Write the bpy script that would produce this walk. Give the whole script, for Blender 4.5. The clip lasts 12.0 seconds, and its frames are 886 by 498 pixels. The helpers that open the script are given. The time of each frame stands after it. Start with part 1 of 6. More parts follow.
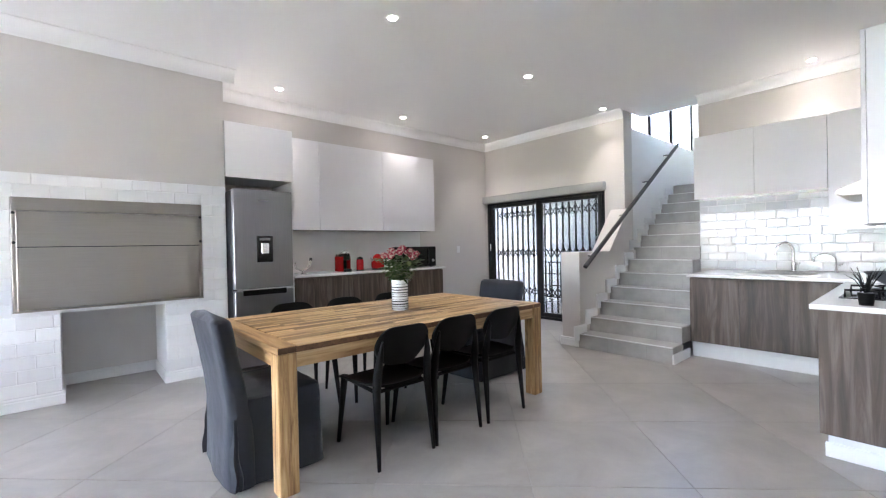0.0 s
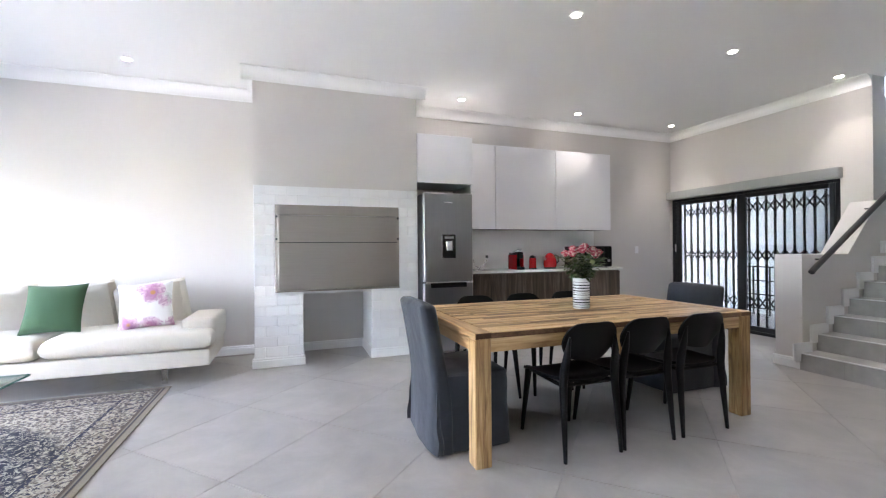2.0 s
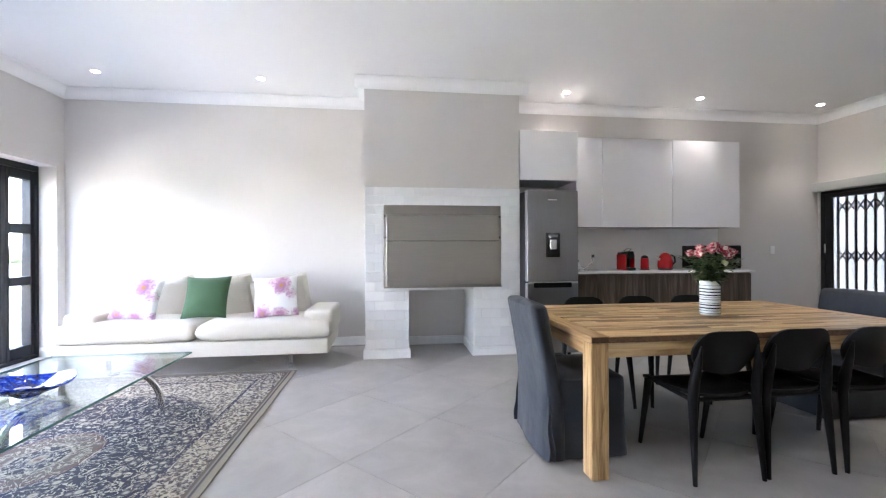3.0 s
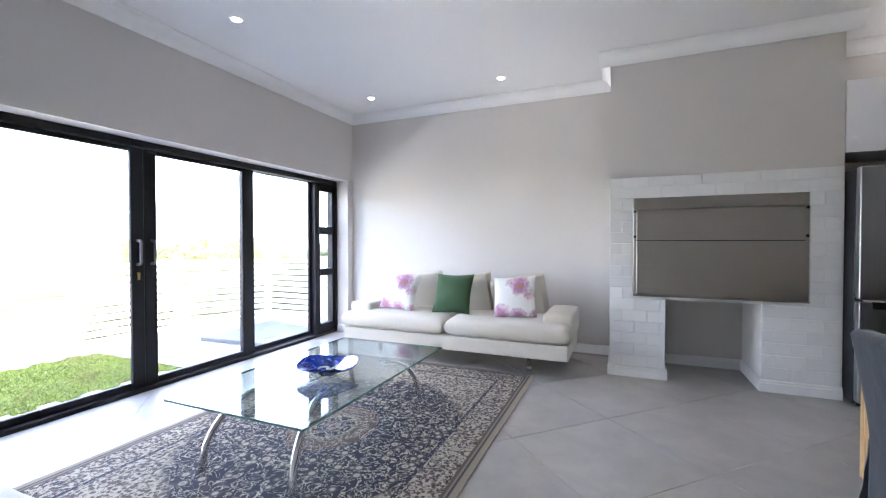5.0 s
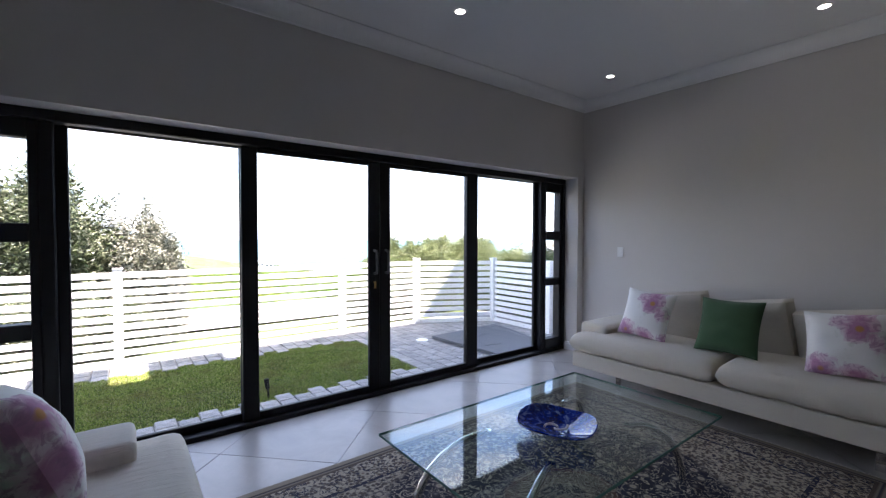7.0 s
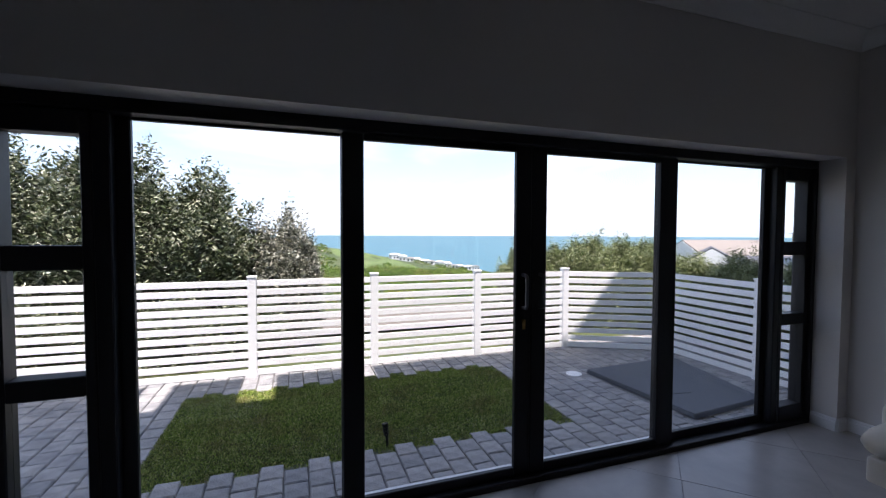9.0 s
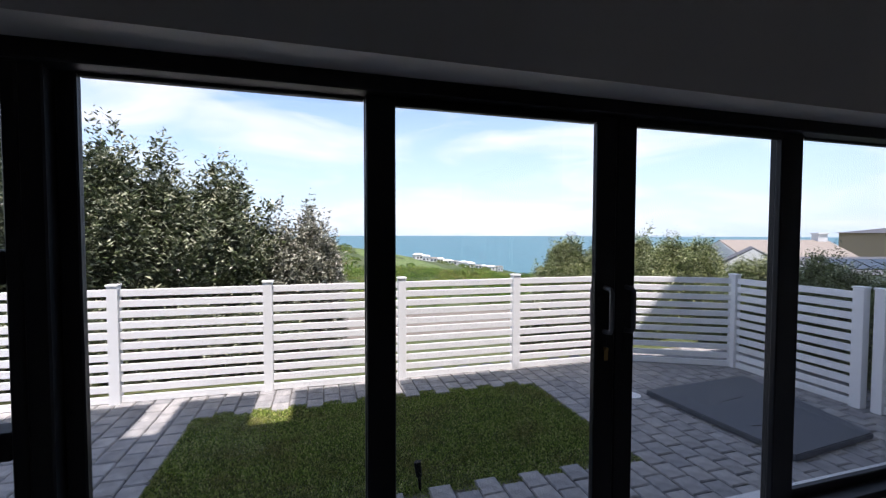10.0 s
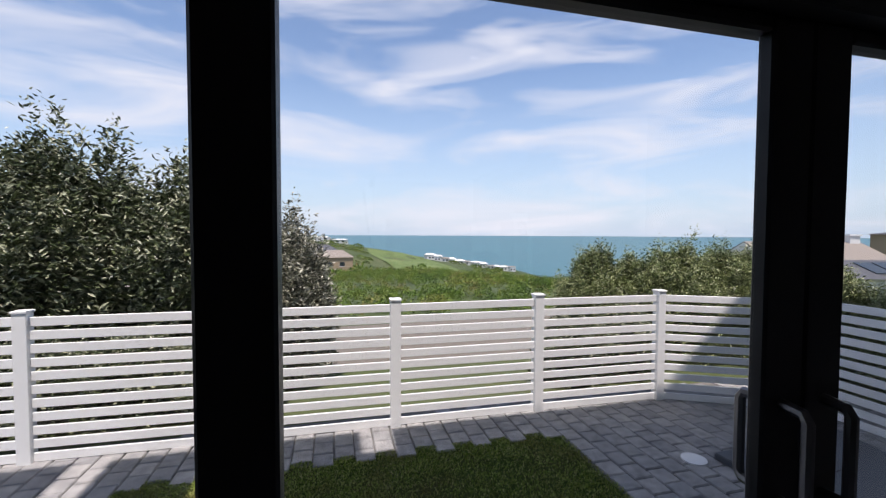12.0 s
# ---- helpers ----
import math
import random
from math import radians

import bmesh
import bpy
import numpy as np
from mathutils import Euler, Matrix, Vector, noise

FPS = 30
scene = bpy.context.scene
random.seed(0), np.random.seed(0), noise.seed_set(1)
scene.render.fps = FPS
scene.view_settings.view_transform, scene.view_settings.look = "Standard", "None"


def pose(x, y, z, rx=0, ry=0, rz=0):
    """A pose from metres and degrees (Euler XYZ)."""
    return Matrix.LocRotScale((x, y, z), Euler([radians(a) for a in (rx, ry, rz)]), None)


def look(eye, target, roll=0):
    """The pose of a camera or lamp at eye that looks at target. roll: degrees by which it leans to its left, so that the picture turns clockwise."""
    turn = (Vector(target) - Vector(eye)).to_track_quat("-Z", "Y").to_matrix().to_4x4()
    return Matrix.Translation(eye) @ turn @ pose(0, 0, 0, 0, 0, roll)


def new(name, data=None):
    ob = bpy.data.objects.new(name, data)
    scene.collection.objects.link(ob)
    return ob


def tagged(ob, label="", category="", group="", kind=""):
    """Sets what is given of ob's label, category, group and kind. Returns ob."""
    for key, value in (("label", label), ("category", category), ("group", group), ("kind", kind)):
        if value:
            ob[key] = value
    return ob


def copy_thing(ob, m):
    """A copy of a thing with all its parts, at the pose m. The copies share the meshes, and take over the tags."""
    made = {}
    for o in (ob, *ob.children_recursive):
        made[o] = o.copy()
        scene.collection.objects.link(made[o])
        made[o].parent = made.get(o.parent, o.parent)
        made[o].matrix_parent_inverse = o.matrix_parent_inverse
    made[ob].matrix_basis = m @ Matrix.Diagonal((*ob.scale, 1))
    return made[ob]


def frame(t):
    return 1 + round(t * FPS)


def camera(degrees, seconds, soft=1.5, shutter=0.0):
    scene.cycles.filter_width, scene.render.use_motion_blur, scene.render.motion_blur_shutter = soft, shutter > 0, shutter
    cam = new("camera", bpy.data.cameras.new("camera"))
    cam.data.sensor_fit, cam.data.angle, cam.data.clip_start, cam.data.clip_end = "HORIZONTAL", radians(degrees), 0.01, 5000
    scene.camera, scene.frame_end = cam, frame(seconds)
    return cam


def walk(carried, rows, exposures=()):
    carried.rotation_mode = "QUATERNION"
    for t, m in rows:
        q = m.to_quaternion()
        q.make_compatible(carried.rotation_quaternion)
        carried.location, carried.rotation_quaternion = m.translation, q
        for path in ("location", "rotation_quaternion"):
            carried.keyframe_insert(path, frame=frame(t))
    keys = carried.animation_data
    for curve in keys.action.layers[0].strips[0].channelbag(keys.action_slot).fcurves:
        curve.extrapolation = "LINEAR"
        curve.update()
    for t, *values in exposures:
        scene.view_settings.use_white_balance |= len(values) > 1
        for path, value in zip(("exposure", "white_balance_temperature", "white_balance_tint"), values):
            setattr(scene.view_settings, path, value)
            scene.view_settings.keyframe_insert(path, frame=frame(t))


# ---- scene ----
cam = camera(92.9, 12.0, 1.2)
PATH = [
    (0, (-0.36, -0.933, 1.257), (-1.859, 0.391, 1.245), -1.2),
    (0.5, (-0.347, -0.98, 1.245), (-1.954, 0.211, 1.242), -1.0),
    (1, (-0.347, -1.031, 1.239), (-2.056, 0.008, 1.239), -0.8),
    (1.5, (-0.342, -1.084, 1.235), (-2.143, -0.215, 1.237), -0.6),
    (2, (-0.344, -1.128, 1.234), (-2.226, -0.45, 1.236), -0.5),
    (2.5, (-0.344, -1.171, 1.236), (-2.289, -0.702, 1.236), -0.4),
    (3, (-0.384, -1.221, 1.232), (-2.369, -0.971, 1.231), -0.2),
    (3.5, (-0.43, -1.255, 1.238), (-2.43, -1.25, 1.234), -0.1),
    (5.3, (-0.761, -1.46, 1.335), (-2.535, -2.383, 1.292), -0.1),
    (5.5, (-0.803, -1.51, 1.349), (-2.526, -2.524, 1.301), -0.1),
    (6, (-0.896, -1.631, 1.376), (-2.47, -2.864, 1.33), 0.0),
    (6.5, (-1.035, -1.742, 1.426), (-2.439, -3.166, 1.369), 0.1),
    (7, (-1.212, -1.851, 1.452), (-2.424, -3.441, 1.396), 0.1),
    (7.2, (-1.287, -1.893, 1.456), (-2.422, -3.539, 1.401), 0.2),
    (9, (-1.689, -2.952, 1.591), (-2.349, -4.839, 1.516), 0.2),
    (9.5, (-1.729, -3.295, 1.577), (-2.313, -5.207, 1.503), 0.2),
    (10, (-1.754, -3.594, 1.587), (-2.309, -5.514, 1.512), 0.1),
    (10.5, (-1.817, -3.907, 1.601), (-2.354, -5.833, 1.526), 0.1),
    (11, (-1.907, -4.172, 1.606), (-2.433, -6.1, 1.531), 0.1),
    (11.5, (-2.01, -4.41, 1.645), (-2.528, -6.34, 1.574), 0.1),
    (12, (-2.129, -4.621, 1.689), (-2.629, -6.556, 1.613), 0.2),
]
STOPS = [(0, 5.92, 6750, 16), (2.5, 5.72, 6750, 16), (3.5, 5.60, 6750, 16), (5.5, 4.53, 6700, 17), (6.5, 3.35, 6700, 18), (7.2, 2.45, 6650, 18), (8.8, 1.2, 6450, 18), (9.5, 0.96, 6450, 18), (12, 0.34, 6600, 17)]
walk(cam, [(t, look(eye, target, roll)) for t, eye, target, roll in PATH], STOPS)

# ---- sky and sun ----
SUN_WAY = Vector((-0.035, -0.30, -1.0)).normalized()   # the way the sunlight travels
world = bpy.data.worlds.new("sky")
scene.world = world
world.use_nodes = True
wn = world.node_tree
sky = wn.nodes.new("ShaderNodeTexSky")
sky.sky_type, sky.sun_disc = "NISHITA", False
sky.sun_elevation = math.asin(-SUN_WAY.z)
sky.sun_rotation = math.atan2(-SUN_WAY.x, -SUN_WAY.y)
sky.altitude, sky.air_density, sky.dust_density, sky.ozone_density = 30, 1.0, 0.2, 1.6
wn.nodes["Background"].inputs["Strength"].default_value = 0.15
# thin high cloud, drawn over the sky by direction
tcw = wn.nodes.new("ShaderNodeTexCoord")
mapw = wn.nodes.new("ShaderNodeMapping")
mapw.inputs["Scale"].default_value = (1.3, 1.9, 6.5)
mapw.inputs["Rotation"].default_value = (0.0, 0.42, 0.3)
nzw = wn.nodes.new("ShaderNodeTexNoise")
nzw.inputs["Scale"].default_value, nzw.inputs["Detail"].default_value = 2.0, 8.0
nzw.inputs["Roughness"].default_value, nzw.inputs["Distortion"].default_value = 0.56, 0.6
rmw = wn.nodes.new("ShaderNodeValToRGB")
rmw.color_ramp.elements[0].position, rmw.color_ramp.elements[1].position = 0.44, 0.72
mxw = wn.nodes.new("ShaderNodeMixRGB")
mxw.inputs["Color2"].default_value = (4.7, 5.0, 5.5, 1)
wn.links.new(tcw.outputs["Generated"], mapw.inputs["Vector"])
wn.links.new(mapw.outputs[0], nzw.inputs["Vector"])
wn.links.new(nzw.outputs["Fac"], rmw.inputs["Fac"])
wn.links.new(rmw.outputs["Color"], mxw.inputs["Fac"])
# sea haze low over the horizon
sepw = wn.nodes.new("ShaderNodeSeparateXYZ")
hzr = wn.nodes.new("ShaderNodeValToRGB")
hzr.color_ramp.elements[0].position, hzr.color_ramp.elements[0].color = 0.0, (0.9, 0.9, 0.9, 1)
hzr.color_ramp.elements[1].position, hzr.color_ramp.elements[1].color = 0.34, (0, 0, 0, 1)
hzm = wn.nodes.new("ShaderNodeMixRGB")
hzm.inputs["Color2"].default_value = (2.9, 3.8, 4.9, 1)
wn.links.new(tcw.outputs["Generated"], sepw.inputs[0])
wn.links.new(sepw.outputs[2], hzr.inputs["Fac"])
wn.links.new(hzr.outputs["Color"], hzm.inputs["Fac"])
wn.links.new(sky.outputs["Color"], hzm.inputs["Color1"])
wn.links.new(hzm.outputs["Color"], mxw.inputs["Color1"])
wn.links.new(mxw.outputs["Color"], wn.nodes["Background"].inputs["Color"])

sun = new("sun", bpy.data.lights.new("sun", "SUN"))
sun.data.energy, sun.data.angle, sun.data.color = 5.0, radians(0.55), (1.0, 0.95, 0.88)
sun.matrix_world = Matrix.Translation((0, 0, 30)) @ SUN_WAY.to_track_quat("-Z", "Y").to_matrix().to_4x4()

# ---- materials ----
def srgb(r, g, b):
    return tuple((c / 255 / 12.92) if c <= 10 else ((c / 255 + 0.055) / 1.055) ** 2.4 for c in (r, g, b)) + (1,)


class Nodes:
    """A small helper round one material's node tree."""
    def __init__(self, name, rough=0.5, metal=0.0):
        self.mat = bpy.data.materials.new(name)
        self.mat.use_nodes = True
        self.tree = self.mat.node_tree
        self.bsdf = self.tree.nodes["Principled BSDF"]
        self.bsdf.inputs["Roughness"].default_value = rough
        self.bsdf.inputs["Metallic"].default_value = metal
        self.coord = self.add("ShaderNodeTexCoord").outputs["Object"]

    def add(self, kind):
        return self.tree.nodes.new(kind)

    def link(self, a, b):
        self.tree.links.new(a, b)

    def mapped(self, scale=(1, 1, 1), rot=(0, 0, 0), loc=(0, 0, 0), src=None):
        m = self.add("ShaderNodeMapping")
        m.inputs["Scale"].default_value = scale
        m.inputs["Rotation"].default_value = rot
        m.inputs["Location"].default_value = loc
        self.link(src or self.coord, m.inputs["Vector"])
        return m.outputs[0]

    def noise(self, scale, detail=4, rough=0.55, vec=None, distort=0.0):
        n = self.add("ShaderNodeTexNoise")
        n.inputs["Scale"].default_value, n.inputs["Detail"].default_value = scale, detail
        n.inputs["Roughness"].default_value, n.inputs["Distortion"].default_value = rough, distort
        self.link(vec or self.coord, n.inputs["Vector"])
        return n.outputs["Fac"]

    def voronoi(self, scale, vec=None, feature="F1", out="Distance"):
        n = self.add("ShaderNodeTexVoronoi")
        n.feature = feature
        n.inputs["Scale"].default_value = scale
        self.link(vec or self.coord, n.inputs["Vector"])
        return n.outputs[out]

    def ramp(self, fac, stops):
        r = self.add("ShaderNodeValToRGB")
        e = r.color_ramp.elements
        while len(e) < len(stops):
            e.new(0.5)
        for el, (p, c) in zip(e, stops):
            el.position, el.color = p, c
        self.link(fac, r.inputs["Fac"])
        return r.outputs["Color"]

    def mix(self, fac, a, b, mode="MIX"):
        m = self.add("ShaderNodeMixRGB")
        m.blend_type = mode
        for key, v in (("Fac", fac), ("Color1", a), ("Color2", b)):
            if isinstance(v, (int, float)):
                m.inputs[key].default_value = v
            elif isinstance(v, tuple):
                m.inputs[key].default_value = v
            else:
                self.link(v, m.inputs[key])
        return m.outputs["Color"]

    def math(self, op, a, b=0.0, c=None):
        m = self.add("ShaderNodeMath")
        m.operation = op
        for i, v in enumerate((a, b) if c is None else (a, b, c)):
            if isinstance(v, (int, float)):
                m.inputs[i].default_value = v
            else:
                self.link(v, m.inputs[i])
        return m.outputs[0]

    def split(self, vec=None):
        s = self.add("ShaderNodeSeparateXYZ")
        self.link(vec or self.coord, s.inputs[0])
        return s.outputs

    def random(self):
        return self.add("ShaderNodeObjectInfo").outputs["Random"]

    def island(self):
        return self.add("ShaderNodeNewGeometry").outputs["Random Per Island"]

    def color(self, c):
        if isinstance(c, tuple):
            self.bsdf.inputs["Base Color"].default_value = c
        else:
            self.link(c, self.bsdf.inputs["Base Color"])
        return self

    def rough(self, r):
        self.link(r, self.bsdf.inputs["Roughness"])
        return self

    def bump(self, height, strength=0.3, dist=0.01):
        b = self.add("ShaderNodeBump")
        b.inputs["Strength"].default_value, b.inputs["Distance"].default_value = strength, dist
        self.link(height, b.inputs["Height"])
        self.link(b.outputs[0], self.bsdf.inputs["Normal"])
        return self


def shade(c, k):
    return (c[0] * k, c[1] * k, c[2] * k, 1)


def plain(name, col, rough=0.5, metal=0.0, scale=30, var=0.12, bump=0.1, big=2.0, dist=0.004):
    """Paint, plastic, plaster or metal: colour with a fine and a broad variation and a slight relief."""
    n = Nodes(name, rough, metal)
    fine, broad = n.noise(scale, 5), n.noise(big, 3)
    c = n.mix(fine, shade(col, 1 - var), shade(col, 1 + var * 0.6))
    n.color(n.mix(n.math("MULTIPLY", broad, 0.5), c, shade(col, 1 - var)))
    n.rough(n.math("MULTIPLY_ADD", fine, 0.12, rough - 0.06))
    if bump:
        n.bump(fine, bump, dist)
    return n.mat


def wood(name, dark, mid, light, axis=1, scale=1.0, rough=0.42, per="island", plank=0.35):
    n = Nodes(name, rough)
    sc = [9.0 * scale] * 3
    sc[axis] = 0.7 * scale
    rnd = n.island() if per == "island" else n.random()
    off = n.add("ShaderNodeVectorMath")
    off.operation = "ADD"
    comb = n.add("ShaderNodeCombineXYZ")
    for i in range(3):
        n.link(n.math("MULTIPLY", rnd, 37.0 + 11 * i), comb.inputs[i])
    n.link(n.coord, off.inputs[0])
    n.link(comb.outputs[0], off.inputs[1])
    v = n.mapped(tuple(sc), src=off.outputs[0])
    grain = n.noise(1.6, 7, 0.62, v, 1.2)
    streak = n.noise(7.0, 5, 0.6, v, 0.3)
    c = n.ramp(grain, [(0.28, dark), (0.5, mid), (0.72, light)])
    c = n.mix(n.math("MULTIPLY", streak, 0.35), c, dark)
    tone = n.ramp(rnd, [(0.0, (1 - plank, 1 - plank * 1.08, 1 - plank * 1.2, 1)), (0.3, (1 - plank * 0.55, 1 - plank * 0.6, 1 - plank * 0.7, 1)), (0.5, (1, 1, 1, 1)), (1.0, (1.2, 1.2, 1.2, 1))])
    n.color(n.mix(1.0, c, tone, "MULTIPLY"))
    n.rough(n.math("MULTIPLY_ADD", streak, 0.25, rough - 0.1))
    n.bump(streak, 0.18, 0.003)
    return n.mat


M = {}
M["wall"] = plain("greige_wall_paint", (0.62, 0.59, 0.565, 1), 0.7, scale=160, var=0.03, bump=0.12, dist=0.002)
M["ceiling"] = plain("white_ceiling_paint", (0.86, 0.86, 0.855, 1), 0.8, scale=140, var=0.02, bump=0.08, dist=0.002)
M["trim"] = plain("white_trim_paint", (0.80, 0.80, 0.80, 1), 0.4, scale=60, var=0.03, bump=0.03)
M["gloss_white"] = plain("white_gloss_board", (0.87, 0.86, 0.88, 1), 0.12, scale=8, var=0.02, bump=0.015)
M["frame"] = plain("charcoal_powder_coat", (0.014, 0.015, 0.018, 1), 0.45, scale=300, var=0.2, bump=0.05, dist=0.001)
M["black"] = plain("matt_black_plastic", (0.0035, 0.0035, 0.004, 1), 0.55, scale=200, var=0.2, bump=0.06, dist=0.001)
M["black_gloss"] = plain("black_glass", (0.008, 0.008, 0.009, 1), 0.1, scale=20, var=0.1, bump=0)
M["chrome"] = plain("polished_chrome", (0.75, 0.75, 0.76, 1), 0.12, 1.0, scale=20, var=0.03, bump=0)
M["satin"] = plain("satin_grey_metal", (0.16, 0.16, 0.17, 1), 0.35, 0.8, scale=80, var=0.08, bump=0.02)
M["rail"] = plain("dark_metal_rail", (0.045, 0.045, 0.05, 1), 0.4, 0.3, scale=100, var=0.15, bump=0.03)
M["red"] = plain("glossy_red", (0.42, 0.012, 0.015, 1), 0.2, scale=10, var=0.08, bump=0)
M["grey_part"] = plain("grey_plastic", (0.25, 0.25, 0.26, 1), 0.4, scale=60, var=0.08, bump=0.02)
M["quartz"] = plain("white_quartz_top", (0.78, 0.78, 0.77, 1), 0.18, scale=90, var=0.05, bump=0)
M["fence"] = plain("white_fence_paint", (0.84, 0.84, 0.84, 1), 0.45, scale=25, var=0.05, bump=0.04)
M["slab"] = plain("dark_grey_cover", (0.075, 0.085, 0.10, 1), 0.6, scale=40, var=0.2, bump=0.15)
M["brass"] = plain("worn_brass", (0.55, 0.36, 0.14, 1), 0.3, 1.0, scale=50, var=0.1, bump=0)
M["grout"] = plain("pale_grout", (0.36, 0.345, 0.33, 1), 0.85, scale=120, var=0.1, bump=0.2)

# brushed steel, streaked along y
n = Nodes("brushed_steel", 0.34, 1.0)
st = n.noise(1.0, 5, 0.6, n.mapped((260, 3, 260)))
bl = n.noise(1.2, 3)
n.color(n.mix(st, (0.30, 0.268, 0.238, 1), (0.38, 0.345, 0.31, 1)))
n.rough(n.math("MULTIPLY_ADD", bl, 0.2, 0.24)).bump(st, 0.03, 0.001)
M["steel"] = n.mat
n = Nodes("fridge_steel", 0.32, 1.0)
st = n.noise(1.0, 5, 0.6, n.mapped((260, 260, 3)))
n.color(n.mix(st, (0.24, 0.24, 0.25, 1), (0.34, 0.34, 0.35, 1)))
n.bump(st, 0.06, 0.001)
M["fridge"] = n.mat

# large porcelain floor tiles, cloudy grey
n = Nodes("grey_porcelain_tile", 0.32)
cl, fi = n.noise(2.6, 8, 0.62, distort=0.5), n.noise(60, 4)
c = n.ramp(cl, [(0.3, (0.305, 0.288, 0.268, 1)), (0.52, (0.375, 0.355, 0.333, 1)), (0.75, (0.45, 0.43, 0.405, 1))])
tone = n.ramp(n.random(), [(0, (0.92, 0.92, 0.92, 1)), (1, (1.06, 1.05, 1.04, 1))])
c = n.mix(1.0, c, tone, "MULTIPLY")
n.color(n.mix(n.math("MULTIPLY", fi, 0.2), c, (0.26, 0.245, 0.23, 1)))
n.rough(n.math("MULTIPLY_ADD", cl, 0.18, 0.24)).bump(fi, 0.05, 0.001)
M["tile"] = n.mat
n = Nodes("grey_stair_tile", 0.36)
cl, fi = n.noise(5, 8, 0.62), n.noise(80, 4)
n.color(n.ramp(cl, [(0.3, (0.34, 0.33, 0.315, 1)), (0.7, (0.46, 0.45, 0.435, 1))]))
n.bump(fi, 0.05, 0.001)
M["stair"] = n.mat

# white glazed tiles with a soft unevenness
n = Nodes("white_glazed_tile", 0.07)
un = n.noise(9, 2)
tone = n.ramp(n.random(), [(0, (0.66, 0.68, 0.69, 1)), (1, (0.76, 0.77, 0.77, 1))])
n.color(tone).bump(un, 0.12, 0.006)
M["glaze"] = n.mat
n = Nodes("white_painted_brick", 0.28)
un, fi = n.noise(14, 4), n.noise(90, 3)
tone = n.ramp(n.random(), [(0, (0.74, 0.74, 0.745, 1)), (1, (0.82, 0.82, 0.815, 1))])
n.color(n.mix(n.math("MULTIPLY", un, 0.25), tone, (0.66, 0.66, 0.66, 1))).bump(n.math("ADD", un, n.math("MULTIPLY", fi, 0.3)), 0.35, 0.006)
M["brick"] = n.mat

M["acacia"] = wood("acacia_strips", (0.17, 0.075, 0.025, 1), (0.58, 0.385, 0.19, 1), (0.78, 0.61, 0.36, 1), 1, 1.0, 0.42, "random", 0.66)
M["acacia_gap"] = wood("acacia_shadow_gap", (0.07, 0.032, 0.014, 1), (0.13, 0.065, 0.03, 1), (0.18, 0.095, 0.045, 1), 0, 2.0, 0.7, "random", 0.2)
M["acacia_leg"] = wood("acacia_leg", (0.10, 0.042, 0.016, 1), (0.46, 0.28, 0.12, 1), (0.70, 0.49, 0.26, 1), 2, 1.7, 0.42, "random", 0.3)
M["acacia_end"] = wood("acacia_end_board", (0.14, 0.06, 0.022, 1), (0.48, 0.29, 0.13, 1), (0.64, 0.44, 0.23, 1), 0, 1.0, 0.4, "random", 0.2)
M["board"] = wood("dark_oak_board", (0.024, 0.015, 0.010, 1), (0.098, 0.066, 0.046, 1), (0.22, 0.175, 0.14, 1), 2, 0.8, 0.5, "random", 0.25)

for key in ("black", "acacia", "acacia_leg", "acacia_end", "frame"):
    M[key].node_tree.nodes["Principled BSDF"].inputs["Specular IOR Level"].default_value = 0.2 if key == "black" else 0.3

# cloth
def cloth(name, col, scale=700, rough=0.9, crease=6, var=0.18, dist=0.02):
    n = Nodes(name, rough)
    w, b = n.noise(scale, 2), n.noise(crease, 4, 0.5)
    n.color(n.mix(w, shade(col, 1 - var), shade(col, 1 + var)))
    n.bump(n.math("ADD", n.math("MULTIPLY", w, 0.06), b), 0.35, dist)
    n.bsdf.inputs["Sheen Weight"].default_value = 0.15
    return n.mat


M["charcoal_cloth"] = cloth("charcoal_slipcover", (0.021, 0.024, 0.032, 1), crease=14, dist=0.012)
M["cream"] = cloth("cream_upholstery", (0.57, 0.525, 0.45, 1), crease=12, var=0.06, dist=0.03)
n = Nodes("cream_pleated_cloth", 0.9)
fold = n.noise(1.0, 3, 0.5, n.mapped((5, 55, 5)), 0.6)
n.color(n.mix(n.noise(600, 2), (0.60, 0.56, 0.49, 1), (0.66, 0.62, 0.55, 1)))
n.bump(fold, 0.6, 0.012)
M["cream_rib"] = n.mat
M["green"] = cloth("green_cushion_cloth", (0.032, 0.082, 0.034, 1))
M["pale_green"] = cloth("pale_green_cushion_cloth", (0.16, 0.30, 0.17, 1))

# flower-print cushion: large soft blooms on white
n = Nodes("floral_print", 0.85)
v = n.mapped((4.3, 1.6, 4.3), loc=(0.31, 0.2, 0.45))
dn = n.noise(13, 4, distort=1.2)
cell = n.voronoi(1.0, v)
petal = n.math("SUBTRACT", cell, n.math("MULTIPLY", dn, 0.42))
white = (0.76, 0.76, 0.745, 1)
bloom = n.ramp(petal, [(0.0, (0.44, 0.20, 0.34, 1)), (0.06, (0.56, 0.33, 0.46, 1)), (0.12, (0.64, 0.46, 0.56, 1)), (0.20, (0.68, 0.57, 0.63, 1)), (0.26, white)])
shadow_petal = n.ramp(n.noise(16, 4, distort=2.0), [(0.50, (0, 0, 0, 1)), (0.60, (1, 1, 1, 1))])
inbloom = n.ramp(petal, [(0.20, (1, 1, 1, 1)), (0.27, (0, 0, 0, 1))])
c = n.mix(n.math("MULTIPLY", n.math("MULTIPLY", shadow_petal, inbloom), 0.65), bloom, (0.36, 0.18, 0.30, 1))
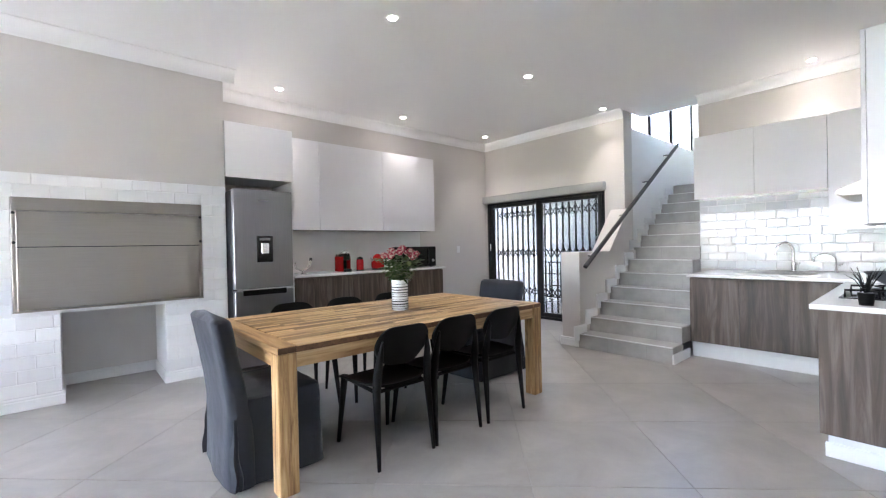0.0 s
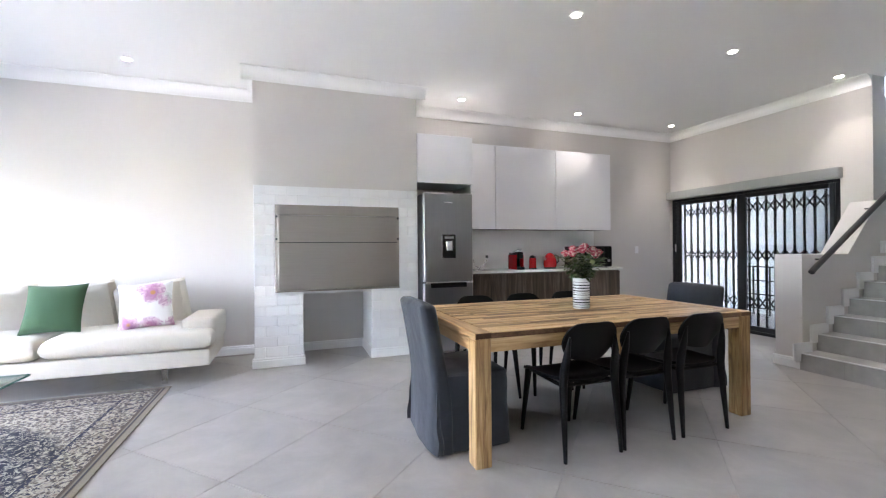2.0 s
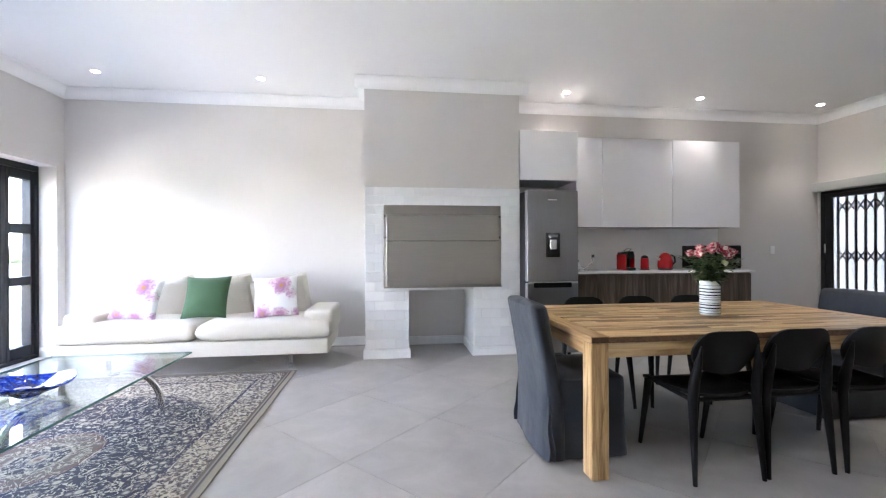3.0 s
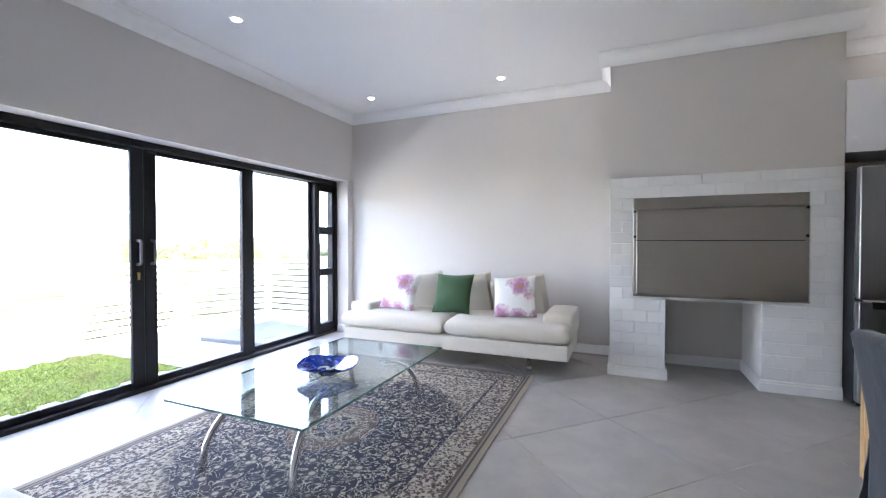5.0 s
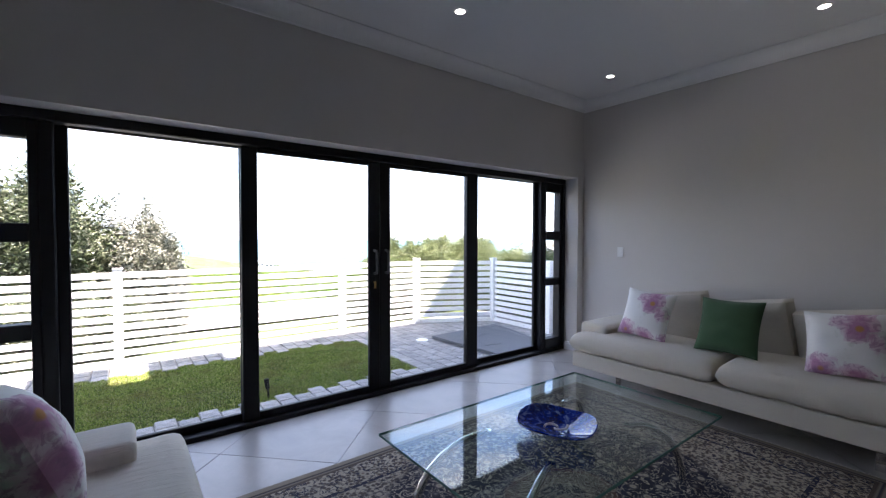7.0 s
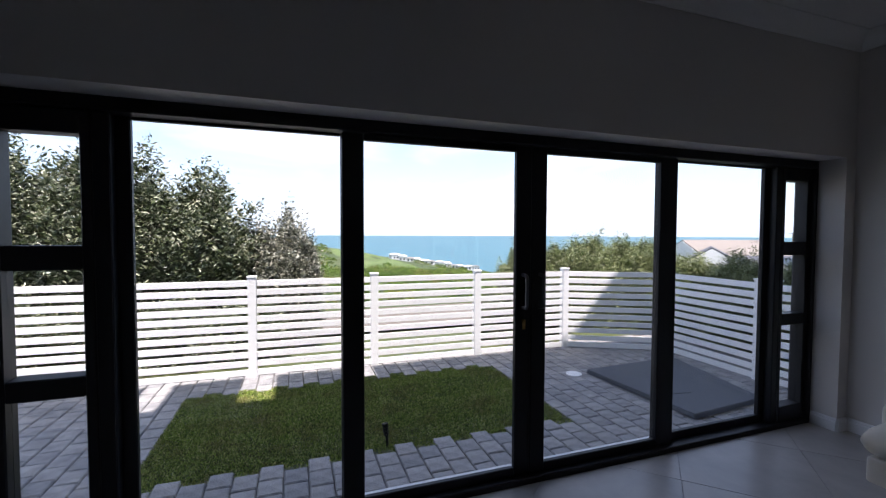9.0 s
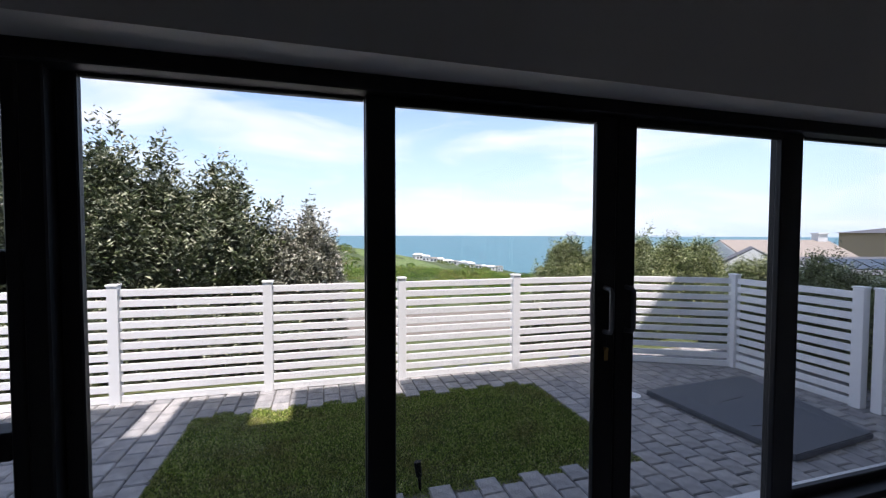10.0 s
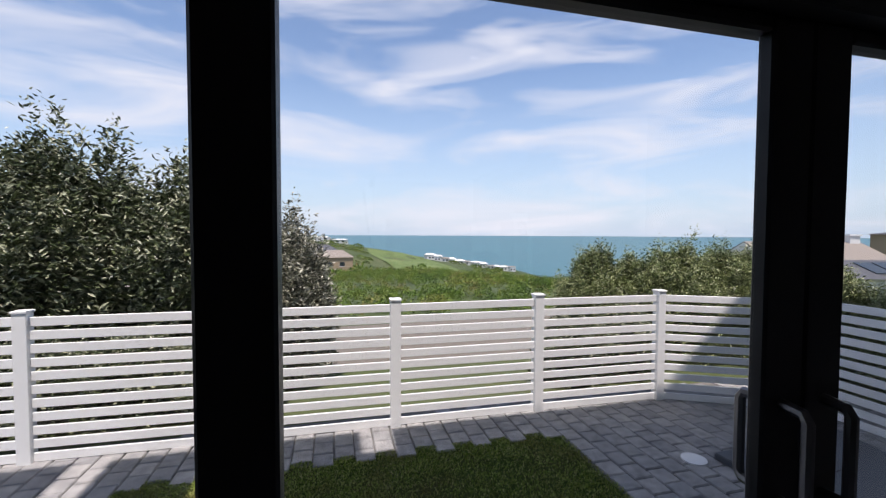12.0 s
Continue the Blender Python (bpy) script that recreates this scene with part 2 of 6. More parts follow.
c = n.mix(n.ramp(cell, [(0.07, (1, 1, 1, 1)), (0.12, (0, 0, 0, 1))]), c, (0.48, 0.22, 0.07, 1))
leaf = n.ramp(n.noise(8, 4, distort=1.0), [(0.57, (0, 0, 0, 1)), (0.66, (1, 1, 1, 1))])
c = n.mix(n.math("MULTIPLY", leaf, 0.6), c, (0.52, 0.55, 0.50, 1))
n.color(n.mix(n.math("MULTIPLY", n.noise(500, 2), 0.08), c, (0.5, 0.5, 0.5, 1))).bump(n.noise(7, 3), 0.3, 0.01)
M["floral"] = n.mat

# glass
def glass(name, tint=(0.985, 0.985, 0.985, 1), rough=0.0, ior=1.45):
    n = Nodes(name)
    tr, gl = n.add("ShaderNodeBsdfTransparent"), n.add("ShaderNodeBsdfGlossy")
    fr, mx = n.add("ShaderNodeLayerWeight"), n.add("ShaderNodeMixShader")
    f0 = ((ior - 1) / (ior + 1)) ** 2
    gloss = n.math("MULTIPLY_ADD", n.math("POWER", fr.outputs["Facing"], 5.0), 1 - f0, f0)
    tr.inputs["Color"].default_value = tint
    gl.inputs["Roughness"].default_value = rough
    n.link(gloss, mx.inputs[0])
    n.link(tr.outputs[0], mx.inputs[1])
    n.link(gl.outputs[0], mx.inputs[2])
    n.link(mx.outputs[0], n.tree.nodes["Material Output"].inputs["Surface"])
    return n.mat


M["pane"] = glass("window_glass")
# grey put into the glass to hold down the bright daylight beyond
M["dim_pane"] = glass("daylight_dimming_glass", (0.62, 0.63, 0.64, 1))
M["table_glass"] = glass("table_glass", (0.90, 0.96, 0.94, 1), ior=1.6)
M["glass_edge"] = plain("green_glass_edge", (0.10, 0.22, 0.19, 1), 0.1, scale=10, var=0.1, bump=0)
n = Nodes("blue_art_glass", 0.06)
sw = n.noise(14, 3, distort=2.5)
n.color(n.ramp(sw, [(0.38, (0.005, 0.012, 0.16, 1)), (0.55, (0.015, 0.06, 0.50, 1)), (0.68, (0.25, 0.42, 0.85, 1))]))
n.bsdf.inputs["Transmission Weight"].default_value = 0.35
M["blue"] = n.mat

n = Nodes("lamp_glow")
em = n.add("ShaderNodeEmission")
em.inputs["Color"].default_value, em.inputs["Strength"].default_value = (1.0, 0.97, 0.93, 1), 2.0
n.link(em.outputs[0], n.tree.nodes["Material Output"].inputs["Surface"])
M["glow"] = n.mat

# rug: navy field with vine-like cells, cream lattice, round medallion and a paler border
def rug_material(hx, hy):
    n = Nodes("persian_rug", 0.95)
    s = n.split()
    ax, ay = n.math("ABSOLUTE", s[0]), n.math("ABSOLUTE", s[1])
    ed = n.math("MINIMUM", n.math("SUBTRACT", hx, ax), n.math("SUBTRACT", hy, ay))
    r = n.math("SQRT", n.math("ADD", n.math("POWER", n.math("MULTIPLY", s[0], 0.82), 2.0), n.math("POWER", s[1], 2.0)))
    mir = n.add("ShaderNodeCombineXYZ")
    n.link(ax, mir.inputs[0]), n.link(ay, mir.inputs[1])
    v = mir.outputs[0]
    wob = n.noise(7, 3, vec=v)
    beige = (0.25, 0.21, 0.16, 1)
    vine = n.noise(13, 4, 0.55, v, 1.7)
    flor = n.voronoi(11, v)
    petal = n.voronoi(42, v)
    navy, ink = (0.009, 0.011, 0.036, 1), (0.004, 0.004, 0.011, 1)
    cream, tan, rust = (0.42, 0.36, 0.28, 1), (0.085, 0.062, 0.048, 1), (0.10, 0.04, 0.03, 1)
    line = n.ramp(vine, [(0.458, (0, 0, 0, 1)), (0.468, (1, 1, 1, 1)), (0.505, (1, 1, 1, 1)), (0.515, (0, 0, 0, 1))])
    field = n.mix(line, n.mix(n.noise(25, 2, vec=v), ink, navy), cream)
    rose = n.ramp(flor, [(0.0, rust), (0.18, cream), (0.30, navy), (0.36, tan), (0.42, navy)])
    field = n.mix(n.ramp(flor, [(0.30, (1, 1, 1, 1)), (0.40, (0, 0, 0, 1))]), field, rose)
    pale = n.mix(n.ramp(petal, [(0.36, (0, 0, 0, 1)), (0.62, (1, 1, 1, 1))]), tan, cream)
    pale = n.mix(n.math("MULTIPLY", line, 0.75), pale, navy)
    corner = n.mix(n.ramp(flor, [(0.22, (1, 1, 1, 1)), (0.34, (0, 0, 0, 1))]), pale, rose)
    med = n.math("ADD", r, n.math("MULTIPLY", wob, 0.12))
    body = n.mix(n.ramp(n.math("MULTIPLY", med, 0.5), [(0.455, (0, 0, 0, 1)), (0.475, (1, 1, 1, 1))]), field, corner)
    core = n.ramp(n.math("MULTIPLY", med, 2.0), [(0.13, rust), (0.17, beige), (0.20, navy), (0.38, ink), (0.41, beige), (0.44, tan), (0.62, tan), (0.66, rust), (0.72, navy), (0.8, navy)])
    cm = n.mix(n.math("MULTIPLY", line, 0.9), core, cream)
    body = n.mix(n.ramp(n.math("MULTIPLY", med, 2.0), [(0.80, (1, 1, 1, 1)), (0.84, (0, 0, 0, 1))]), body, cm)
    bord = n.mix(n.ramp(flor, [(0.18, (1, 1, 1, 1)), (0.30, (0, 0, 0, 1))]), n.mix(line, pale, navy), rose)
    band = n.ramp(ed, [(0.0, beige), (0.035, beige), (0.042, tan), (0.05, navy), (0.058, beige), (0.07, tan), (0.085, tan)])
    inner = n.ramp(ed, [(0.30, (0, 0, 0, 1)), (0.302, (1, 1, 1, 1))])
    out = n.mix(inner, bord, body)
    guard = n.math("LESS_THAN", n.math("ABSOLUTE", n.math("SUBTRACT", ed, 0.30)), 0.013)
    out = n.mix(guard, out, n.mix(n.ramp(petal, [(0.3, (0, 0, 0, 1)), (0.4, (1, 1, 1, 1))]), beige, navy))
    out = n.mix(n.math("LESS_THAN", ed, 0.085), out, band)
    pile = n.noise(420, 2)
    n.color(n.mix(n.math("MULTIPLY", pile, 0.25), out, shade(tan, 0.5)))
    n.bump(pile, 0.4, 0.004)
    return n.mat


# outdoors
n = Nodes("grey_paver", 0.85)
a, b = n.noise(9, 6), n.noise(70, 4)
tone = n.ramp(n.random(), [(0, (0.82, 0.82, 0.84, 1)), (1, (1.15, 1.12, 1.10, 1))])
c = n.ramp(a, [(0.3, (0.20, 0.20, 0.205, 1)), (0.7, (0.40, 0.395, 0.39, 1))])
n.color(n.mix(1.0, n.mix(n.math("MULTIPLY", b, 0.4), c, (0.18, 0.18, 0.18, 1)), tone, "MULTIPLY")).bump(n.math("ADD", a, n.math("MULTIPLY", b, 0.4)), 0.9, 0.022)
M["paver"] = n.mat
n = Nodes("grey_paver_joined", 0.85)
a, b = n.noise(9, 6), n.noise(70, 4)
tone = n.ramp(n.island(), [(0, (0.82, 0.82, 0.84, 1)), (1, (1.15, 1.12, 1.10, 1))])
c = n.ramp(a, [(0.3, (0.20, 0.20, 0.205, 1)), (0.7, (0.40, 0.395, 0.39, 1))])
n.color(n.mix(1.0, n.mix(n.math("MULTIPLY", b, 0.4), c, (0.18, 0.18, 0.18, 1)), tone, "MULTIPLY")).bump(n.math("ADD", a, n.math("MULTIPLY", b, 0.4)), 0.9, 0.022)
M["paver_joined"] = n.mat
M["sand"] = plain("jointing_sand", (0.16, 0.15, 0.14, 1), 0.95, scale=80, var=0.25, bump=0.3)
n = Nodes("lawn_soil", 0.95)
a, b = n.noise(2.2, 5), n.noise(90, 4)
n.color(n.mix(b, n.ramp(a, [(0.35, (0.05, 0.085, 0.016, 1)), (0.7, (0.10, 0.08, 0.035, 1))]), (0.03, 0.05, 0.012, 1))).bump(b, 0.6, 0.02)
n.bsdf.inputs["Specular IOR Level"].default_value = 0.05
M["lawn"] = n.mat


def leafy(name, dark, mid, pale):
    n = Nodes(name, 0.38)
    n.color(n.ramp(n.island(), [(0.0, dark), (0.55, mid), (1.0, pale)]))
    n.bsdf.inputs["Specular IOR Level"].default_value = 0.4
    return n.mat


n = Nodes("grass_blade", 0.5)
blade = n.ramp(n.island(), [(0.0, (0.06, 0.11, 0.012, 1)), (0.5, (0.24, 0.33, 0.055, 1)), (0.8, (0.40, 0.45, 0.13, 1)), (1.0, (0.58, 0.52, 0.26, 1))])
dry = n.ramp(n.noise(3.2, 5, 0.6), [(0.50, (0, 0, 0, 1)), (0.68, (1, 1, 1, 1))])
n.color(n.mix(n.math("MULTIPLY", dry, 0.6), blade, (0.20, 0.15, 0.06, 1)))
n.bsdf.inputs["Specular IOR Level"].default_value = 0.2
M["grass"] = n.mat
# pale end of this tone range puts sunlit flecks into the leaf colour
M["leaf"] = leafy("grey_green_leaf", (0.015, 0.026, 0.009, 1), (0.085, 0.108, 0.042, 1), (0.52, 0.53, 0.38, 1))
M["leaf_silver"] = leafy("silvery_leaf", (0.035, 0.040, 0.024, 1), (0.20, 0.20, 0.14, 1), (0.66, 0.64, 0.54, 1))
M["leaf2"] = leafy("hedge_leaf", (0.035, 0.055, 0.015, 1), (0.15, 0.19, 0.060, 1), (0.46, 0.48, 0.26, 1))
n = Nodes("fynbos_leaf", 0.6)
kind = n.ramp(n.noise(0.55, 3, 0.5), [(0.34, (0.030, 0.070, 0.010, 1)), (0.46, (0.085, 0.150, 0.022, 1)), (0.56, (0.14, 0.19, 0.030, 1)), (0.66, (0.16, 0.125, 0.050, 1)), (0.76, (0.20, 0.24, 0.08, 1))])
n.color(n.mix(1.0, kind, n.ramp(n.island(), [(0, (0.35, 0.4, 0.35, 1)), (1, (1.7, 1.6, 1.5, 1))]), "MULTIPLY"))
n.bsdf.inputs["Specular IOR Level"].default_value = 0.3
M["leaf3"] = n.mat
M["rose_leaf"] = leafy("rose_leaf", (0.020, 0.05, 0.012, 1), (0.045, 0.09, 0.02, 1), (0.10, 0.14, 0.04, 1))
M["bark"] = plain("grey_bark", (0.09, 0.07, 0.055, 1), 0.9, scale=40, var=0.35, bump=0.6, dist=0.01)

# hillside: scrub with a mown fairway
n = Nodes("hillside", 0.95)
a, b = n.noise(0.035, 8, 0.65), n.noise(0.3, 6)
c = n.ramp(a, [(0.3, (0.030, 0.050, 0.012, 1)), (0.5, (0.060, 0.085, 0.022, 1)), (0.68, (0.13, 0.13, 0.06, 1))])
n.color(n.mix(n.math("MULTIPLY", b, 0.55), c, (0.02, 0.035, 0.010, 1))).bump(b, 0.8, 1.2)
M["hill"] = n.mat
n = Nodes("mown_fairway", 0.95)
st = n.noise(0.5, 3, vec=n.mapped((0.2, 1.6, 1.0), rot=(0, 0, 0.5)))
n.color(n.ramp(st, [(0.42, (0.068, 0.110, 0.026, 1)), (0.58, (0.125, 0.165, 0.050, 1))]))
M["fairway"] = n.mat
n = Nodes("sea_water", 0.35)
a = n.noise(0.004, 6, 0.6, n.mapped((1, 3, 1)))
w = n.noise(0.08, 5, 0.6, n.mapped((1, 2.5, 1)))
n.color(n.mix(a, (0.020, 0.092, 0.120, 1), (0.040, 0.135, 0.158, 1))).bump(w, 0.4, 1.5)
n.bsdf.inputs["Specular IOR Level"].default_value = 0.2
M["sea"] = n.mat
M["render_white"] = plain("white_house_render", (0.72, 0.71, 0.69, 1), 0.85, scale=3, var=0.05, bump=0.1)
M["render_tan"] = plain("tan_house_render", (0.36, 0.27, 0.18, 1), 0.85, scale=3, var=0.08, bump=0.1)
M["roof_tile"] = plain("brown_grey_roof_tile", (0.25, 0.215, 0.185, 1), 0.8, scale=9, var=0.25, bump=0.3, dist=0.03)
M["roof_slate"] = plain("grey_roof_tile", (0.075, 0.078, 0.09, 1), 0.7, scale=9, var=0.2, bump=0.3, dist=0.03)
M["far_glass"] = plain("dark_window_glass", (0.03, 0.04, 0.05, 1), 0.12, scale=2, var=0.1, bump=0)
M["ext_white"] = plain("white_yard_wall", (0.74, 0.74, 0.74, 1), 0.85, scale=30, var=0.05, bump=0.15)
M["yard_grey"] = plain("grey_yard_wall", (0.36, 0.37, 0.385, 1), 0.85, scale=25, var=0.08, bump=0.15)
M["yard_pale"] = plain("pale_blue_grey_render", (0.46, 0.48, 0.51, 1), 0.85, scale=25, var=0.06, bump=0.15)
# ---- mesh helpers ----
def box(bm, x0, x1, y0, y1, z0, z1, r=0.0, seg=2):
    """An axis-aligned box, with rounded edges where r is given."""
    vs = bmesh.ops.create_cube(bm, size=1.0)["verts"]
    for v in vs:
        v.co = Vector(((x0 + x1) / 2 + v.co.x * (x1 - x0), (y0 + y1) / 2 + v.co.y * (y1 - y0), (z0 + z1) / 2 + v.co.z * (z1 - z0)))
    if r:
        es = list({e for v in vs for e in v.link_edges})
        bmesh.ops.bevel(bm, geom=es, offset=r, segments=seg, profile=0.6, affect="EDGES", clamp_overlap=True)
    return bm


def tube(bm, pts, radii, n=10, cap=True):
    """A round bar along the points, with one radius or one a point."""
    pts = [Vector(p) for p in pts]
    if isinstance(radii, (int, float)):
        radii = [radii] * len(pts)
    rings, side = [], None
    for i, p in enumerate(pts):
        d = (pts[min(i + 1, len(pts) - 1)] - pts[max(i - 1, 0)]).normalized()
        if side is None:
            side = d.orthogonal().normalized()
        side = (side - d * side.dot(d)).normalized()
        up = d.cross(side)
        rings.append([bm.verts.new(p + (side * math.cos(a) + up * math.sin(a)) * radii[i]) for a in (2 * math.pi * k / n for k in range(n))])
    for a, b in zip(rings, rings[1:]):
        for k in range(n):
            bm.faces.new((a[k], a[(k + 1) % n], b[(k + 1) % n], b[k]))
    if cap:
        bm.faces.new(rings[0][::-1])
        bm.faces.new(rings[-1])
    return bm


def lathe(bm, profile, n=32, at=(0, 0, 0), cap=True):
    """A turned body from (radius, height) pairs."""
    rings = []
    for r, z in profile:
        rings.append([bm.verts.new((at[0] + r * math.cos(2 * math.pi * k / n), at[1] + r * math.sin(2 * math.pi * k / n), at[2] + z)) for k in range(n)])
    for a, b in zip(rings, rings[1:]):
        for k in range(n):
            bm.faces.new((a[k], a[(k + 1) % n], b[(k + 1) % n], b[k]))
    if cap:
        bm.faces.new(rings[0][::-1])
        bm.faces.new(rings[-1])
    return bm


def prism(bm, outline, z0, z1):
    """An upright prism on an outline of (x, y)."""
    lo = [bm.verts.new((x, y, z0)) for x, y in outline]
    hi = [bm.verts.new((x, y, z1)) for x, y in outline]
    bm.faces.new(lo[::-1])
    bm.faces.new(hi)
    for k in range(len(lo)):
        j = (k + 1) % len(lo)
        bm.faces.new((lo[k], lo[j], hi[j], hi[k]))
    return bm


def extrude_profile(bm, profile, a, b, out, up=Vector((0, 0, 1))):
    """A straight moulding from a to b; profile is (distance from wall along out, height) pairs."""
    a, b, out = Vector(a), Vector(b), Vector(out)
    rings = [[bm.verts.new(p + out * o + up * h) for o, h in profile] for p in (a, b)]
    m = len(profile)
    for k in range(m):
        j = (k + 1) % m
        bm.faces.new((rings[0][k], rings[0][j], rings[1][j], rings[1][k]))
    bm.faces.new(rings[0][::-1])
    bm.faces.new(rings[1])
    return bm


def pillow(bm, w, h, t, n=14, m=None, pinch=0.06, power=2):
    """A stuffed cushion in its own xz plane, thick along y, with drawn-out corners."""
    grid = {}
    for s in (-1, 1):
        for i in range(n + 1):
            for j in range(n + 1):
                u, v = 2 * i / n - 1, 2 * j / n - 1
                if s == 1 and (abs(u) == 1 or abs(v) == 1):
                    grid[s, i, j] = grid[-1, i, j]
                    continue
                full = max(0.0, (1 - abs(u) ** power) * (1 - abs(v) ** power)) ** 0.42
                x = u * w / 2 * (1 - pinch * (1 - v * v))
                z = v * h / 2 * (1 - pinch * (1 - u * u))
                wr = 0.012 * noise.noise(Vector((u * 2.1, v * 2.1, s * 3.0 + w)))
                co = Vector((x, s * (t / 2 * full + wr * full), z))
                grid[s, i, j] = bm.verts.new(m @ co if m else co)
        for i in range(n):
            for j in range(n):
                q = [grid[s, i, j], grid[s, i + 1, j], grid[s, i + 1, j + 1], grid[s, i, j + 1]]
                bm.faces.new(q if s == -1 else q[::-1])
    return bm


def mesh_of(bm, name, material, smooth=False):
    bmesh.ops.recalc_face_normals(bm, faces=bm.faces[:])
    me = bpy.data.meshes.new(name)
    bm.to_mesh(me)
    bm.free()
    me.materials.append(material)
    if smooth:
        me.shade_smooth()
    return me


def part(name, bm, material, parent, label="", smooth=False):
    """One mesh object under a thing or a part of a thing."""
    ob = new(name, mesh_of(bm, name, material, smooth))
    ob.parent = parent
    if label:
        tagged(ob, label)
    return ob


def smooth_part(name, bm, material, parent, label=""):
    """A part with soft shading over its rounded edges and crisp flats."""
    ob = part(name, bm, material, parent, label, True)
    ob.data.set_sharp_from_angle(angle=radians(38))
    return ob


def thing(name, label, category, at=(0, 0, 0), rz=0.0, group=""):
    ob = new(name)
    ob.empty_display_size = 0.1
    ob.matrix_basis = pose(*at, 0, 0, rz)
    return tagged(ob, label, category, group)


def structure(name, bm, material, label, category, smooth=False):
    ob = new(name, mesh_of(bm, name, material, smooth))
    return tagged(ob, label, category, kind="structure")


def piece(name, me, parent, m):
    ob = new(name, me)
    ob.parent = parent
    ob.matrix_basis = m
    return ob


# ---- plan ----
XL = -5.92                                     # west wall beside the sofa
XW, YB, YS, CEIL = -5.82, 5.0, -5.06, 3.15     # west wall, back wall, window wall, ceiling
XK, XE = -0.08, 1.15                           # kitchen's east wall, living room's east wall
CH0, CH1, CHX = -1.50, 0.29, -5.18             # chimney breast along y, and its face
WX0, WX1, WTOP = -5.80, -0.42, 2.20            # garden doors' opening
SX0, SX1 = -3.10, -2.04                        # stair flight
T = 0.25

bm = box(bmesh.new(), XW - T - 0.1, XE + T, YS - T - 0.1, 8.2, -0.30, -0.004)
floor = structure("floor", bm, M["grout"], "grey porcelain floor tiles laid diagonally", "floor")

bm = box(bmesh.new(), XW - T, XW, CH0 + 0.3, YB + T, -0.012, CEIL + 0.2)
box(bm, XW - T - 0.1, XL, YS - T - 0.1, CH0 + 0.3, -0.012, CEIL + 0.2)
structure("wall_west", bm, M["wall"], "warm grey painted plaster wall", "wall")
bm = bmesh.new()
box(bm, XL, WX0, YS - T - 0.1, YS, -0.012, CEIL + 0.2)
box(bm, WX0, WX1, YS - T - 0.1, YS, WTOP, CEIL + 0.2)
box(bm, WX1, XE, YS - T - 0.1, YS, -0.012, CEIL + 0.2)
structure("wall_south", bm, M["wall"], "warm grey painted wall over the garden doors", "wall")
# unseen wall; its white is added to bounce light into the kitchen
bm = bmesh.new()
box(bm, XE, XE + T, YS - T - 0.1, 1.9 + T, -0.012, CEIL + 0.2)
box(bm, XK, XE, 1.9, 1.9 + T, -0.012, CEIL + 0.2)
structure("wall_east", bm, M["trim"], "unseen wall, whitened to bounce light into the kitchen", "wall")
bm = box(bmesh.new(), XK, XK + T, 1.9 + T, 8.2, -0.012, CEIL + 0.2)
structure("wall_kitchen", bm, M["wall"], "warm grey painted kitchen wall", "wall")
DX0, DX1, DTOP = -5.80, -3.44, 2.12            # yard door's opening
bm = bmesh.new()
box(bm, XW, DX0, YB, YB + T, -0.012, CEIL + 0.2)
box(bm, DX0, DX1, YB, YB + T, DTOP, CEIL + 0.2)
box(bm, DX1, SX0 - 0.04, YB, YB + T, -0.012, CEIL + 0.2)
box(bm, -2.27, XK, 5.28, 5.53, -0.012, CEIL + 0.2)
structure("wall_north", bm, M["wall"], "warm grey painted wall with the yard door", "wall")

# stairwell: side walls, landing and back wall, open to the floor above
ZL = 2.21
bm = bmesh.new()
box(bm, SX0 - 0.29, SX0 - 0.04, YB + T, 6.8, -0.012, 2.93)
box(bm, SX0 - 0.29, SX0 - 0.04, 6.8, 8.2, -0.012, 2.93)
structure("wall_stair_west", bm, M["ceiling"], "white plastered wall beside the stair", "wall")
bm = box(bmesh.new(), -2.27, -1.95, 5.53, 8.2, -0.012, 5.6)
structure("wall_stair_east", bm, M["ceiling"], "white plastered stairwell wall", "wall")
bm = bmesh.new()
box(bm, -7.2, -2.05, 8.2, 8.4, -0.012, 2.95)
box(bm, -7.2, -2.05, 8.2, 8.4, 5.0, 5.6)
box(bm, -3.28, -2.05, 8.2, 8.4, 2.95, 5.0)
box(bm, -7.2, -6.6, 8.2, 8.4, 2.95, 5.0)
structure("wall_stair_north", bm, M["ceiling"], "white stairwell wall with tall upper windows", "wall")
# runs past the back wall as a made-up eave that keeps sun out
bm = box(bmesh.new(), -7.4, -1.8, YB + T, 9.6, 5.6, 5.75)
structure("ceiling_stair", bm, M["ceiling"], "white stairwell ceiling, run on outside as an added sun screen", "ceiling")
bm = bmesh.new()
box(bm, -7.2, SX0 - 0.04, YB, YB + T, CEIL + 0.2, 5.75)
box(bm, SX0 - 0.04, -1.95, 5.6, 5.7, CEIL + 0.2, 5.75)
box(bm, -7.4, -7.2, YB, 8.4, 2.6, 5.75)
structure("wall_upper", bm, M["ceiling"], "white upper stairwell walls", "wall")
w3 = thing("window_3", "tall stairwell windows in dark aluminium frames", "window", (0, 8.28, 0))
w3["kind"] = "structure"
for xa in (-3.30, -3.69, -4.11, -4.53, -4.95, -5.37, -5.79, -6.21, -6.6):
    part("mullion", box(bmesh.new(), xa - 0.03, xa + 0.03, -0.04, 0.04, 2.95, 5.0), M["frame"], w3)
for za in (2.98, 4.97):
    part("window_frame", box(bmesh.new(), -6.6, -3.28, -0.03, 0.03, za - 0.03, za + 0.03), M["frame"], w3)
g = part("pane", box(bmesh.new(), -6.6, -3.28, -0.004, 0.004, 2.95, 5.0), M["dim_pane"], w3)
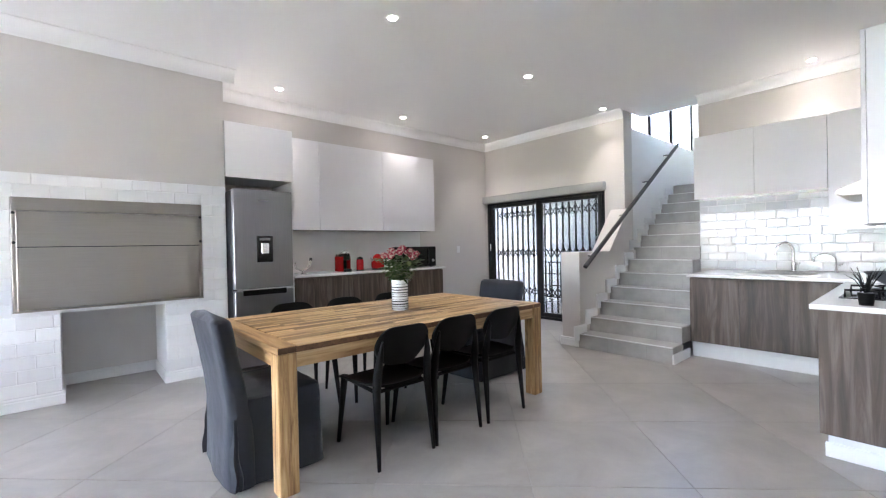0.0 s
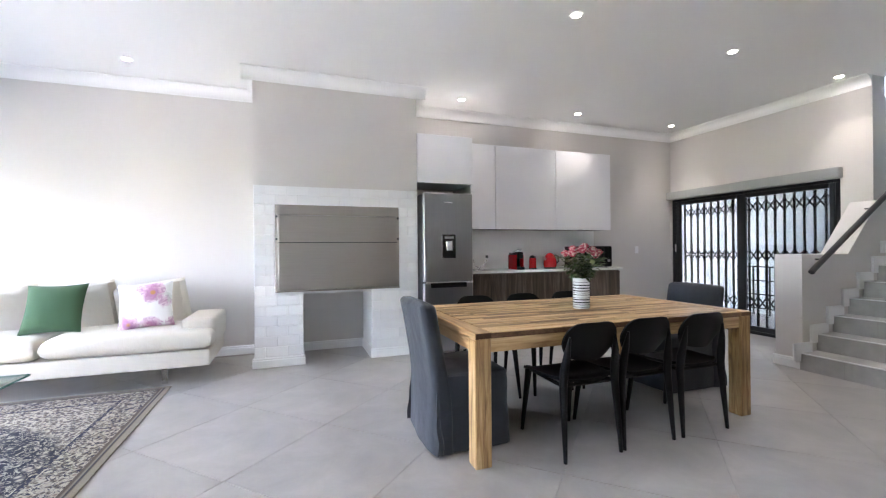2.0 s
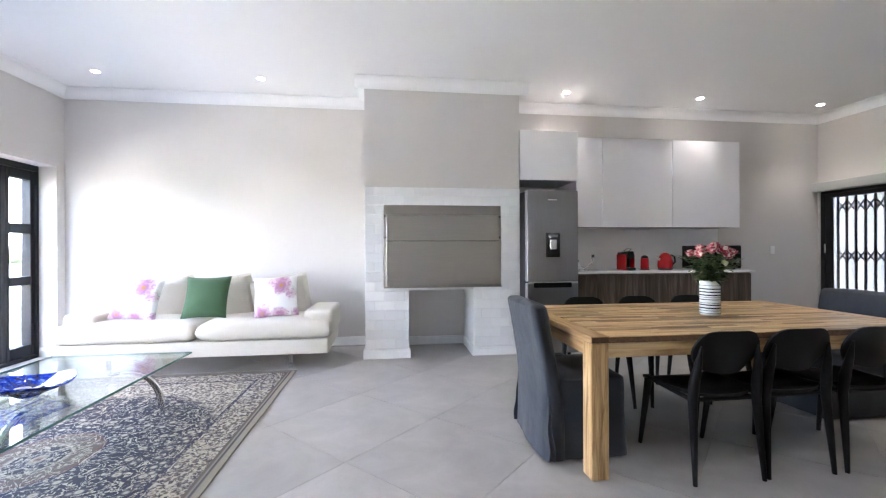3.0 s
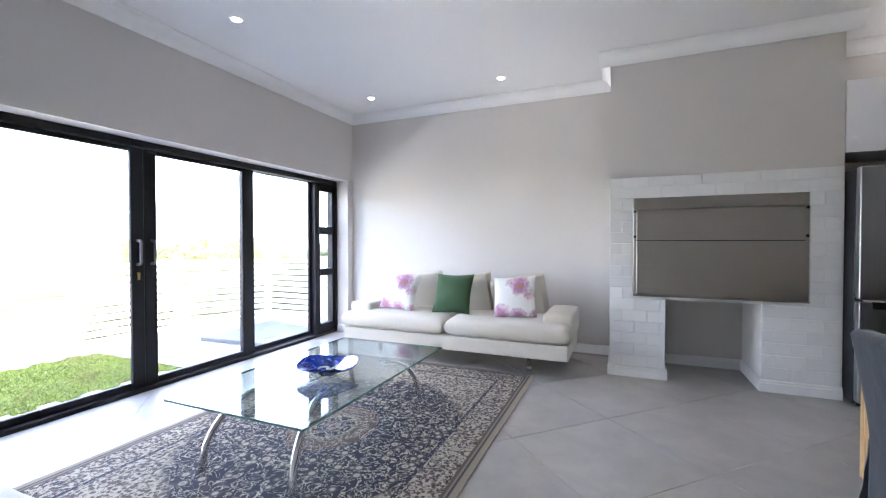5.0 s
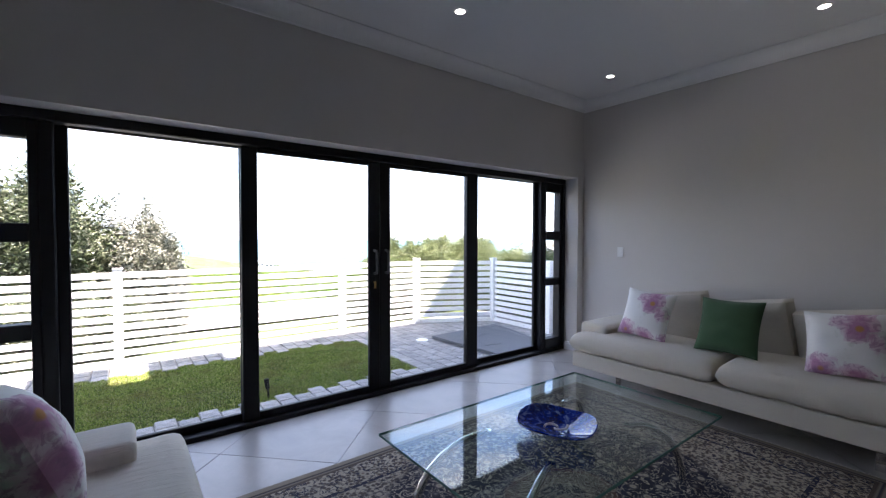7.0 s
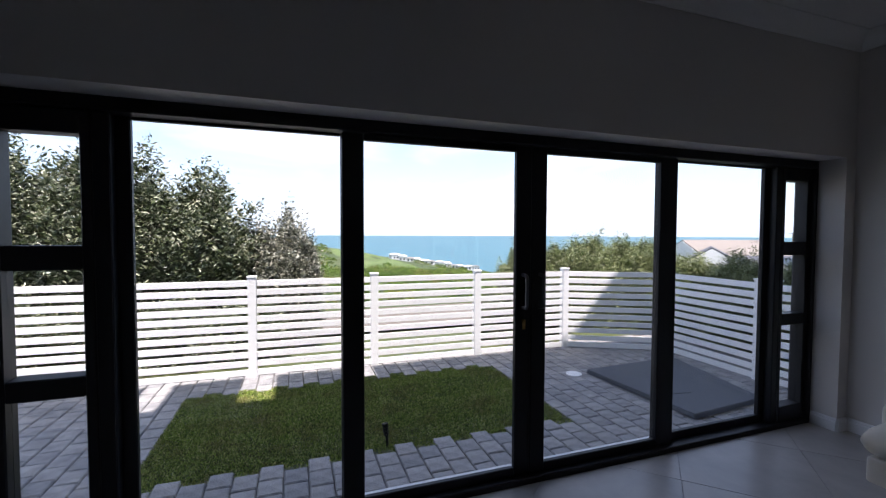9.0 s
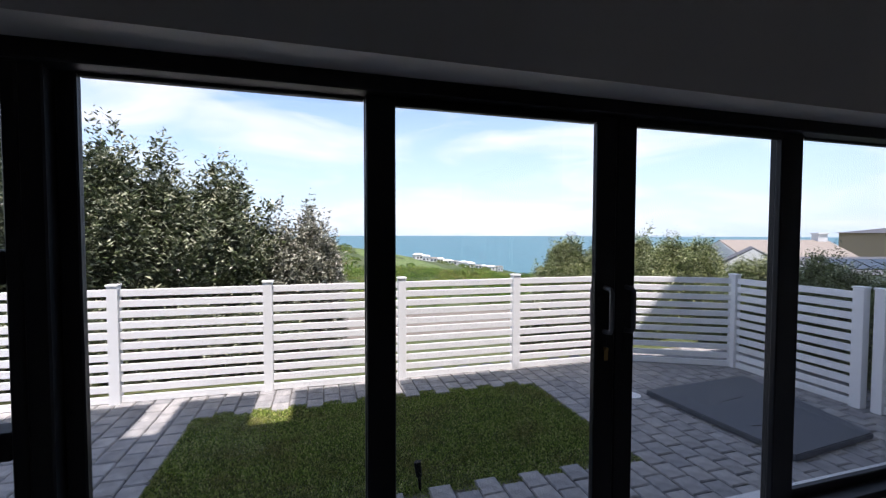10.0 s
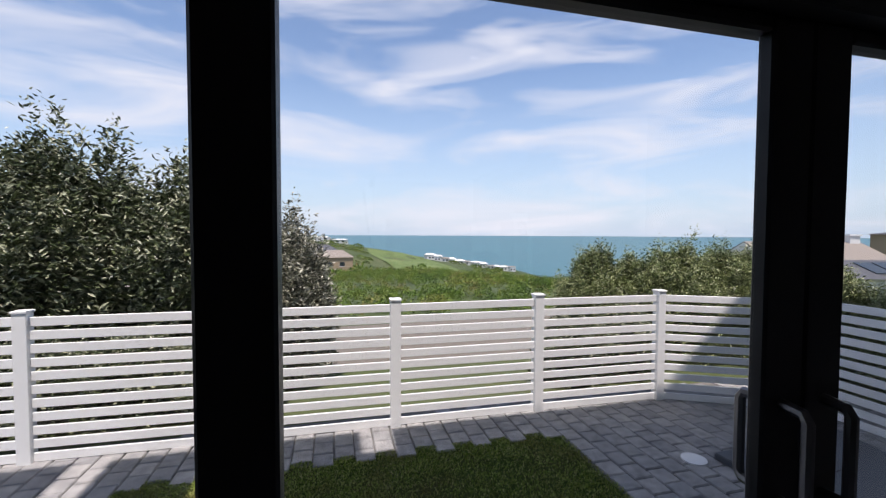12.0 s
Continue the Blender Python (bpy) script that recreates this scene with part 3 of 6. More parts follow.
g.visible_shadow = False

bm = bmesh.new()
box(bm, XW - T - 0.1, XE + T, YS - T - 0.1, YB, CEIL, CEIL + 0.2)
box(bm, SX0 - 0.04, XK, YB, 5.6, CEIL, CEIL + 0.2)
structure("ceiling", bm, M["ceiling"], "white painted ceiling with recessed lights", "ceiling")

# chimney breast with built-in fire: two piers, a lintel zone and the flue front
bm = bmesh.new()
box(bm, XL - 0.01, CHX, CH0, CH1, 1.925, CEIL)
structure("chimney_breast", bm, M["wall"], "warm grey painted chimney breast above white brick", "chimney")
bm = bmesh.new()
box(bm, XL - 0.01, CHX + 0.0085, CH0, -1.01, 0, 0.80)
box(bm, XW, CHX + 0.0085, -0.26, CH1, 0, 0.80)
box(bm, XL - 0.01, CHX + 0.0085, CH0, -1.295, 0.80, 1.93)
box(bm, XW, CHX + 0.0085, 0.065, CH1, 0.80, 1.93)
box(bm, XW, CHX + 0.0085, -1.295, 0.065, 1.735, 1.93)
box(bm, XW, XW + 0.12, -1.295, 0.065, 0.80, 1.735)
box(bm, XW, CHX - 0.02, -1.01, -0.26, 0.76, 0.80)
fire = structure("fireplace_surround", bm, M["brick"], "white painted brick fireplace surround", "fireplace")

# cornices and skirtings
def moulding(name, runs, profile, material, label, cat):
    bm = bmesh.new()
    for a, b, out in runs:
        extrude_profile(bm, profile, a, b, out)
    return structure(name, bm, material, label, cat)


CP = [(0, 0), (0.010, 0), (0.012, 0.008)] + [(0.108 - 0.095 * math.cos(math.radians(a)), 0.010 + 0.100 * math.sin(math.radians(a))) for a in range(0, 81, 10)] + [(0.098, 0.112), (0.108, 0.112), (0.108, 0.120), (0, 0.120)]
zc = CEIL - 0.120
moulding("cornice", [
    ((XL, YS, zc), (XL, CH0, zc), (1, 0, 0)), ((XW, CH1, zc), (XW, YB, zc), (1, 0, 0)),
    ((CHX, CH0 - 0.11, zc), (CHX, CH1 + 0.11, zc), (1, 0, 0)),
    ((XL, CH0, zc), (CHX, CH0, zc), (0, -1, 0)), ((XW, CH1, zc), (CHX, CH1, zc), (0, 1, 0)),
    ((XW, YB, zc), (SX0 - 0.04, YB, zc), (0, -1, 0)), ((-2.27, 5.28, zc), (XK, 5.28, zc), (0, -1, 0)),
    ((XL, YS, zc), (XE, YS, zc), (0, 1, 0)), ((XE, YS, zc), (XE, 1.9, zc), (-1, 0, 0)),
    ((XK, 1.9, zc), (XK, 5.28, zc), (-1, 0, 0)), ((XK, 1.9, zc), (XE, 1.9, zc), (0, -1, 0)),
], CP, M["ceiling"], "white plaster cornice", "cornice")
SP = [(0, 0), (0.018, 0), (0.018, 0.075), (0.012, 0.082), (0.014, 0.095), (0.006, 0.105), (0, 0.105)]
moulding("baseboard", [
    ((XL, YS, 0), (XL, CH0, 0), (1, 0, 0)), ((XW, -1.01, 0), (XW, -0.26, 0), (1, 0, 0)), ((XW, 3.45, 0), (XW, YB, 0), (1, 0, 0)),
    ((CHX + 0.01, CH0 - 0.018, 0), (CHX + 0.01, -1.01 + 0.018, 0), (1, 0, 0)), ((CHX + 0.01, -0.26 - 0.018, 0), (CHX + 0.01, CH1, 0), (1, 0, 0)),
    ((XL, CH0, 0), (CHX + 0.01, CH0, 0), (0, -1, 0)), ((XW, -1.01, 0), (CHX + 0.01, -1.01, 0), (0, 1, 0)),
    ((XW, -0.26, 0), (CHX + 0.01, -0.26, 0), (0, -1, 0)),
    ((XL, YS, 0), (WX0, YS, 0), (0, 1, 0)), ((WX0, YS, 0), (WX0, YS - 0.18, 0), (1, 0, 0)), ((WX1, YS, 0), (XE, YS, 0), (0, 1, 0)), ((XE, YS, 0), (XE, 1.9, 0), (-1, 0, 0)),
    ((XK, 1.9, 0), (XE, 1.9, 0), (0, -1, 0)),
    ((SX0 - 0.27, 3.69, 0), (SX0 - 0.0, 3.69, 0), (0, -1, 0)), ((SX0 - 0.25, 3.67, 0), (SX0 - 0.25, YB, 0), (-1, 0, 0)),
], SP, M["trim"], "white moulded skirting board", "baseboard")


# ---- garden doors ----
def sliding_frames():
    yf = -5.325
    th = thing("door_1", "charcoal aluminium sliding garden doors, closed", "sliding door", (0, yf, 0))
    th["kind"] = "structure"
    F = M["frame"]

    def bar(name, x0, x1, z0, z1, d0=-0.05, d1=0.05, p=th):
        return part(name, box(bmesh.new(), x0, x1, d0, d1, z0, z1, 0.006, 1), F, p)

    bar("door_frame", WX0, WX1, 2.135, WTOP, -0.08, 0.08)
    bar("door_frame", WX0, WX1, -0.01, 0.035, -0.08, 0.08)
    bar("door_frame", WX0, -5.765, 0.035, 2.135, -0.08, 0.08)
    bar("door_frame", -0.455, WX1, 0.035, 2.135, -0.08, 0.08)
    # side lights with three stacked panes
    for a, b in ((-5.725, -5.455), (-0.779, -0.49)):
        x0, x1 = a - 0.045, b + 0.045
        sl = bar("side_light", x0, a, 0.035, 2.135)
        bar("stile", b, x1, 0.035, 2.135, p=sl)
        for z0, z1 in ((0.035, 0.16), (0.84, 0.935), (1.42, 1.53), (2.03, 2.135)):
            bar("rail", a, b, z0, z1, p=sl)
        for z0, z1 in ((0.16, 0.84), (0.935, 1.42), (1.53, 2.03)):
            g = part("pane", box(bmesh.new(), a, b, -0.003, 0.003, z0, z1), M["pane"], sl)
            g.visible_shadow = False
    bar("mullion", -5.410, -5.350, 0.035, 2.135)
    bar("mullion", -0.894, -0.824, 0.035, 2.135)
    # four glazed leaves: outer pair in the back track, inner pair in the front track
    for a, b, d, s0, s1 in ((-5.300, -4.335, -0.032, 0.082, 0.155), (-4.160, -3.217, 0.012, 0.16, 0.11), (-2.995, -2.046, 0.012, 0.11, 0.118), (-1.926, -0.955, -0.032, 0.118, 0.062)):
        lf = bar("leaf", a - s0, a, 0.035, 2.135, d - 0.019, d + 0.019)
        bar("stile", b, b + s1, 0.035, 2.135, d - 0.019, d + 0.019, lf)
        bar("rail", a, b, 0.035, 0.09, d - 0.019, d + 0.019, lf)
        zr = 2.10 if d > 0 else 2.124
        bar("rail", a, b, zr, 2.135, d - 0.019, d + 0.019, lf)
        g = part("pane", box(bmesh.new(), a, b, d - 0.003, d + 0.003, 0.09, zr), M["pane"], lf)
        g.visible_shadow = False
    # pull handles on both meeting stiles, inside and out
    for xh, yh, s in ((-3.165, 0.030, 1), (-3.045, 0.030, 1), (-3.165, -0.006, -1), (-3.045, -0.006, -1)):
        hb = bmesh.new()
        pts = [(0, 0, 1.12), (0, s * 0.045, 1.125), (0, s * 0.055, 1.14), (0, s * 0.055, 1.31), (0, s * 0.045, 1.325), (0, 0, 1.33)]
        tube(hb, [(xh + p[0], yh + p[1], p[2]) for p in pts], 0.012, 8)
        smooth_part("handle", hb, M["satin"], th, "satin grey pull handle")
    for xh in (-3.165, -3.045):
        part("lock_plate", box(bmesh.new(), xh - 0.014, xh + 0.014, 0.031, 0.035, 1.0, 1.10, 0.003, 1), M["frame"], th)
    kb = tube(bmesh.new(), [(-3.045, 0.034, 1.04), (-3.045, 0.056, 1.04)], 0.009, 10)
    box(kb, -3.056, -3.034, 0.047, 0.050, 0.985, 1.035, 0.001, 1)
    part("key", kb, M["brass"], th, "brass key in the lock")
    return th


sliding_frames()

# ---- yard door behind, with trellis gate ----
def yard_door():
    y0 = YB + 0.02
    th = thing("door_2", "charcoal glazed sliding yard door", "sliding door", (0, y0, 0))
    th["kind"] = "structure"
    F = M["frame"]

    def bar(name, x0, x1, z0, z1, d0=0.0, d1=0.08, p=th):
        return part(name, box(bmesh.new(), x0, x1, d0, d1, z0, z1, 0.005, 1), F, p)

    bar("door_frame", DX0, DX1, 2.0, 2.12)
    bar("door_frame", DX0, DX1, -0.01, 0.04)
    bar("door_frame", DX1 - 0.06, DX1, 0.04, 2.0)
    bar("door_frame", DX0, DX0 + 0.06, 0.04, 2.0)
    for a, b in ((-5.66, -4.70), (-4.575, -3.57)):
        lf = bar("leaf", a - 0.075, a, 0.04, 2.0, 0.01, 0.05)
        bar("stile", b, b + 0.06, 0.04, 2.0, 0.01, 0.05, lf)
        bar("rail", a, b, 0.04, 0.11, 0.01, 0.05, lf)
        bar("rail", a, b, 1.94, 2.0, 0.01, 0.05, lf)
        g = part("pane", box(bmesh.new(), a, b, 0.027, 0.033, 0.11, 1.94), M["dim_pane"], lf)
        g.visible_shadow = False
    hb = tube(bmesh.new(), [(-5.70, 0.01, 1.15), (-5.70, -0.04, 1.16), (-5.70, -0.04, 1.28), (-5.70, 0.01, 1.29)], 0.012, 8)
    smooth_part("handle", hb, M["chrome"], th, "bright pull handle")
    sh = bmesh.new()
    box(sh, XW + 0.002, DX1 + 0.03, YB - 0.10, YB - 0.002, 2.035, 2.165, 0.015, 3)
    bl = thing("blind_box", "pale grey roller blind box over the yard door", "blind", (0, 0, 0))
    smooth_part("cassette", sh, M["grey_blind"], bl)
    # expanding trellis gate outside the glass
    tg = thing("trellis_gate", "black folding steel trellis security gate, closed", "security gate", (0, YB + 0.17, 0))
    pitch, nbar = 0.118, 20
    xs = [DX0 + 0.12 + pitch * k for k in range(nbar)]
    for xb in xs:
        part("upright", box(bmesh.new(), xb - 0.012, xb + 0.012, -0.01, 0.01, 0.03, 2.06), F, tg)
    for zc_ in (0.42, 1.10, 1.80):
        for xa, xb in zip(xs, xs[1:]):
            lat = bmesh.new()
            for s in (1, -1):
                tube(lat, [(xa, -0.014 * s, zc_ - s * 0.085), (xb, -0.014 * s, zc_ + s * 0.085)], 0.011, 5)
            part("lattice", lat, F, tg)
    for zr in (0.02, 2.07):
        part("track", box(bmesh.new(), DX0, DX1, -0.02, 0.02, zr - 0.02, zr + 0.02), F, tg)


M["grey_blind"] = plain("grey_blind_cassette", (0.40, 0.40, 0.39, 1), 0.6, scale=40, var=0.05, bump=0.03)
yard_door()
# bright walled yard beyond
bm = bmesh.new()
box(bm, -9.0, -6.45, 7.6, 7.8, -0.25, 2.27)
box(bm, -9.2, -9.0, 5.3, 7.8, -0.25, 2.3)
structure("yard_wall", bm, M["yard_grey"], "pale grey plastered yard wall", "wall")
bm = box(bmesh.new(), -6.448, -3.45, 7.55, 7.8, -0.25, 2.6)
structure("house_wall", bm, M["yard_pale"], "pale blue-grey rendered wall of the next house", "wall")
bm = box(bmesh.new(), -6.25, -3.6, 7.05, 7.3, -0.2, 1.12, 0.01, 1)
structure("low_wall", bm, M["ext_white"], "low white garden wall in the yard", "wall")
rk = thing("wire_rack", "black wire rack in front of the low yard wall", "rack", (-5.55, 6.85, -0.2))
for x in (-0.42, -0.14, 0.14, 0.42):
    part("post", box(bmesh.new(), x - 0.011, x + 0.011, -0.011, 0.011, 0, 1.08), M["frame"], rk)
for z in (0.32, 0.57, 0.82, 1.07):
    part("rail", box(bmesh.new(), -0.45, 0.45, -0.024, -0.0115, z - 0.011, z + 0.011), M["frame"], rk)
bm = box(bmesh.new(), -9.2, -3.4, YB + T + 0.1, 7.8, -0.32, -0.2)
structure("yard_paving", bm, M["stair"], "pale yard paving", "paving")

# ---- stairs ----
RISE, GO, Y1 = 0.17, 0.263, 3.65
bm = bmesh.new()
box(bm, SX0 - 0.25, SX0, 3.69, YB + T, 0, 1.15)
v = [(SX0 - 0.25, 4.45, 1.15), (SX0, 4.45, 1.15), (SX0 - 0.25, YB, 1.15), (SX0, YB, 1.15), (SX0 - 0.25, YB, 1.74), (SX0, YB, 1.74)]
q = [bm.verts.new(p) for p in v]
for f in ((0, 1, 5, 4), (0, 4, 2), (1, 3, 5), (2, 4, 5, 3), (0, 2, 3, 1)):
    bm.faces.new([q[i] for i in f])
structure("stair_half_wall", bm, M["wall"], "pale grey plastered half wall beside the stair", "half wall")
st = thing("staircase", "straight flight of grey tiled stairs", "stairs", (0, 0, 0))
st["kind"] = "structure"
for i in range(12):
    y, z = Y1 + GO * i, RISE * (i + 1)
    xr = SX1 if z < 0.9 else -2.265
    sb = box(bmesh.new(), SX0 - (0.04 if y > YB else 0.0), xr, y, y + (GO + 0.02 if i < 11 else 0.4), z - RISE if i else 0.0, z - 0.012)
    part("riser", sb, M["stair"], st)
    for xj in (SX0 + 0.36 + 0.17 * (i % 2), SX0 + 0.80):
        if xj < xr - 0.1:
            part("joint", box(bmesh.new(), xj - 0.0015, xj + 0.0015, y - 0.0015, y + 0.01, z - RISE + 0.002, z - 0.013), M["grout"], st)
    tb = box(bmesh.new(), SX0 - (0.04 if y > YB else 0.0), xr, y - 0.008, y + GO, z - 0.012, z, 0.003, 1)
    part("tread", tb, M["stair"], st)
    part("nosing", box(bmesh.new(), SX0 - (0.04 if y > YB else 0.0), xr, y - 0.011, y + 0.008, z - 0.006, z + 0.003), M["trim"], st, "bright nosing strip")
    kb = bmesh.new()
    xs0 = SX0 if y < YB else SX0 - 0.04
    box(kb, xs0, xs0 + 0.018, y - 0.10, y + GO - 0.1002, z, z + 0.085)
    box(kb, xs0, xs0 + 0.018, y - 0.10, y - 0.0115, z - RISE + 0.0852, z - 0.0002)
    box(kb, xs0, xs0 + 0.012, y - 0.112, y + GO - 0.1122, z + 0.0852, z + 0.10)
    box(kb, xs0, xs0 + 0.012, y - 0.112, y - 0.1002, z - RISE + 0.1002, z + 0.085)
    part("skirting", kb, M["trim"], st)
part("skirting", box(bmesh.new(), SX1, SX1 + 0.016, Y1 - 0.01, 4.1, 0, 0.10), M["trim"], st)
bm = box(bmesh.new(), SX0 - 0.05, -2.265, Y1 + GO * 12, 8.2, ZL - 0.2, ZL)
structure("landing", bm, M["stair"], "grey tiled stair landing", "landing")
hr = thing("handrail", "dark metal handrail on wall brackets", "handrail")
smooth_part("rail", tube(bmesh.new(), [(-2.98, 3.62, 0.98), (-2.98, 3.66, 1.01), (-2.98, 6.6, 2.86)], 0.027, 12), M["rail"], hr)
for yb in (3.9, 4.75, 5.6, 6.4):
    zb = 1.01 + (yb - 3.66) * 0.629
    smooth_part("bracket", tube(bmesh.new(), [(SX0 - (0.04 if yb > YB else 0), yb, zb - 0.06), (-3.02, yb, zb - 0.06), (-2.98, yb, zb - 0.02)], 0.008, 8), M["rail"], hr)

# ---- ceiling lights ----
def downlight(at):
    th = thing("ceiling_light", "small round recessed ceiling light, lit", "ceiling light", at, group="recessed ceiling lights")
    rb = bmesh.new()
    lathe(rb, [(0.037, -0.002), (0.038, -0.005), (0.05, -0.006), (0.054, 0.0)], 28, cap=False)
    smooth_part("trim_ring", rb, M["trim"], th)
    lathe(lb := bmesh.new(), [(0.037, -0.004), (0.037, -0.001)], 24)
    part("bulb", lb, M["glow"], th, "lit lamp face")
    beam = bpy.data.lights.new("beam", "SPOT")
    beam.energy, beam.spot_size, beam.spot_blend, beam.shadow_soft_size, beam.color = 1.0, radians(84), 1.0, 0.06, (1.0, 0.98, 0.95)
    bo_ = new("beam", beam)
    bo_.parent = th
    bo_.location = (0, 0, -0.03)
    return th


dl = downlight((-5.33, -4.35, CEIL))
for x, y in ((-5.33, -2.65), (-3.26, -4.33), (-3.26, -2.62), (-5.33, 0.94), (-5.33, 2.73), (-5.36, 4.52), (-3.22, 1.09), (-3.26, 2.96), (-3.3, 4.72), (-1.1, 4.98), (-3.24, -0.8), (-1.2, -0.8), (-1.2, 1.09), (-1.15, 2.96)):
    copy_thing(dl, pose(x, y, CEIL))

# ---- kitchen ----
def slab_part(name, b, mat, parent, r=0.003, label=""):
    return part(name, box(bmesh.new(), *b, r, 1), mat, parent, label)


# built-in fire: steel hood door in the brick
def built_in_fire():
    th = thing("built_in_braai", "brushed steel built-in barbecue with closed sliding door", "barbecue", (CHX, 0, 0))
    S = M["steel"]
    slab_part("back_plate", (-0.32, -0.03, -1.29, 0.06, 0.805, 1.73), S, th)
    slab_part("top_panel", (-0.03, 0.012, -1.29, 0.06, 1.62, 1.73), S, th)
    slab_part("track", (-0.03, 0.022, -1.29, -1.262, 0.805, 1.625), S, th)
    slab_part("track", (-0.03, 0.022, 0.032, 0.06, 0.805, 1.625), S, th)
    up = slab_part("upper_door", (-0.03, 0.028, -1.262, 0.032, 1.322, 1.615), S, th, 0.004)
    slab_part("lower_door", (-0.03, 0.046, -1.262, 0.032, 0.808, 1.318), S, th, 0.004)
    slab_part("lip", (-0.03, 0.055, -1.29, 0.06, 0.792, 0.806), S, th)
    slab_part("seam", (0.028, 0.034, -1.262, 0.032, 1.318, 1.325), M["frame"], th)
    for y in (-1.276, 0.046):
        for z in (1.60, 1.36):
            part("stop", tube(bmesh.new(), [(0.02, y, z), (0.035, y, z)], 0.012, 10), M["frame"], th)


built_in_fire()


def fridge():
    th = thing("fridge_freezer", "grey steel fridge-freezer with water dispenser", "fridge", (0, 0, 0))
    x0, x1, y0, y1 = -5.66, -4.945, 0.30, 0.905
    part("body", box(bmesh.new(), x0, x1 - 0.075, y0, y1, 0.03, 1.885, 0.006, 1), M["frame"], th, "black side panels")
    d = part("upper_door", box(bmesh.new(), x1 - 0.07, x1, y0, y1, 0.86, 1.89, 0.012, 3), M["fridge"], th)
    lo = part("freezer_door", box(bmesh.new(), x1 - 0.07, x1, y0, y1, 0.05, 0.84, 0.012, 3), M["fridge"], th)
    slab_part("handle_recess", (x1 - 0.03, x1 + 0.003, y0 + 0.08, y1 - 0.08, 0.79, 0.842), M["black"], lo)
    smooth_part("handle", tube(bmesh.new(), [(x1 + 0.012, y0 + 0.02, 0.853), (x1 + 0.02, (y0 + y1) / 2, 0.853), (x1 + 0.012, y1 - 0.02, 0.853)], 0.008, 8), M["chrome"], d)
    slab_part("dispenser", (x1 - 0.02, x1 + 0.006, 0.52, 0.69, 1.13, 1.41), M["black_gloss"], d, 0.008, "black water dispenser")
    slab_part("spout", (x1, x1 + 0.022, 0.565, 0.645, 1.22, 1.33), M["chrome"], d, 0.006)
    slab_part("display", (x1 + 0.006, x1 + 0.009, 0.55, 0.66, 1.36, 1.385), M["grey_part"], d, 0.001)
    slab_part("badge", (x1, x1 + 0.002, 0.55, 0.65, 1.775, 1.787), M["chrome"], d, 0.0)
    for y in (y0 + 0.06, y1 - 0.06):
        part("foot", tube(bmesh.new(), [(x1 - 0.12, y, 0), (x1 - 0.12, y, 0.035)], 0.02, 10), M["black"], th)


fridge()


def wall_cabinet(label, b, doors, axis, group):
    """A wall unit; doors are cut positions along its face. axis: the face looks along +x or -y or -x."""
    th = thing("wall_cabinet", label, "cabinet", (0, 0, 0), group=group)
    x0, x1, y0, y1, z0, z1 = b
    g, t = 0.002, 0.02
    if axis == "x":
        slab_part("body", (x0, x1 - t, y0 + 0.001, y1 - 0.001, z0, z1), M["gloss_white"], th)
        for a, c in zip(doors, doors[1:]):
            slab_part("door", (x1 - t + 0.001, x1, a + g, c - g, z0 - 0.004, z1), M["gloss_white"], th, 0.002)
    elif axis == "-y":
        slab_part("body", (x0 + 0.001, x1 - 0.001, y0 + t, y1, z0, z1), M["gloss_white"], th)
        for a, c in zip(doors, doors[1:]):
            slab_part("door", (a + g, c - g, y0, y0 + t - 0.001, z0 - 0.004, z1), M["gloss_white"], th, 0.002)
    else:
        slab_part("body", (x0 + t, x1, y0 + 0.001, y1 - 0.001, z0, z1), M["gloss_white"], th)
        for a, c in zip(doors, doors[1:]):
            slab_part("door", (x0, x0 + t - 0.001, a + g, c - g, z0 - 0.004, z1), M["gloss_white"], th, 0.002)
    return th


G1 = "glossy white wall cabinets"
wall_cabinet("glossy white cabinet above the fridge", (XW + 0.001, -5.18, 0.295, 1.02, 2.045, 2.63), (0.295, 1.02), "x", G1)
slab_thing = thing("fridge_side_panel", "white panel beside the fridge niche", "panel")
slab_part("panel", (XW + 0.001, -5.20, 1.0, 1.018, 0.0, 2.04), M["gloss_white"], slab_thing)
wall_cabinet("glossy white handleless wall cabinet", (XW + 0.001, -5.45, 1.022, 1.47, 1.505, 2.635), (1.022, 1.47), "x", G1)
wall_cabinet("glossy white handleless wall cabinet", (XW + 0.001, -5.45, 1.472, 2.43, 1.505, 2.635), (1.472, 2.43), "x", G1)
wall_cabinet("glossy white handleless wall cabinet", (XW + 0.001, -5.45, 2.432, 3.40, 1.505, 2.635), (2.432, 3.40), "x", G1)
wall_cabinet("glossy white wall cabinet over the sink", (-2.2, -1.59, 4.85, 5.279, 1.775, 2.53), (-2.2, -1.59), "-y", G1)
wall_cabinet("glossy white wall cabinet over the sink", (-1.588, -0.975, 4.85, 5.279, 1.775, 2.53), (-1.588, -0.975), "-y", G1)
wall_cabinet("deep glossy white corner wall cabinet", (-0.973, -0.45, 4.85, 5.279, 1.345, 2.53), (-0.973, -0.45), "-y", G1)
wall_cabinet("glossy white wall cabinet beside the hood", (-0.555, XK - 0.001, 2.14, 2.75, 1.33, 2.33), (2.14, 2.75), "-x", G1)
wall_cabinet("glossy white wall cabinet beside the hood", (-0.50, XK - 0.001, 3.55, 4.84, 1.36, 2.49), (3.55, 4.84), "-x", G1)


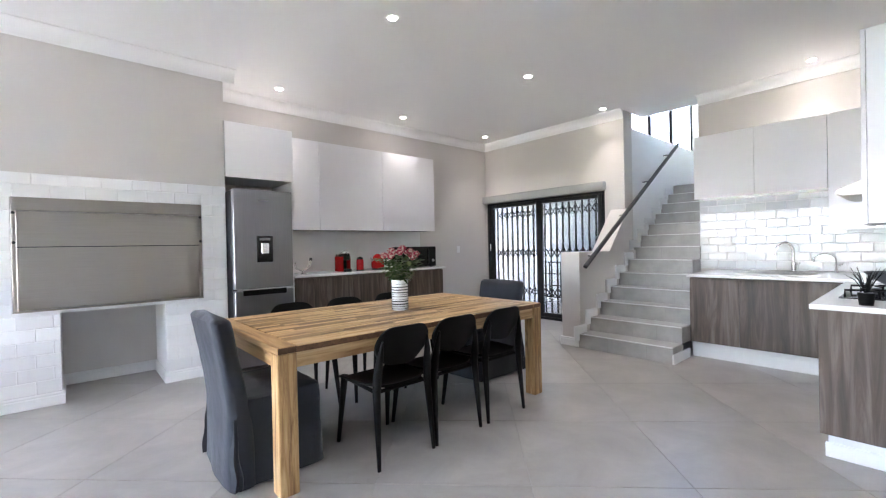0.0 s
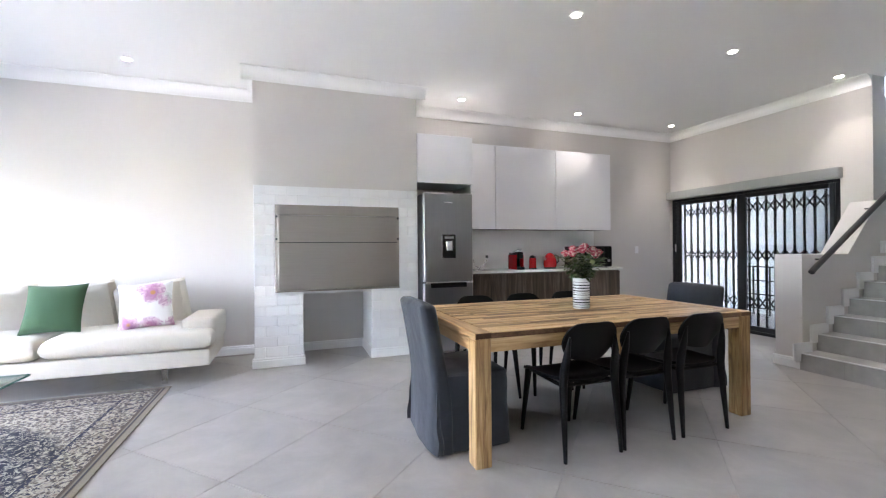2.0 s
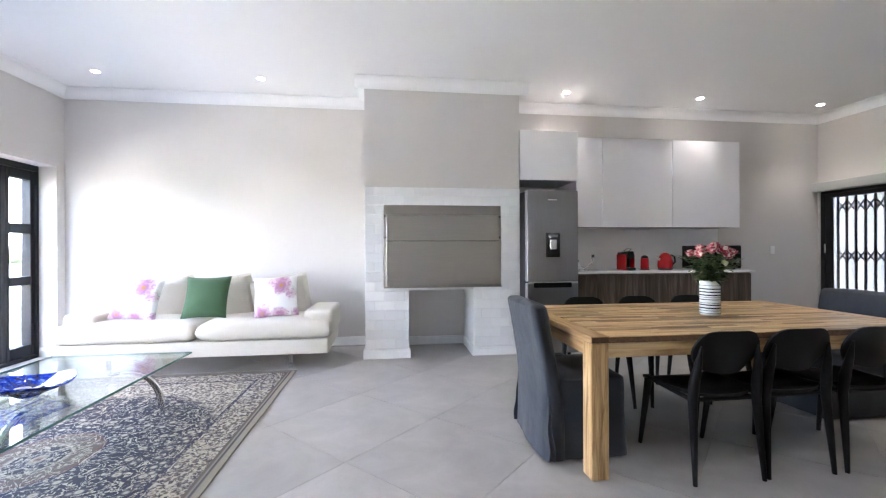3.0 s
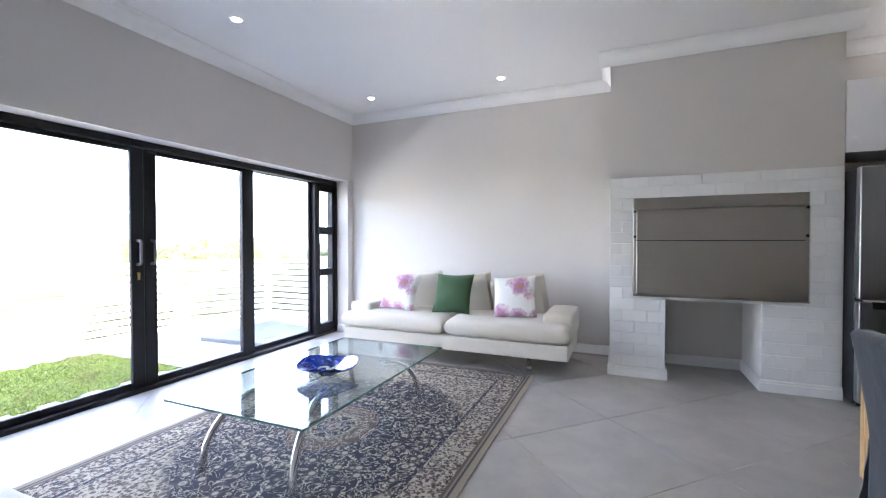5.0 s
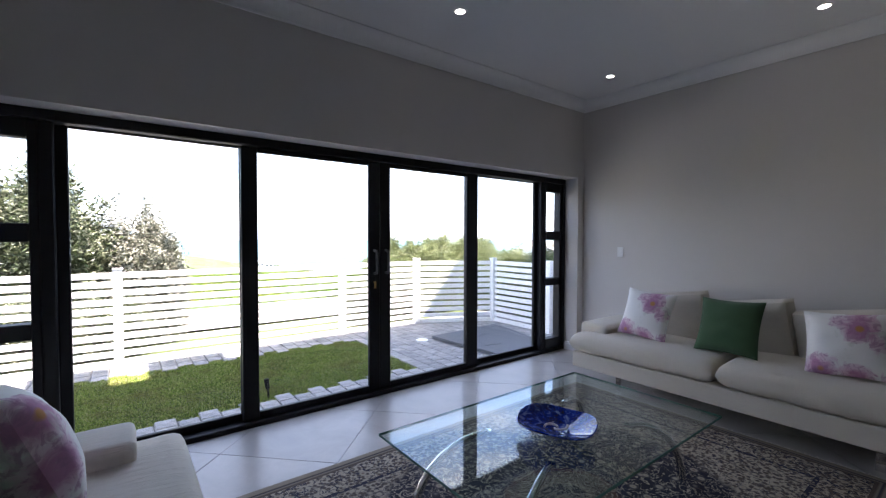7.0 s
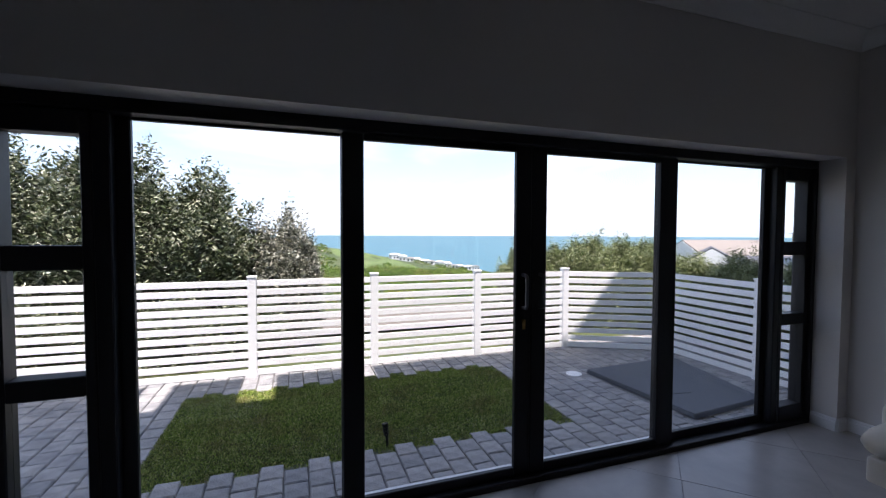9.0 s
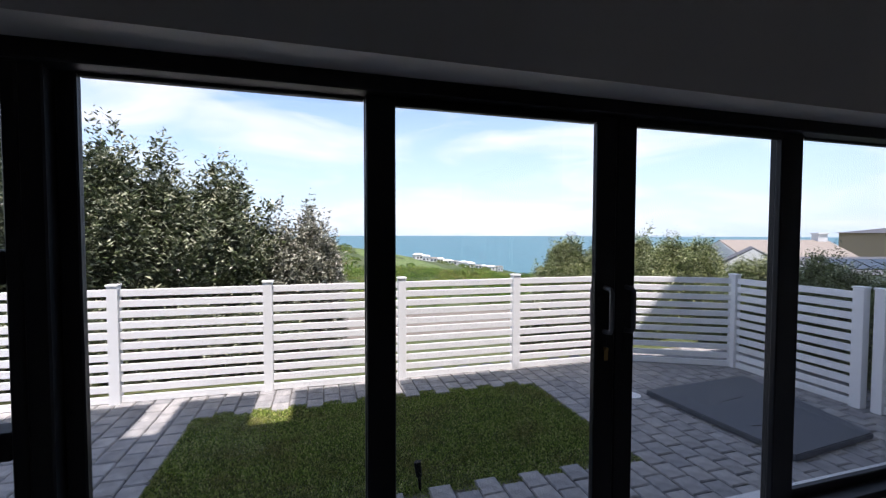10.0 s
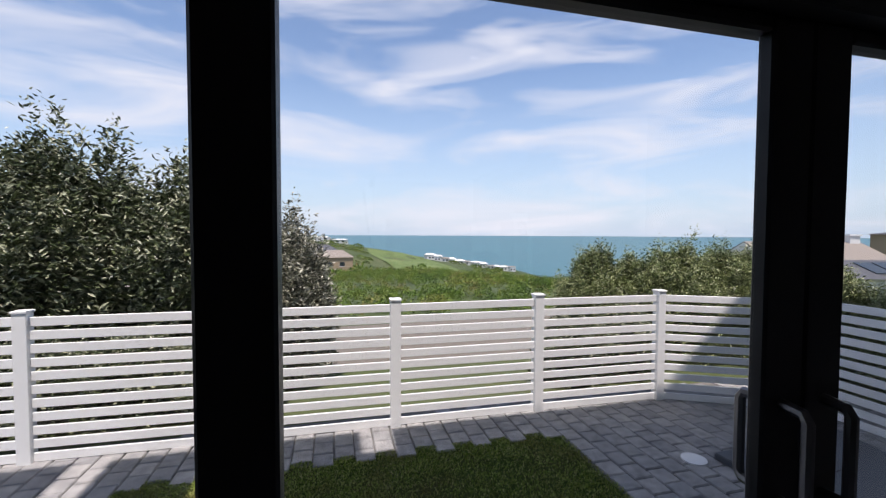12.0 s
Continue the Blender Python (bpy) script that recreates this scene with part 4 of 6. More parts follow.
def base_unit(label, b, face, cuts, group="wood-front base cabinets"):
    th = thing("base_cabinet", label, "cabinet", (0, 0, 0), group=group)
    x0, x1, y0, y1, z0, z1 = b
    if face == "x":
        slab_part("body", (x0, x1 - 0.021, y0, y1, z0, z1), M["board"], th)
        for a, c in zip(cuts, cuts[1:]):
            slab_part("door", (x1 - 0.02, x1, a + 0.002, c - 0.002, z0, z1 - 0.015), M["board"], th, 0.002)
        slab_part("plinth", (x0, x1 - 0.06, y0, y1, 0, z0 - 0.001), M["trim"], th, 0.002, "white plinth board")
    else:
        slab_part("body", (x0, x1, y0 + 0.021, y1, z0, z1), M["board"], th)
        for a, c in zip(cuts, cuts[1:]):
            slab_part("door", (a + 0.002, c - 0.002, y0, y0 + 0.02, z0, z1 - 0.015), M["board"], th, 0.002)
        slab_part("plinth", (x0, x1, y0 + 0.06, y1, 0, z0 - 0.001), M["trim"], th, 0.002, "white plinth board")
        slab_part("plinth_lip", (x0, x1, y0 + 0.05, y0 + 0.059, z0 - 0.05, z0 - 0.004), M["trim"], th, 0.002)
    return th


for a, c in ((1.03, 1.80), (1.80, 2.60), (2.60, 3.35)):
    base_unit("dark wood-grain base cabinet with white plinth", (XW + 0.001, -5.22, a, c, 0.13, 0.92), "x", (a, c))
ct = thing("worktop", "white quartz worktop with thin edge", "worktop")
slab_part("top", (XW + 0.001, -5.19, 1.02, 3.38, 0.921, 0.951), M["quartz"], ct, 0.003)
slab_part("upstand", (XW + 0.001, XW + 0.012, 1.02, 3.38, 0.951, 1.50), M["trim"], ct, 0.001, "pale splashback")

for a, c in ((-2.03, -1.575), (-1.575, -0.80)):
    base_unit("weathered wood-grain sink base cabinet", (a, c, 4.12, 5.2, 0.17, 0.868), "-y", (a, c))
st2 = thing("sink_worktop", "white quartz worktop with inset steel sink", "worktop")
slab_part("top", (-2.05, XK - 0.001, 4.09, 5.265, 0.87, 0.90), M["quartz"], st2, 0.003)
slab_part("sink_rim", (-1.66, -1.05, 4.38, 4.86, 0.9005, 0.904), M["steel"], st2, 0.001, "inset steel sink rim")
slab_part("basin", (-1.63, -1.08, 4.41, 4.83, 0.9042, 0.9048), M["grey_part"], st2, 0.0)


def tap(name, label, at, h, reach, r):
    th = thing(name, label, "tap", at)
    pts = [(0, 0, 0.02), (0, 0, h * 0.7)]
    for k in range(9):
        a = math.pi * k / 8
        pts.append((-reach / 2 + reach / 2 * math.cos(a), -0.02 * k / 8, h * 0.7 + h * 0.3 * math.sin(a)))
    pts.append((-reach, -0.02, h * 0.58))
    smooth_part("spout", tube(bmesh.new(), pts, r, 10), M["chrome"], th)
    smooth_part("base", lathe(bmesh.new(), [(r * 2.2, 0), (r * 2.2, 0.012), (r * 1.7, 0.02), (r * 1.7, 0.1), (r * 1.2, 0.11)], 18), M["chrome"], th)
    smooth_part("lever", tube(bmesh.new(), [(0.01, 0, 0.07), (0.06, 0, 0.10)], 0.006, 8), M["chrome"], th)


tap("sink_tap", "chrome swan-neck mixer tap at the sink", (-1.27, 4.95, 0.90), 0.32, 0.15, 0.013)
tap("filter_tap", "slim chrome filter tap on the worktop", (-0.93, 4.95, 0.90), 0.20, 0.17, 0.007)

# hob counter with its wood end panel
hc = thing("hob_cabinet", "weathered wood-grain end panel of the hob counter", "cabinet")
slab_part("body", (-0.73, XK - 0.001, 2.33, 4.08, 0.13, 0.848), M["board"], hc)
slab_part("end_panel", (-0.755, XK - 0.001, 2.30, 2.328, 0.13, 0.848), M["board"], hc, 0.003)
slab_part("plinth", (-0.72, XK - 0.001, 2.325, 4.08, 0, 0.129), M["trim"], hc, 0.003, "white stepped plinth")
slab_part("plinth_lip", (-0.732, XK - 0.001, 2.312, 2.324, 0.0, 0.085), M["trim"], hc, 0.004)
ov = thing("oven", "black built-in oven with chrome trims", "oven")
slab_part("door", (-0.762, -0.735, 2.72, 3.32, 0.16, 0.72), M["black_gloss"], ov, 0.004)
slab_part("panel", (-0.762, -0.735, 2.72, 3.32, 0.725, 0.84), M["steel"], ov, 0.004)
smooth_part("handle", tube(bmesh.new(), [(-0.80, 2.78, 0.68), (-0.80, 3.26, 0.68)], 0.011, 10), M["chrome"], ov)
for k in range(5):
    yk = 2.8 + 0.11 * k
    smooth_part("knob", tube(bmesh.new(), [(-0.762, yk, 0.785), (-0.79, yk, 0.785)], 0.018, 14), M["black"], ov)
ht = thing("hob_worktop", "white quartz worktop round the hob", "worktop")
slab_part("top", (-0.79, XK - 0.001, 2.27, 4.088, 0.85, 0.88), M["quartz"], ht, 0.003)
hb = thing("gas_hob", "black gas hob with cast pan supports", "hob")
slab_part("plate", (-0.70, -0.18, 2.66, 3.36, 0.8805, 0.89), M["black_gloss"], hb, 0.003)
for xg in (-0.57, -0.31):
    for yg in (2.82, 3.2):
        smooth_part("burner", lathe(bmesh.new(), [(0.05, 0.0), (0.05, 0.012), (0.035, 0.02), (0.0301, 0.02)], 18, (xg, yg, 0.89)), M["frame"], hb)
        for k in range(4):
            a = math.pi / 2 * k + 0.4
            smooth_part("pan_support", tube(bmesh.new(), [(xg + 0.02 * math.cos(a), yg + 0.02 * math.sin(a), 0.925), (xg + 0.12 * math.cos(a), yg + 0.12 * math.sin(a), 0.925), (xg + 0.12 * math.cos(a), yg + 0.12 * math.sin(a), 0.89)], 0.007, 6), M["black"], hb)
hd = thing("cooker_hood", "steel cooker hood with a curved canopy", "cooker hood")
hbm = bmesh.new()
extrude_profile(hbm, [(0, 0), (0.60, 0.0), (0.64, 0.015), (0.63, 0.04), (0.44, 0.12), (0, 0.15)], (XK - 0.001, 2.78, 1.53), (XK - 0.001, 3.52, 1.53), (-1, 0, 0))
smooth_part("canopy", hbm, M["steel"], hd)
slab_part("flue", (-0.36, XK - 0.001, 3.0, 3.3, 1.682, 2.49), M["steel"], hd)
slab_part("lamp", (-0.60, -0.52, 2.95, 3.1, 1.49, 1.529), M["frame"], hd)

# small jar of reeds and a shallow bowl by the hob
pp = thing("reed_diffuser", "small black jar with thin black reeds", "ornament", (-0.56, 2.38, 0.88))
smooth_part("jar", lathe(bmesh.new(), [(0.03, 0), (0.036, 0.05), (0.038, 0.07), (0.034, 0.07)], 20), M["black"], pp)
rnd = random.Random(4)
for k in range(26):
    a, s = rnd.uniform(0, 6.28), rnd.uniform(0.03, 0.10)
    gb = tube(bmesh.new(), [(0, 0, 0.06), (s * 0.5 * math.cos(a), s * 0.5 * math.sin(a), 0.14), (s * math.cos(a), s * math.sin(a), 0.17 + rnd.uniform(0, 0.05))], [0.003, 0.0025, 0.001], 4)
    part("reed", gb, M["black"], pp)
bw = thing("shallow_bowl", "grey shallow bowl on the hob counter", "bowl", (-0.46, 3.75, 0.88))
smooth_part("bowl", lathe(bmesh.new(), [(0.06, 0), (0.15, 0.06), (0.20, 0.11), (0.193, 0.11), (0.14, 0.065), (0.0501, 0.012)], 32), M["slab"], bw)

# ---- small appliances on the worktop ----
CT = 0.952
def coffee_machine(at):
    th = thing("coffee_machine", "red and black capsule coffee machine", "coffee machine", at)
    part("side_panel", box(bmesh.new(), -0.12, 0.10, -0.06, -0.045, 0, 0.20, 0.006, 2), M["red"], th)
    part("side_panel", box(bmesh.new(), -0.12, 0.10, 0.045, 0.06, 0, 0.20, 0.006, 2), M["red"], th)
    part("body", box(bmesh.new(), -0.13, 0.03, -0.044, 0.044, 0, 0.23, 0.015, 3), M["black"], th)
    part("head", box(bmesh.new(), 0.0, 0.13, -0.04, 0.04, 0.15, 0.24, 0.02, 3), M["black"], th)
    part("drip_tray", box(bmesh.new(), 0.03, 0.15, -0.045, 0.045, 0, 0.035, 0.006, 2), M["black"], th)
    smooth_part("lever", tube(bmesh.new(), [(-0.05, -0.05, 0.22), (0.08, -0.03, 0.275), (0.08, 0.03, 0.275), (-0.05, 0.05, 0.22)], 0.008, 8), M["chrome"], th)


coffee_machine((-5.45, 1.78, CT))
mf = thing("milk_frother", "small red milk frother with black lid", "milk frother", (-5.42, 2.02, CT))
smooth_part("body", lathe(bmesh.new(), [(0.05, 0.015), (0.048, 0.13), (0.045, 0.15), (0.04, 0.152)], 24), M["red"], mf)
smooth_part("base", lathe(bmesh.new(), [(0.056, 0), (0.056, 0.012), (0.05, 0.0148)], 24), M["black"], mf)
smooth_part("lid", lathe(bmesh.new(), [(0.044, 0.153), (0.04, 0.175), (0.02, 0.185), (0.01, 0.19)], 24), M["black"], mf)
ke = thing("kettle", "shiny red domed electric kettle", "kettle", (-5.43, 2.31, CT))
smooth_part("body", lathe(bmesh.new(), [(0.085, 0.02), (0.092, 0.05), (0.088, 0.11), (0.07, 0.17), (0.045, 0.205), (0.02, 0.22)], 28), M["red"], ke)
smooth_part("base", lathe(bmesh.new(), [(0.085, 0), (0.085, 0.018), (0.08, 0.0195)], 28), M["black"], ke)
smooth_part("handle", tube(bmesh.new(), [(0, 0.08, 0.19), (0, 0.13, 0.17), (0, 0.14, 0.10), (0, 0.095, 0.06)], 0.011, 8), M["black"], ke)
smooth_part("spout", tube(bmesh.new(), [(0, -0.07, 0.13), (0, -0.115, 0.17)], [0.02, 0.012], 10), M["chrome"], ke)
mw = thing("microwave_oven", "black microwave oven on the worktop", "microwave", (-5.45, 3.0, CT))
part("body", box(bmesh.new(), -0.2, 0.17, -0.29, 0.26, 0.012, 0.31, 0.008, 2), M["black"], mw)
part("door", box(bmesh.new(), 0.171, 0.188, -0.28, 0.12, 0.025, 0.298, 0.005, 2), M["black_gloss"], mw)
part("control_panel", box(bmesh.new(), 0.171, 0.184, 0.128, 0.25, 0.025, 0.298, 0.004, 2), M["black"], mw)
smooth_part("handle", tube(bmesh.new(), [(0.19, 0.10, 0.05), (0.205, 0.10, 0.06), (0.205, 0.10, 0.26), (0.19, 0.10, 0.27)], 0.006, 8), M["frame"], mw)
smooth_part("knob", tube(bmesh.new(), [(0.184, 0.19, 0.10), (0.2, 0.19, 0.10)], 0.02, 16), M["grey_part"], mw)
for fy in (-0.25, 0.22):
    part("foot", tube(bmesh.new(), [(0.1, fy, 0), (0.1, fy, 0.013)], 0.015, 8), M["black"], mw)
wb = thing("wire_fruit_stand", "curved chrome wire ornament on the worktop", "ornament", (-5.40, 1.20, CT))
for s in (-0.02, 0.02):
    smooth_part("wire", tube(bmesh.new(), [(s, -0.10, 0.15), (s, -0.08, 0.07), (s, 0, 0.035), (s, 0.08, 0.08), (s, 0.105, 0.17)], 0.006, 8), M["chrome"], wb)
smooth_part("foot", lathe(bmesh.new(), [(0.06, 0), (0.055, 0.01), (0.01, 0.02), (0.01, 0.036)], 20), M["chrome"], wb)
part("leaf_tip", box(bmesh.new(), -0.012, 0.012, 0.095, 0.125, 0.16, 0.20, 0.005, 2), M["slab"], wb)


def switch_plate(at, rz, label="white light switch plate on the wall"):
    th = thing("light_switch", label, "switch", at, rz, group="switches and sockets")
    part("plate", box(bmesh.new(), -0.035, 0.035, -0.008, 0.0, -0.058, 0.058, 0.003, 2), M["trim"], th)
    part("rocker", box(bmesh.new(), -0.012, 0.012, -0.011, -0.0081, -0.022, 0.022, 0.002, 1), M["trim"], th)


switch_plate((XW, 4.25, 1.2), 90)
switch_plate((XL, -4.55, 1.28), 90)
switch_plate((XW + 0.013, 2.25, 1.24), 90, "white socket plate on the splashback")
switch_plate((-1.95, 5.262, 1.24), 0, "white socket plate on the tiles")

# ---- dining ----
def dining_table():
    x0, x1, y0, y1, zt = -3.74, -2.49, -0.17, 2.04, 0.762
    th = thing("dining_table", "solid acacia dining table with strip-laid top", "table", (0, 0, 0))
    rnd = random.Random(8)
    tt = part("tabletop", box(bmesh.new(), x0 + 0.001, x1 - 0.001, y0 + 0.101, y1 - 0.101, zt - 0.034, zt - 0.004), M["acacia_gap"], th)
    nrow = 32
    yi0, yi1 = y0 + 0.105, y1 - 0.105
    w = (x1 - x0) / nrow
    for r in range(nrow):
        y = yi0 - rnd.uniform(0, 0.4)
        while y < yi1:
            L = rnd.uniform(0.28, 0.62)
            a, b = max(y, yi0), min(y + L, yi1)
            if b - a > 0.02:
                bm = box(bmesh.new(), -w / 2 + 0.0013, w / 2 - 0.0013, a, b - 0.0015, zt - 0.005, zt + rnd.uniform(-0.0008, 0.0008))
                piece("strip", mesh_of(bm, "strip", M["acacia"]), tt, pose(x0 + w * (r + 0.5), 0, 0))
            y += L
    for a, b in ((y0, y0 + 0.10), (y1 - 0.10, y1)):
        slab_part("end_board", (x0, x1, a, b, zt - 0.034, zt + 0.001), M["acacia_end"], th, 0.004)
        for xe in (x0 - 0.0025, x1 - 0.004):
            part("end_grain", box(bmesh.new(), xe, xe + 0.0065, a + 0.003, b - 0.003, zt - 0.032, zt - 0.002), M["acacia_gap"], th, "dark end grain")
    for xa in (x0 + 0.012, x1 - 0.042):
        slab_part("apron", (xa, xa + 0.03, y0 + 0.10, y1 - 0.10, zt - 0.115, zt - 0.0345), M["acacia"], th, 0.003)
    for ya in (y0 + 0.012, y1 - 0.042):
        slab_part("apron", (x0 + 0.10, x1 - 0.10, ya, ya + 0.03, zt - 0.115, zt - 0.0345), M["acacia_end"], th, 0.003)
    for xa in (x0, x1 - 0.10):
        for ya in (y0, y1 - 0.10):
            slab_part("leg", (xa, xa + 0.10, ya, ya + 0.10, 0.0, zt - 0.0345), M["acacia_leg"], th, 0.005)
    return th


dining_table()


def dining_chair():
    """Faces -x; origin under the seat's middle."""
    th = thing("dining_chair", "matt black moulded dining chair with tapered legs", "chair", (-2.63, 0.54, 0), group="chairs round the table")
    B = M["black"]
    # seat: dished shell with a rounded outline
    bm = bmesh.new()
    n = 16
    top, bot = {}, {}
    for i in range(n + 1):
        for j in range(n + 1):
            u, v = 2 * i / n - 1, 2 * j / n - 1
            k = 1 - 0.13 * (u * u * v * v)
            x, y = -0.005 + u * 0.225 * k, v * (0.215 - 0.018 * u) * k
            z = 0.445 + 0.020 * v ** 4 + 0.012 * max(0, u) ** 3 - 0.018 * max(0, -u) ** 4 - 0.012 * (1 - u * u) * (1 - v * v)
            top[i, j] = bm.verts.new((x, y, z))
            bot[i, j] = bm.verts.new((x, y, z - 0.016))
    for i in range(n):
        for j in range(n):
            bm.faces.new((top[i, j], top[i + 1, j], top[i + 1, j + 1], top[i, j + 1]))
            bm.faces.new((bot[i, j], bot[i, j + 1], bot[i + 1, j + 1], bot[i + 1, j]))
    for i in range(n):
        for a, b in (((i, 0), (i + 1, 0)), ((i + 1, n), (i, n)), ((0, i + 1), (0, i)), ((n, i), (n, i + 1))):
            bm.faces.new((top[a], bot[a], bot[b], top[b]))
    smooth_part("seat", bm, B, th)
    # back: curved panel with round top corners
    bm = bmesh.new()
    fr, bk = {}, {}
    for i in range(n + 1):
        for j in range(n + 1):
            u, v = 2 * i / n - 1, j / n
            wz = (0.135 + 0.060 * math.sin(0.5 * math.pi * min(1, v * 1.5))) * (1 - 0.15 * v ** 5)
            z = 0.565 + 0.237 * v - 0.042 * abs(u) ** 5 * v + 0.02 * u * u * (1 - v)
            x = 0.215 + 0.062 * v - 0.040 * u * u
            fr[i, j] = bm.verts.new((x, u * wz, z))
            bk[i, j] = bm.verts.new((x + 0.014, u * wz, z))
    for i in range(n):
        for j in range(n):
            bm.faces.new((fr[i, j], fr[i, j + 1], fr[i + 1, j + 1], fr[i + 1, j]))
            bm.faces.new((bk[i, j], bk[i + 1, j], bk[i + 1, j + 1], bk[i, j + 1]))
    for i in range(n):
        for a, b in (((i, 0), (i + 1, 0)), ((i + 1, n), (i, n)), ((0, i + 1), (0, i)), ((n, i), (n, i + 1))):
            bm.faces.new((fr[a], bk[a], bk[b], fr[b]))
    smooth_part("backrest", bm, B, th)
    for s in (-1, 1):
        smooth_part("leg", tube(bmesh.new(), [(-0.25, s * 0.19, 0), (-0.195, s * 0.165, 0.44)], [0.012, 0.024], 10), B, th)
        smooth_part("leg", tube(bmesh.new(), [(0.25, s * 0.20, 0), (0.215, s * 0.186, 0.43), (0.222, s * 0.182, 0.52), (0.240, s * 0.172, 0.63), (0.252, s * 0.163, 0.72)], [0.011, 0.024, 0.027, 0.019, 0.006], 10), B, th)
        smooth_part("side_rail", tube(bmesh.new(), [(-0.195, s * 0.163, 0.425), (0.205, s * 0.176, 0.425)], 0.012, 8), B, th)
    smooth_part("cross_rail", tube(bmesh.new(), [(0.195, -0.176, 0.425), (0.195, 0.176, 0.425)], 0.012, 8), B, th)
    smooth_part("cross_rail", tube(bmesh.new(), [(-0.19, -0.163, 0.425), (-0.19, 0.163, 0.425)], 0.012, 8), B, th)
    return th


dc = dining_chair()
for y in (0.975, 1.455):
    copy_thing(dc, pose(-2.64, y, 0))
for y, r in ((0.46, 178), (0.97, 181), (1.47, 180)):
    copy_thing(dc, pose(-3.66, y, 0, 0, 0, r))


def slip_chair(at, rz, label, HT=0.96, front=0.165):
    """Loose-covered chair facing +y; origin on the floor under the seat."""
    th = thing("slipcovered_chair", label, "chair", at, rz, group="slipcovered end chairs")
    C = M["charcoal_cloth"]

    def skirt(bm, hw, y0, y1, z0, z1, folds, amp, seed, top_in=0.0, lean=0.0):
        # a cloth box: walls with soft folds that widen to the floor
        ring = []
        per = 96
        for k in range(per):
            t = k / per * 4
            s, f = int(t), t - int(t)
            p = [(-hw + 2 * hw * f, y0), (hw, y0 + (y1 - y0) * f), (hw - 2 * hw * f, y1), (-hw, y1 - (y1 - y0) * f)][s]
            cy_, hy_, rr = (y0 + y1) / 2, (y1 - y0) / 2, 0.04
            ix, iy = max(-hw + rr, min(hw - rr, p[0])), cy_ + max(-hy_ + rr, min(hy_ - rr, p[1] - cy_))
            off = Vector((p[0] - ix, p[1] - iy))
            if off.length > rr:
                off *= rr / off.length
            ring.append((ix + off.x, iy + off.y))
        rows = []
        for q in range(19):
            v = min(1.0, q / 16.4) if q < 17 else (0.988, 1.0)[q - 17]
            tuck = (0.004, 0.014, 0.03)[q - 16] if q > 15 else 0.0
            row = []
            for k, (x, y) in enumerate(ring):
                d = Vector((x / hw, (y - (y0 + y1) / 2) / ((y1 - y0) / 2), 0))
                d.normalize()
                m = noise.noise(Vector((x * folds, y * folds, seed + v * 0.8))) * amp * (1 - v) + noise.noise(Vector((x * 3, y * 3, seed + v * 2))) * 0.011 + 0.007 * abs(noise.noise(Vector((x * 9 + v * 4, y * 9, seed + v * 7))))
                fl = 0.018 * max(0.0, 1 - v * 1.8)
                row.append(bm.verts.new((x * (1 - top_in * v) + d.x * (m + fl - tuck), y + d.y * (m + fl - tuck) - lean * max(0.0, (v - 0.42) / 0.58) ** 1.1, z0 + (z1 - z0) * v)))
            rows.append(row)
        for a, b in zip(rows, rows[1:]):
            for k in range(per):
                j = (k + 1) % per
                bm.faces.new((a[k], a[j], b[j], b[k]))
        cen = bm.verts.new((0, (y0 + y1) / 2 - lean, z1 + 0.012))
        for k in range(per):
            bm.faces.new((rows[-1][k], rows[-1][(k + 1) % per], cen))

    bm = bmesh.new()
    skirt(bm, 0.278, -0.27, front, 0.012, 0.475, 9, 0.02, 3.0)
    smooth_part("seat_cover", bm, C, th)
    bm = bmesh.new()
    skirt(bm, 0.286, -0.330, -0.225, 0.012, HT, 7, 0.020, 11.0, 0.03, 0.085)
    smooth_part("backrest", bm, C, th)
    # hanging pleats where back and skirt meet, gathered at the top
    for s in (-1, 1):
        bm = bmesh.new()
        rows = []
        for q in range(13):
            v = q / 12
            d, o = 0.010 + 0.026 * (1 - v) ** 0.8, 0.004 + 0.016 * (1 - v) ** 0.7
            sway = 0.012 * noise.noise(Vector((v * 3, s, 4)))
            rows.append([bm.verts.new((s * (0.286 + 0.022 * (1 - v) + dx), -0.315 + sway + dy, 0.02 + 0.36 * v)) for dx, dy in ((-0.02, -d), (o, -d * 0.5), (o * 0.35, 0.0), (o, d * 0.45), (-0.02, d))])
        for a, b in zip(rows, rows[1:]):
            for k in range(4):
                bm.faces.new((a[k], a[k + 1], b[k + 1], b[k]))
            bm.faces.new((a[4], a[0], b[0], b[4]))
        bm.faces.new(rows[0]), bm.faces.new(rows[-1])
        smooth_part("pleat", bm, C, th)
    for x in (-0.24, 0.24):
        for y in (-0.29, front - 0.04):
            part("foot", box(bmesh.new(), x - 0.02, x + 0.02, y - 0.02, y + 0.02, 0, 0.02), M["acacia_leg"], th)
    return th


slip_chair((-3.0, 0.0, 0), 0, "chair in a charcoal loose cover with pleated skirt", 0.905)
slip_chair((-3.30, 2.12, 0), 180, "charcoal loose-covered chair at the table's far end", 0.885, 0.27)


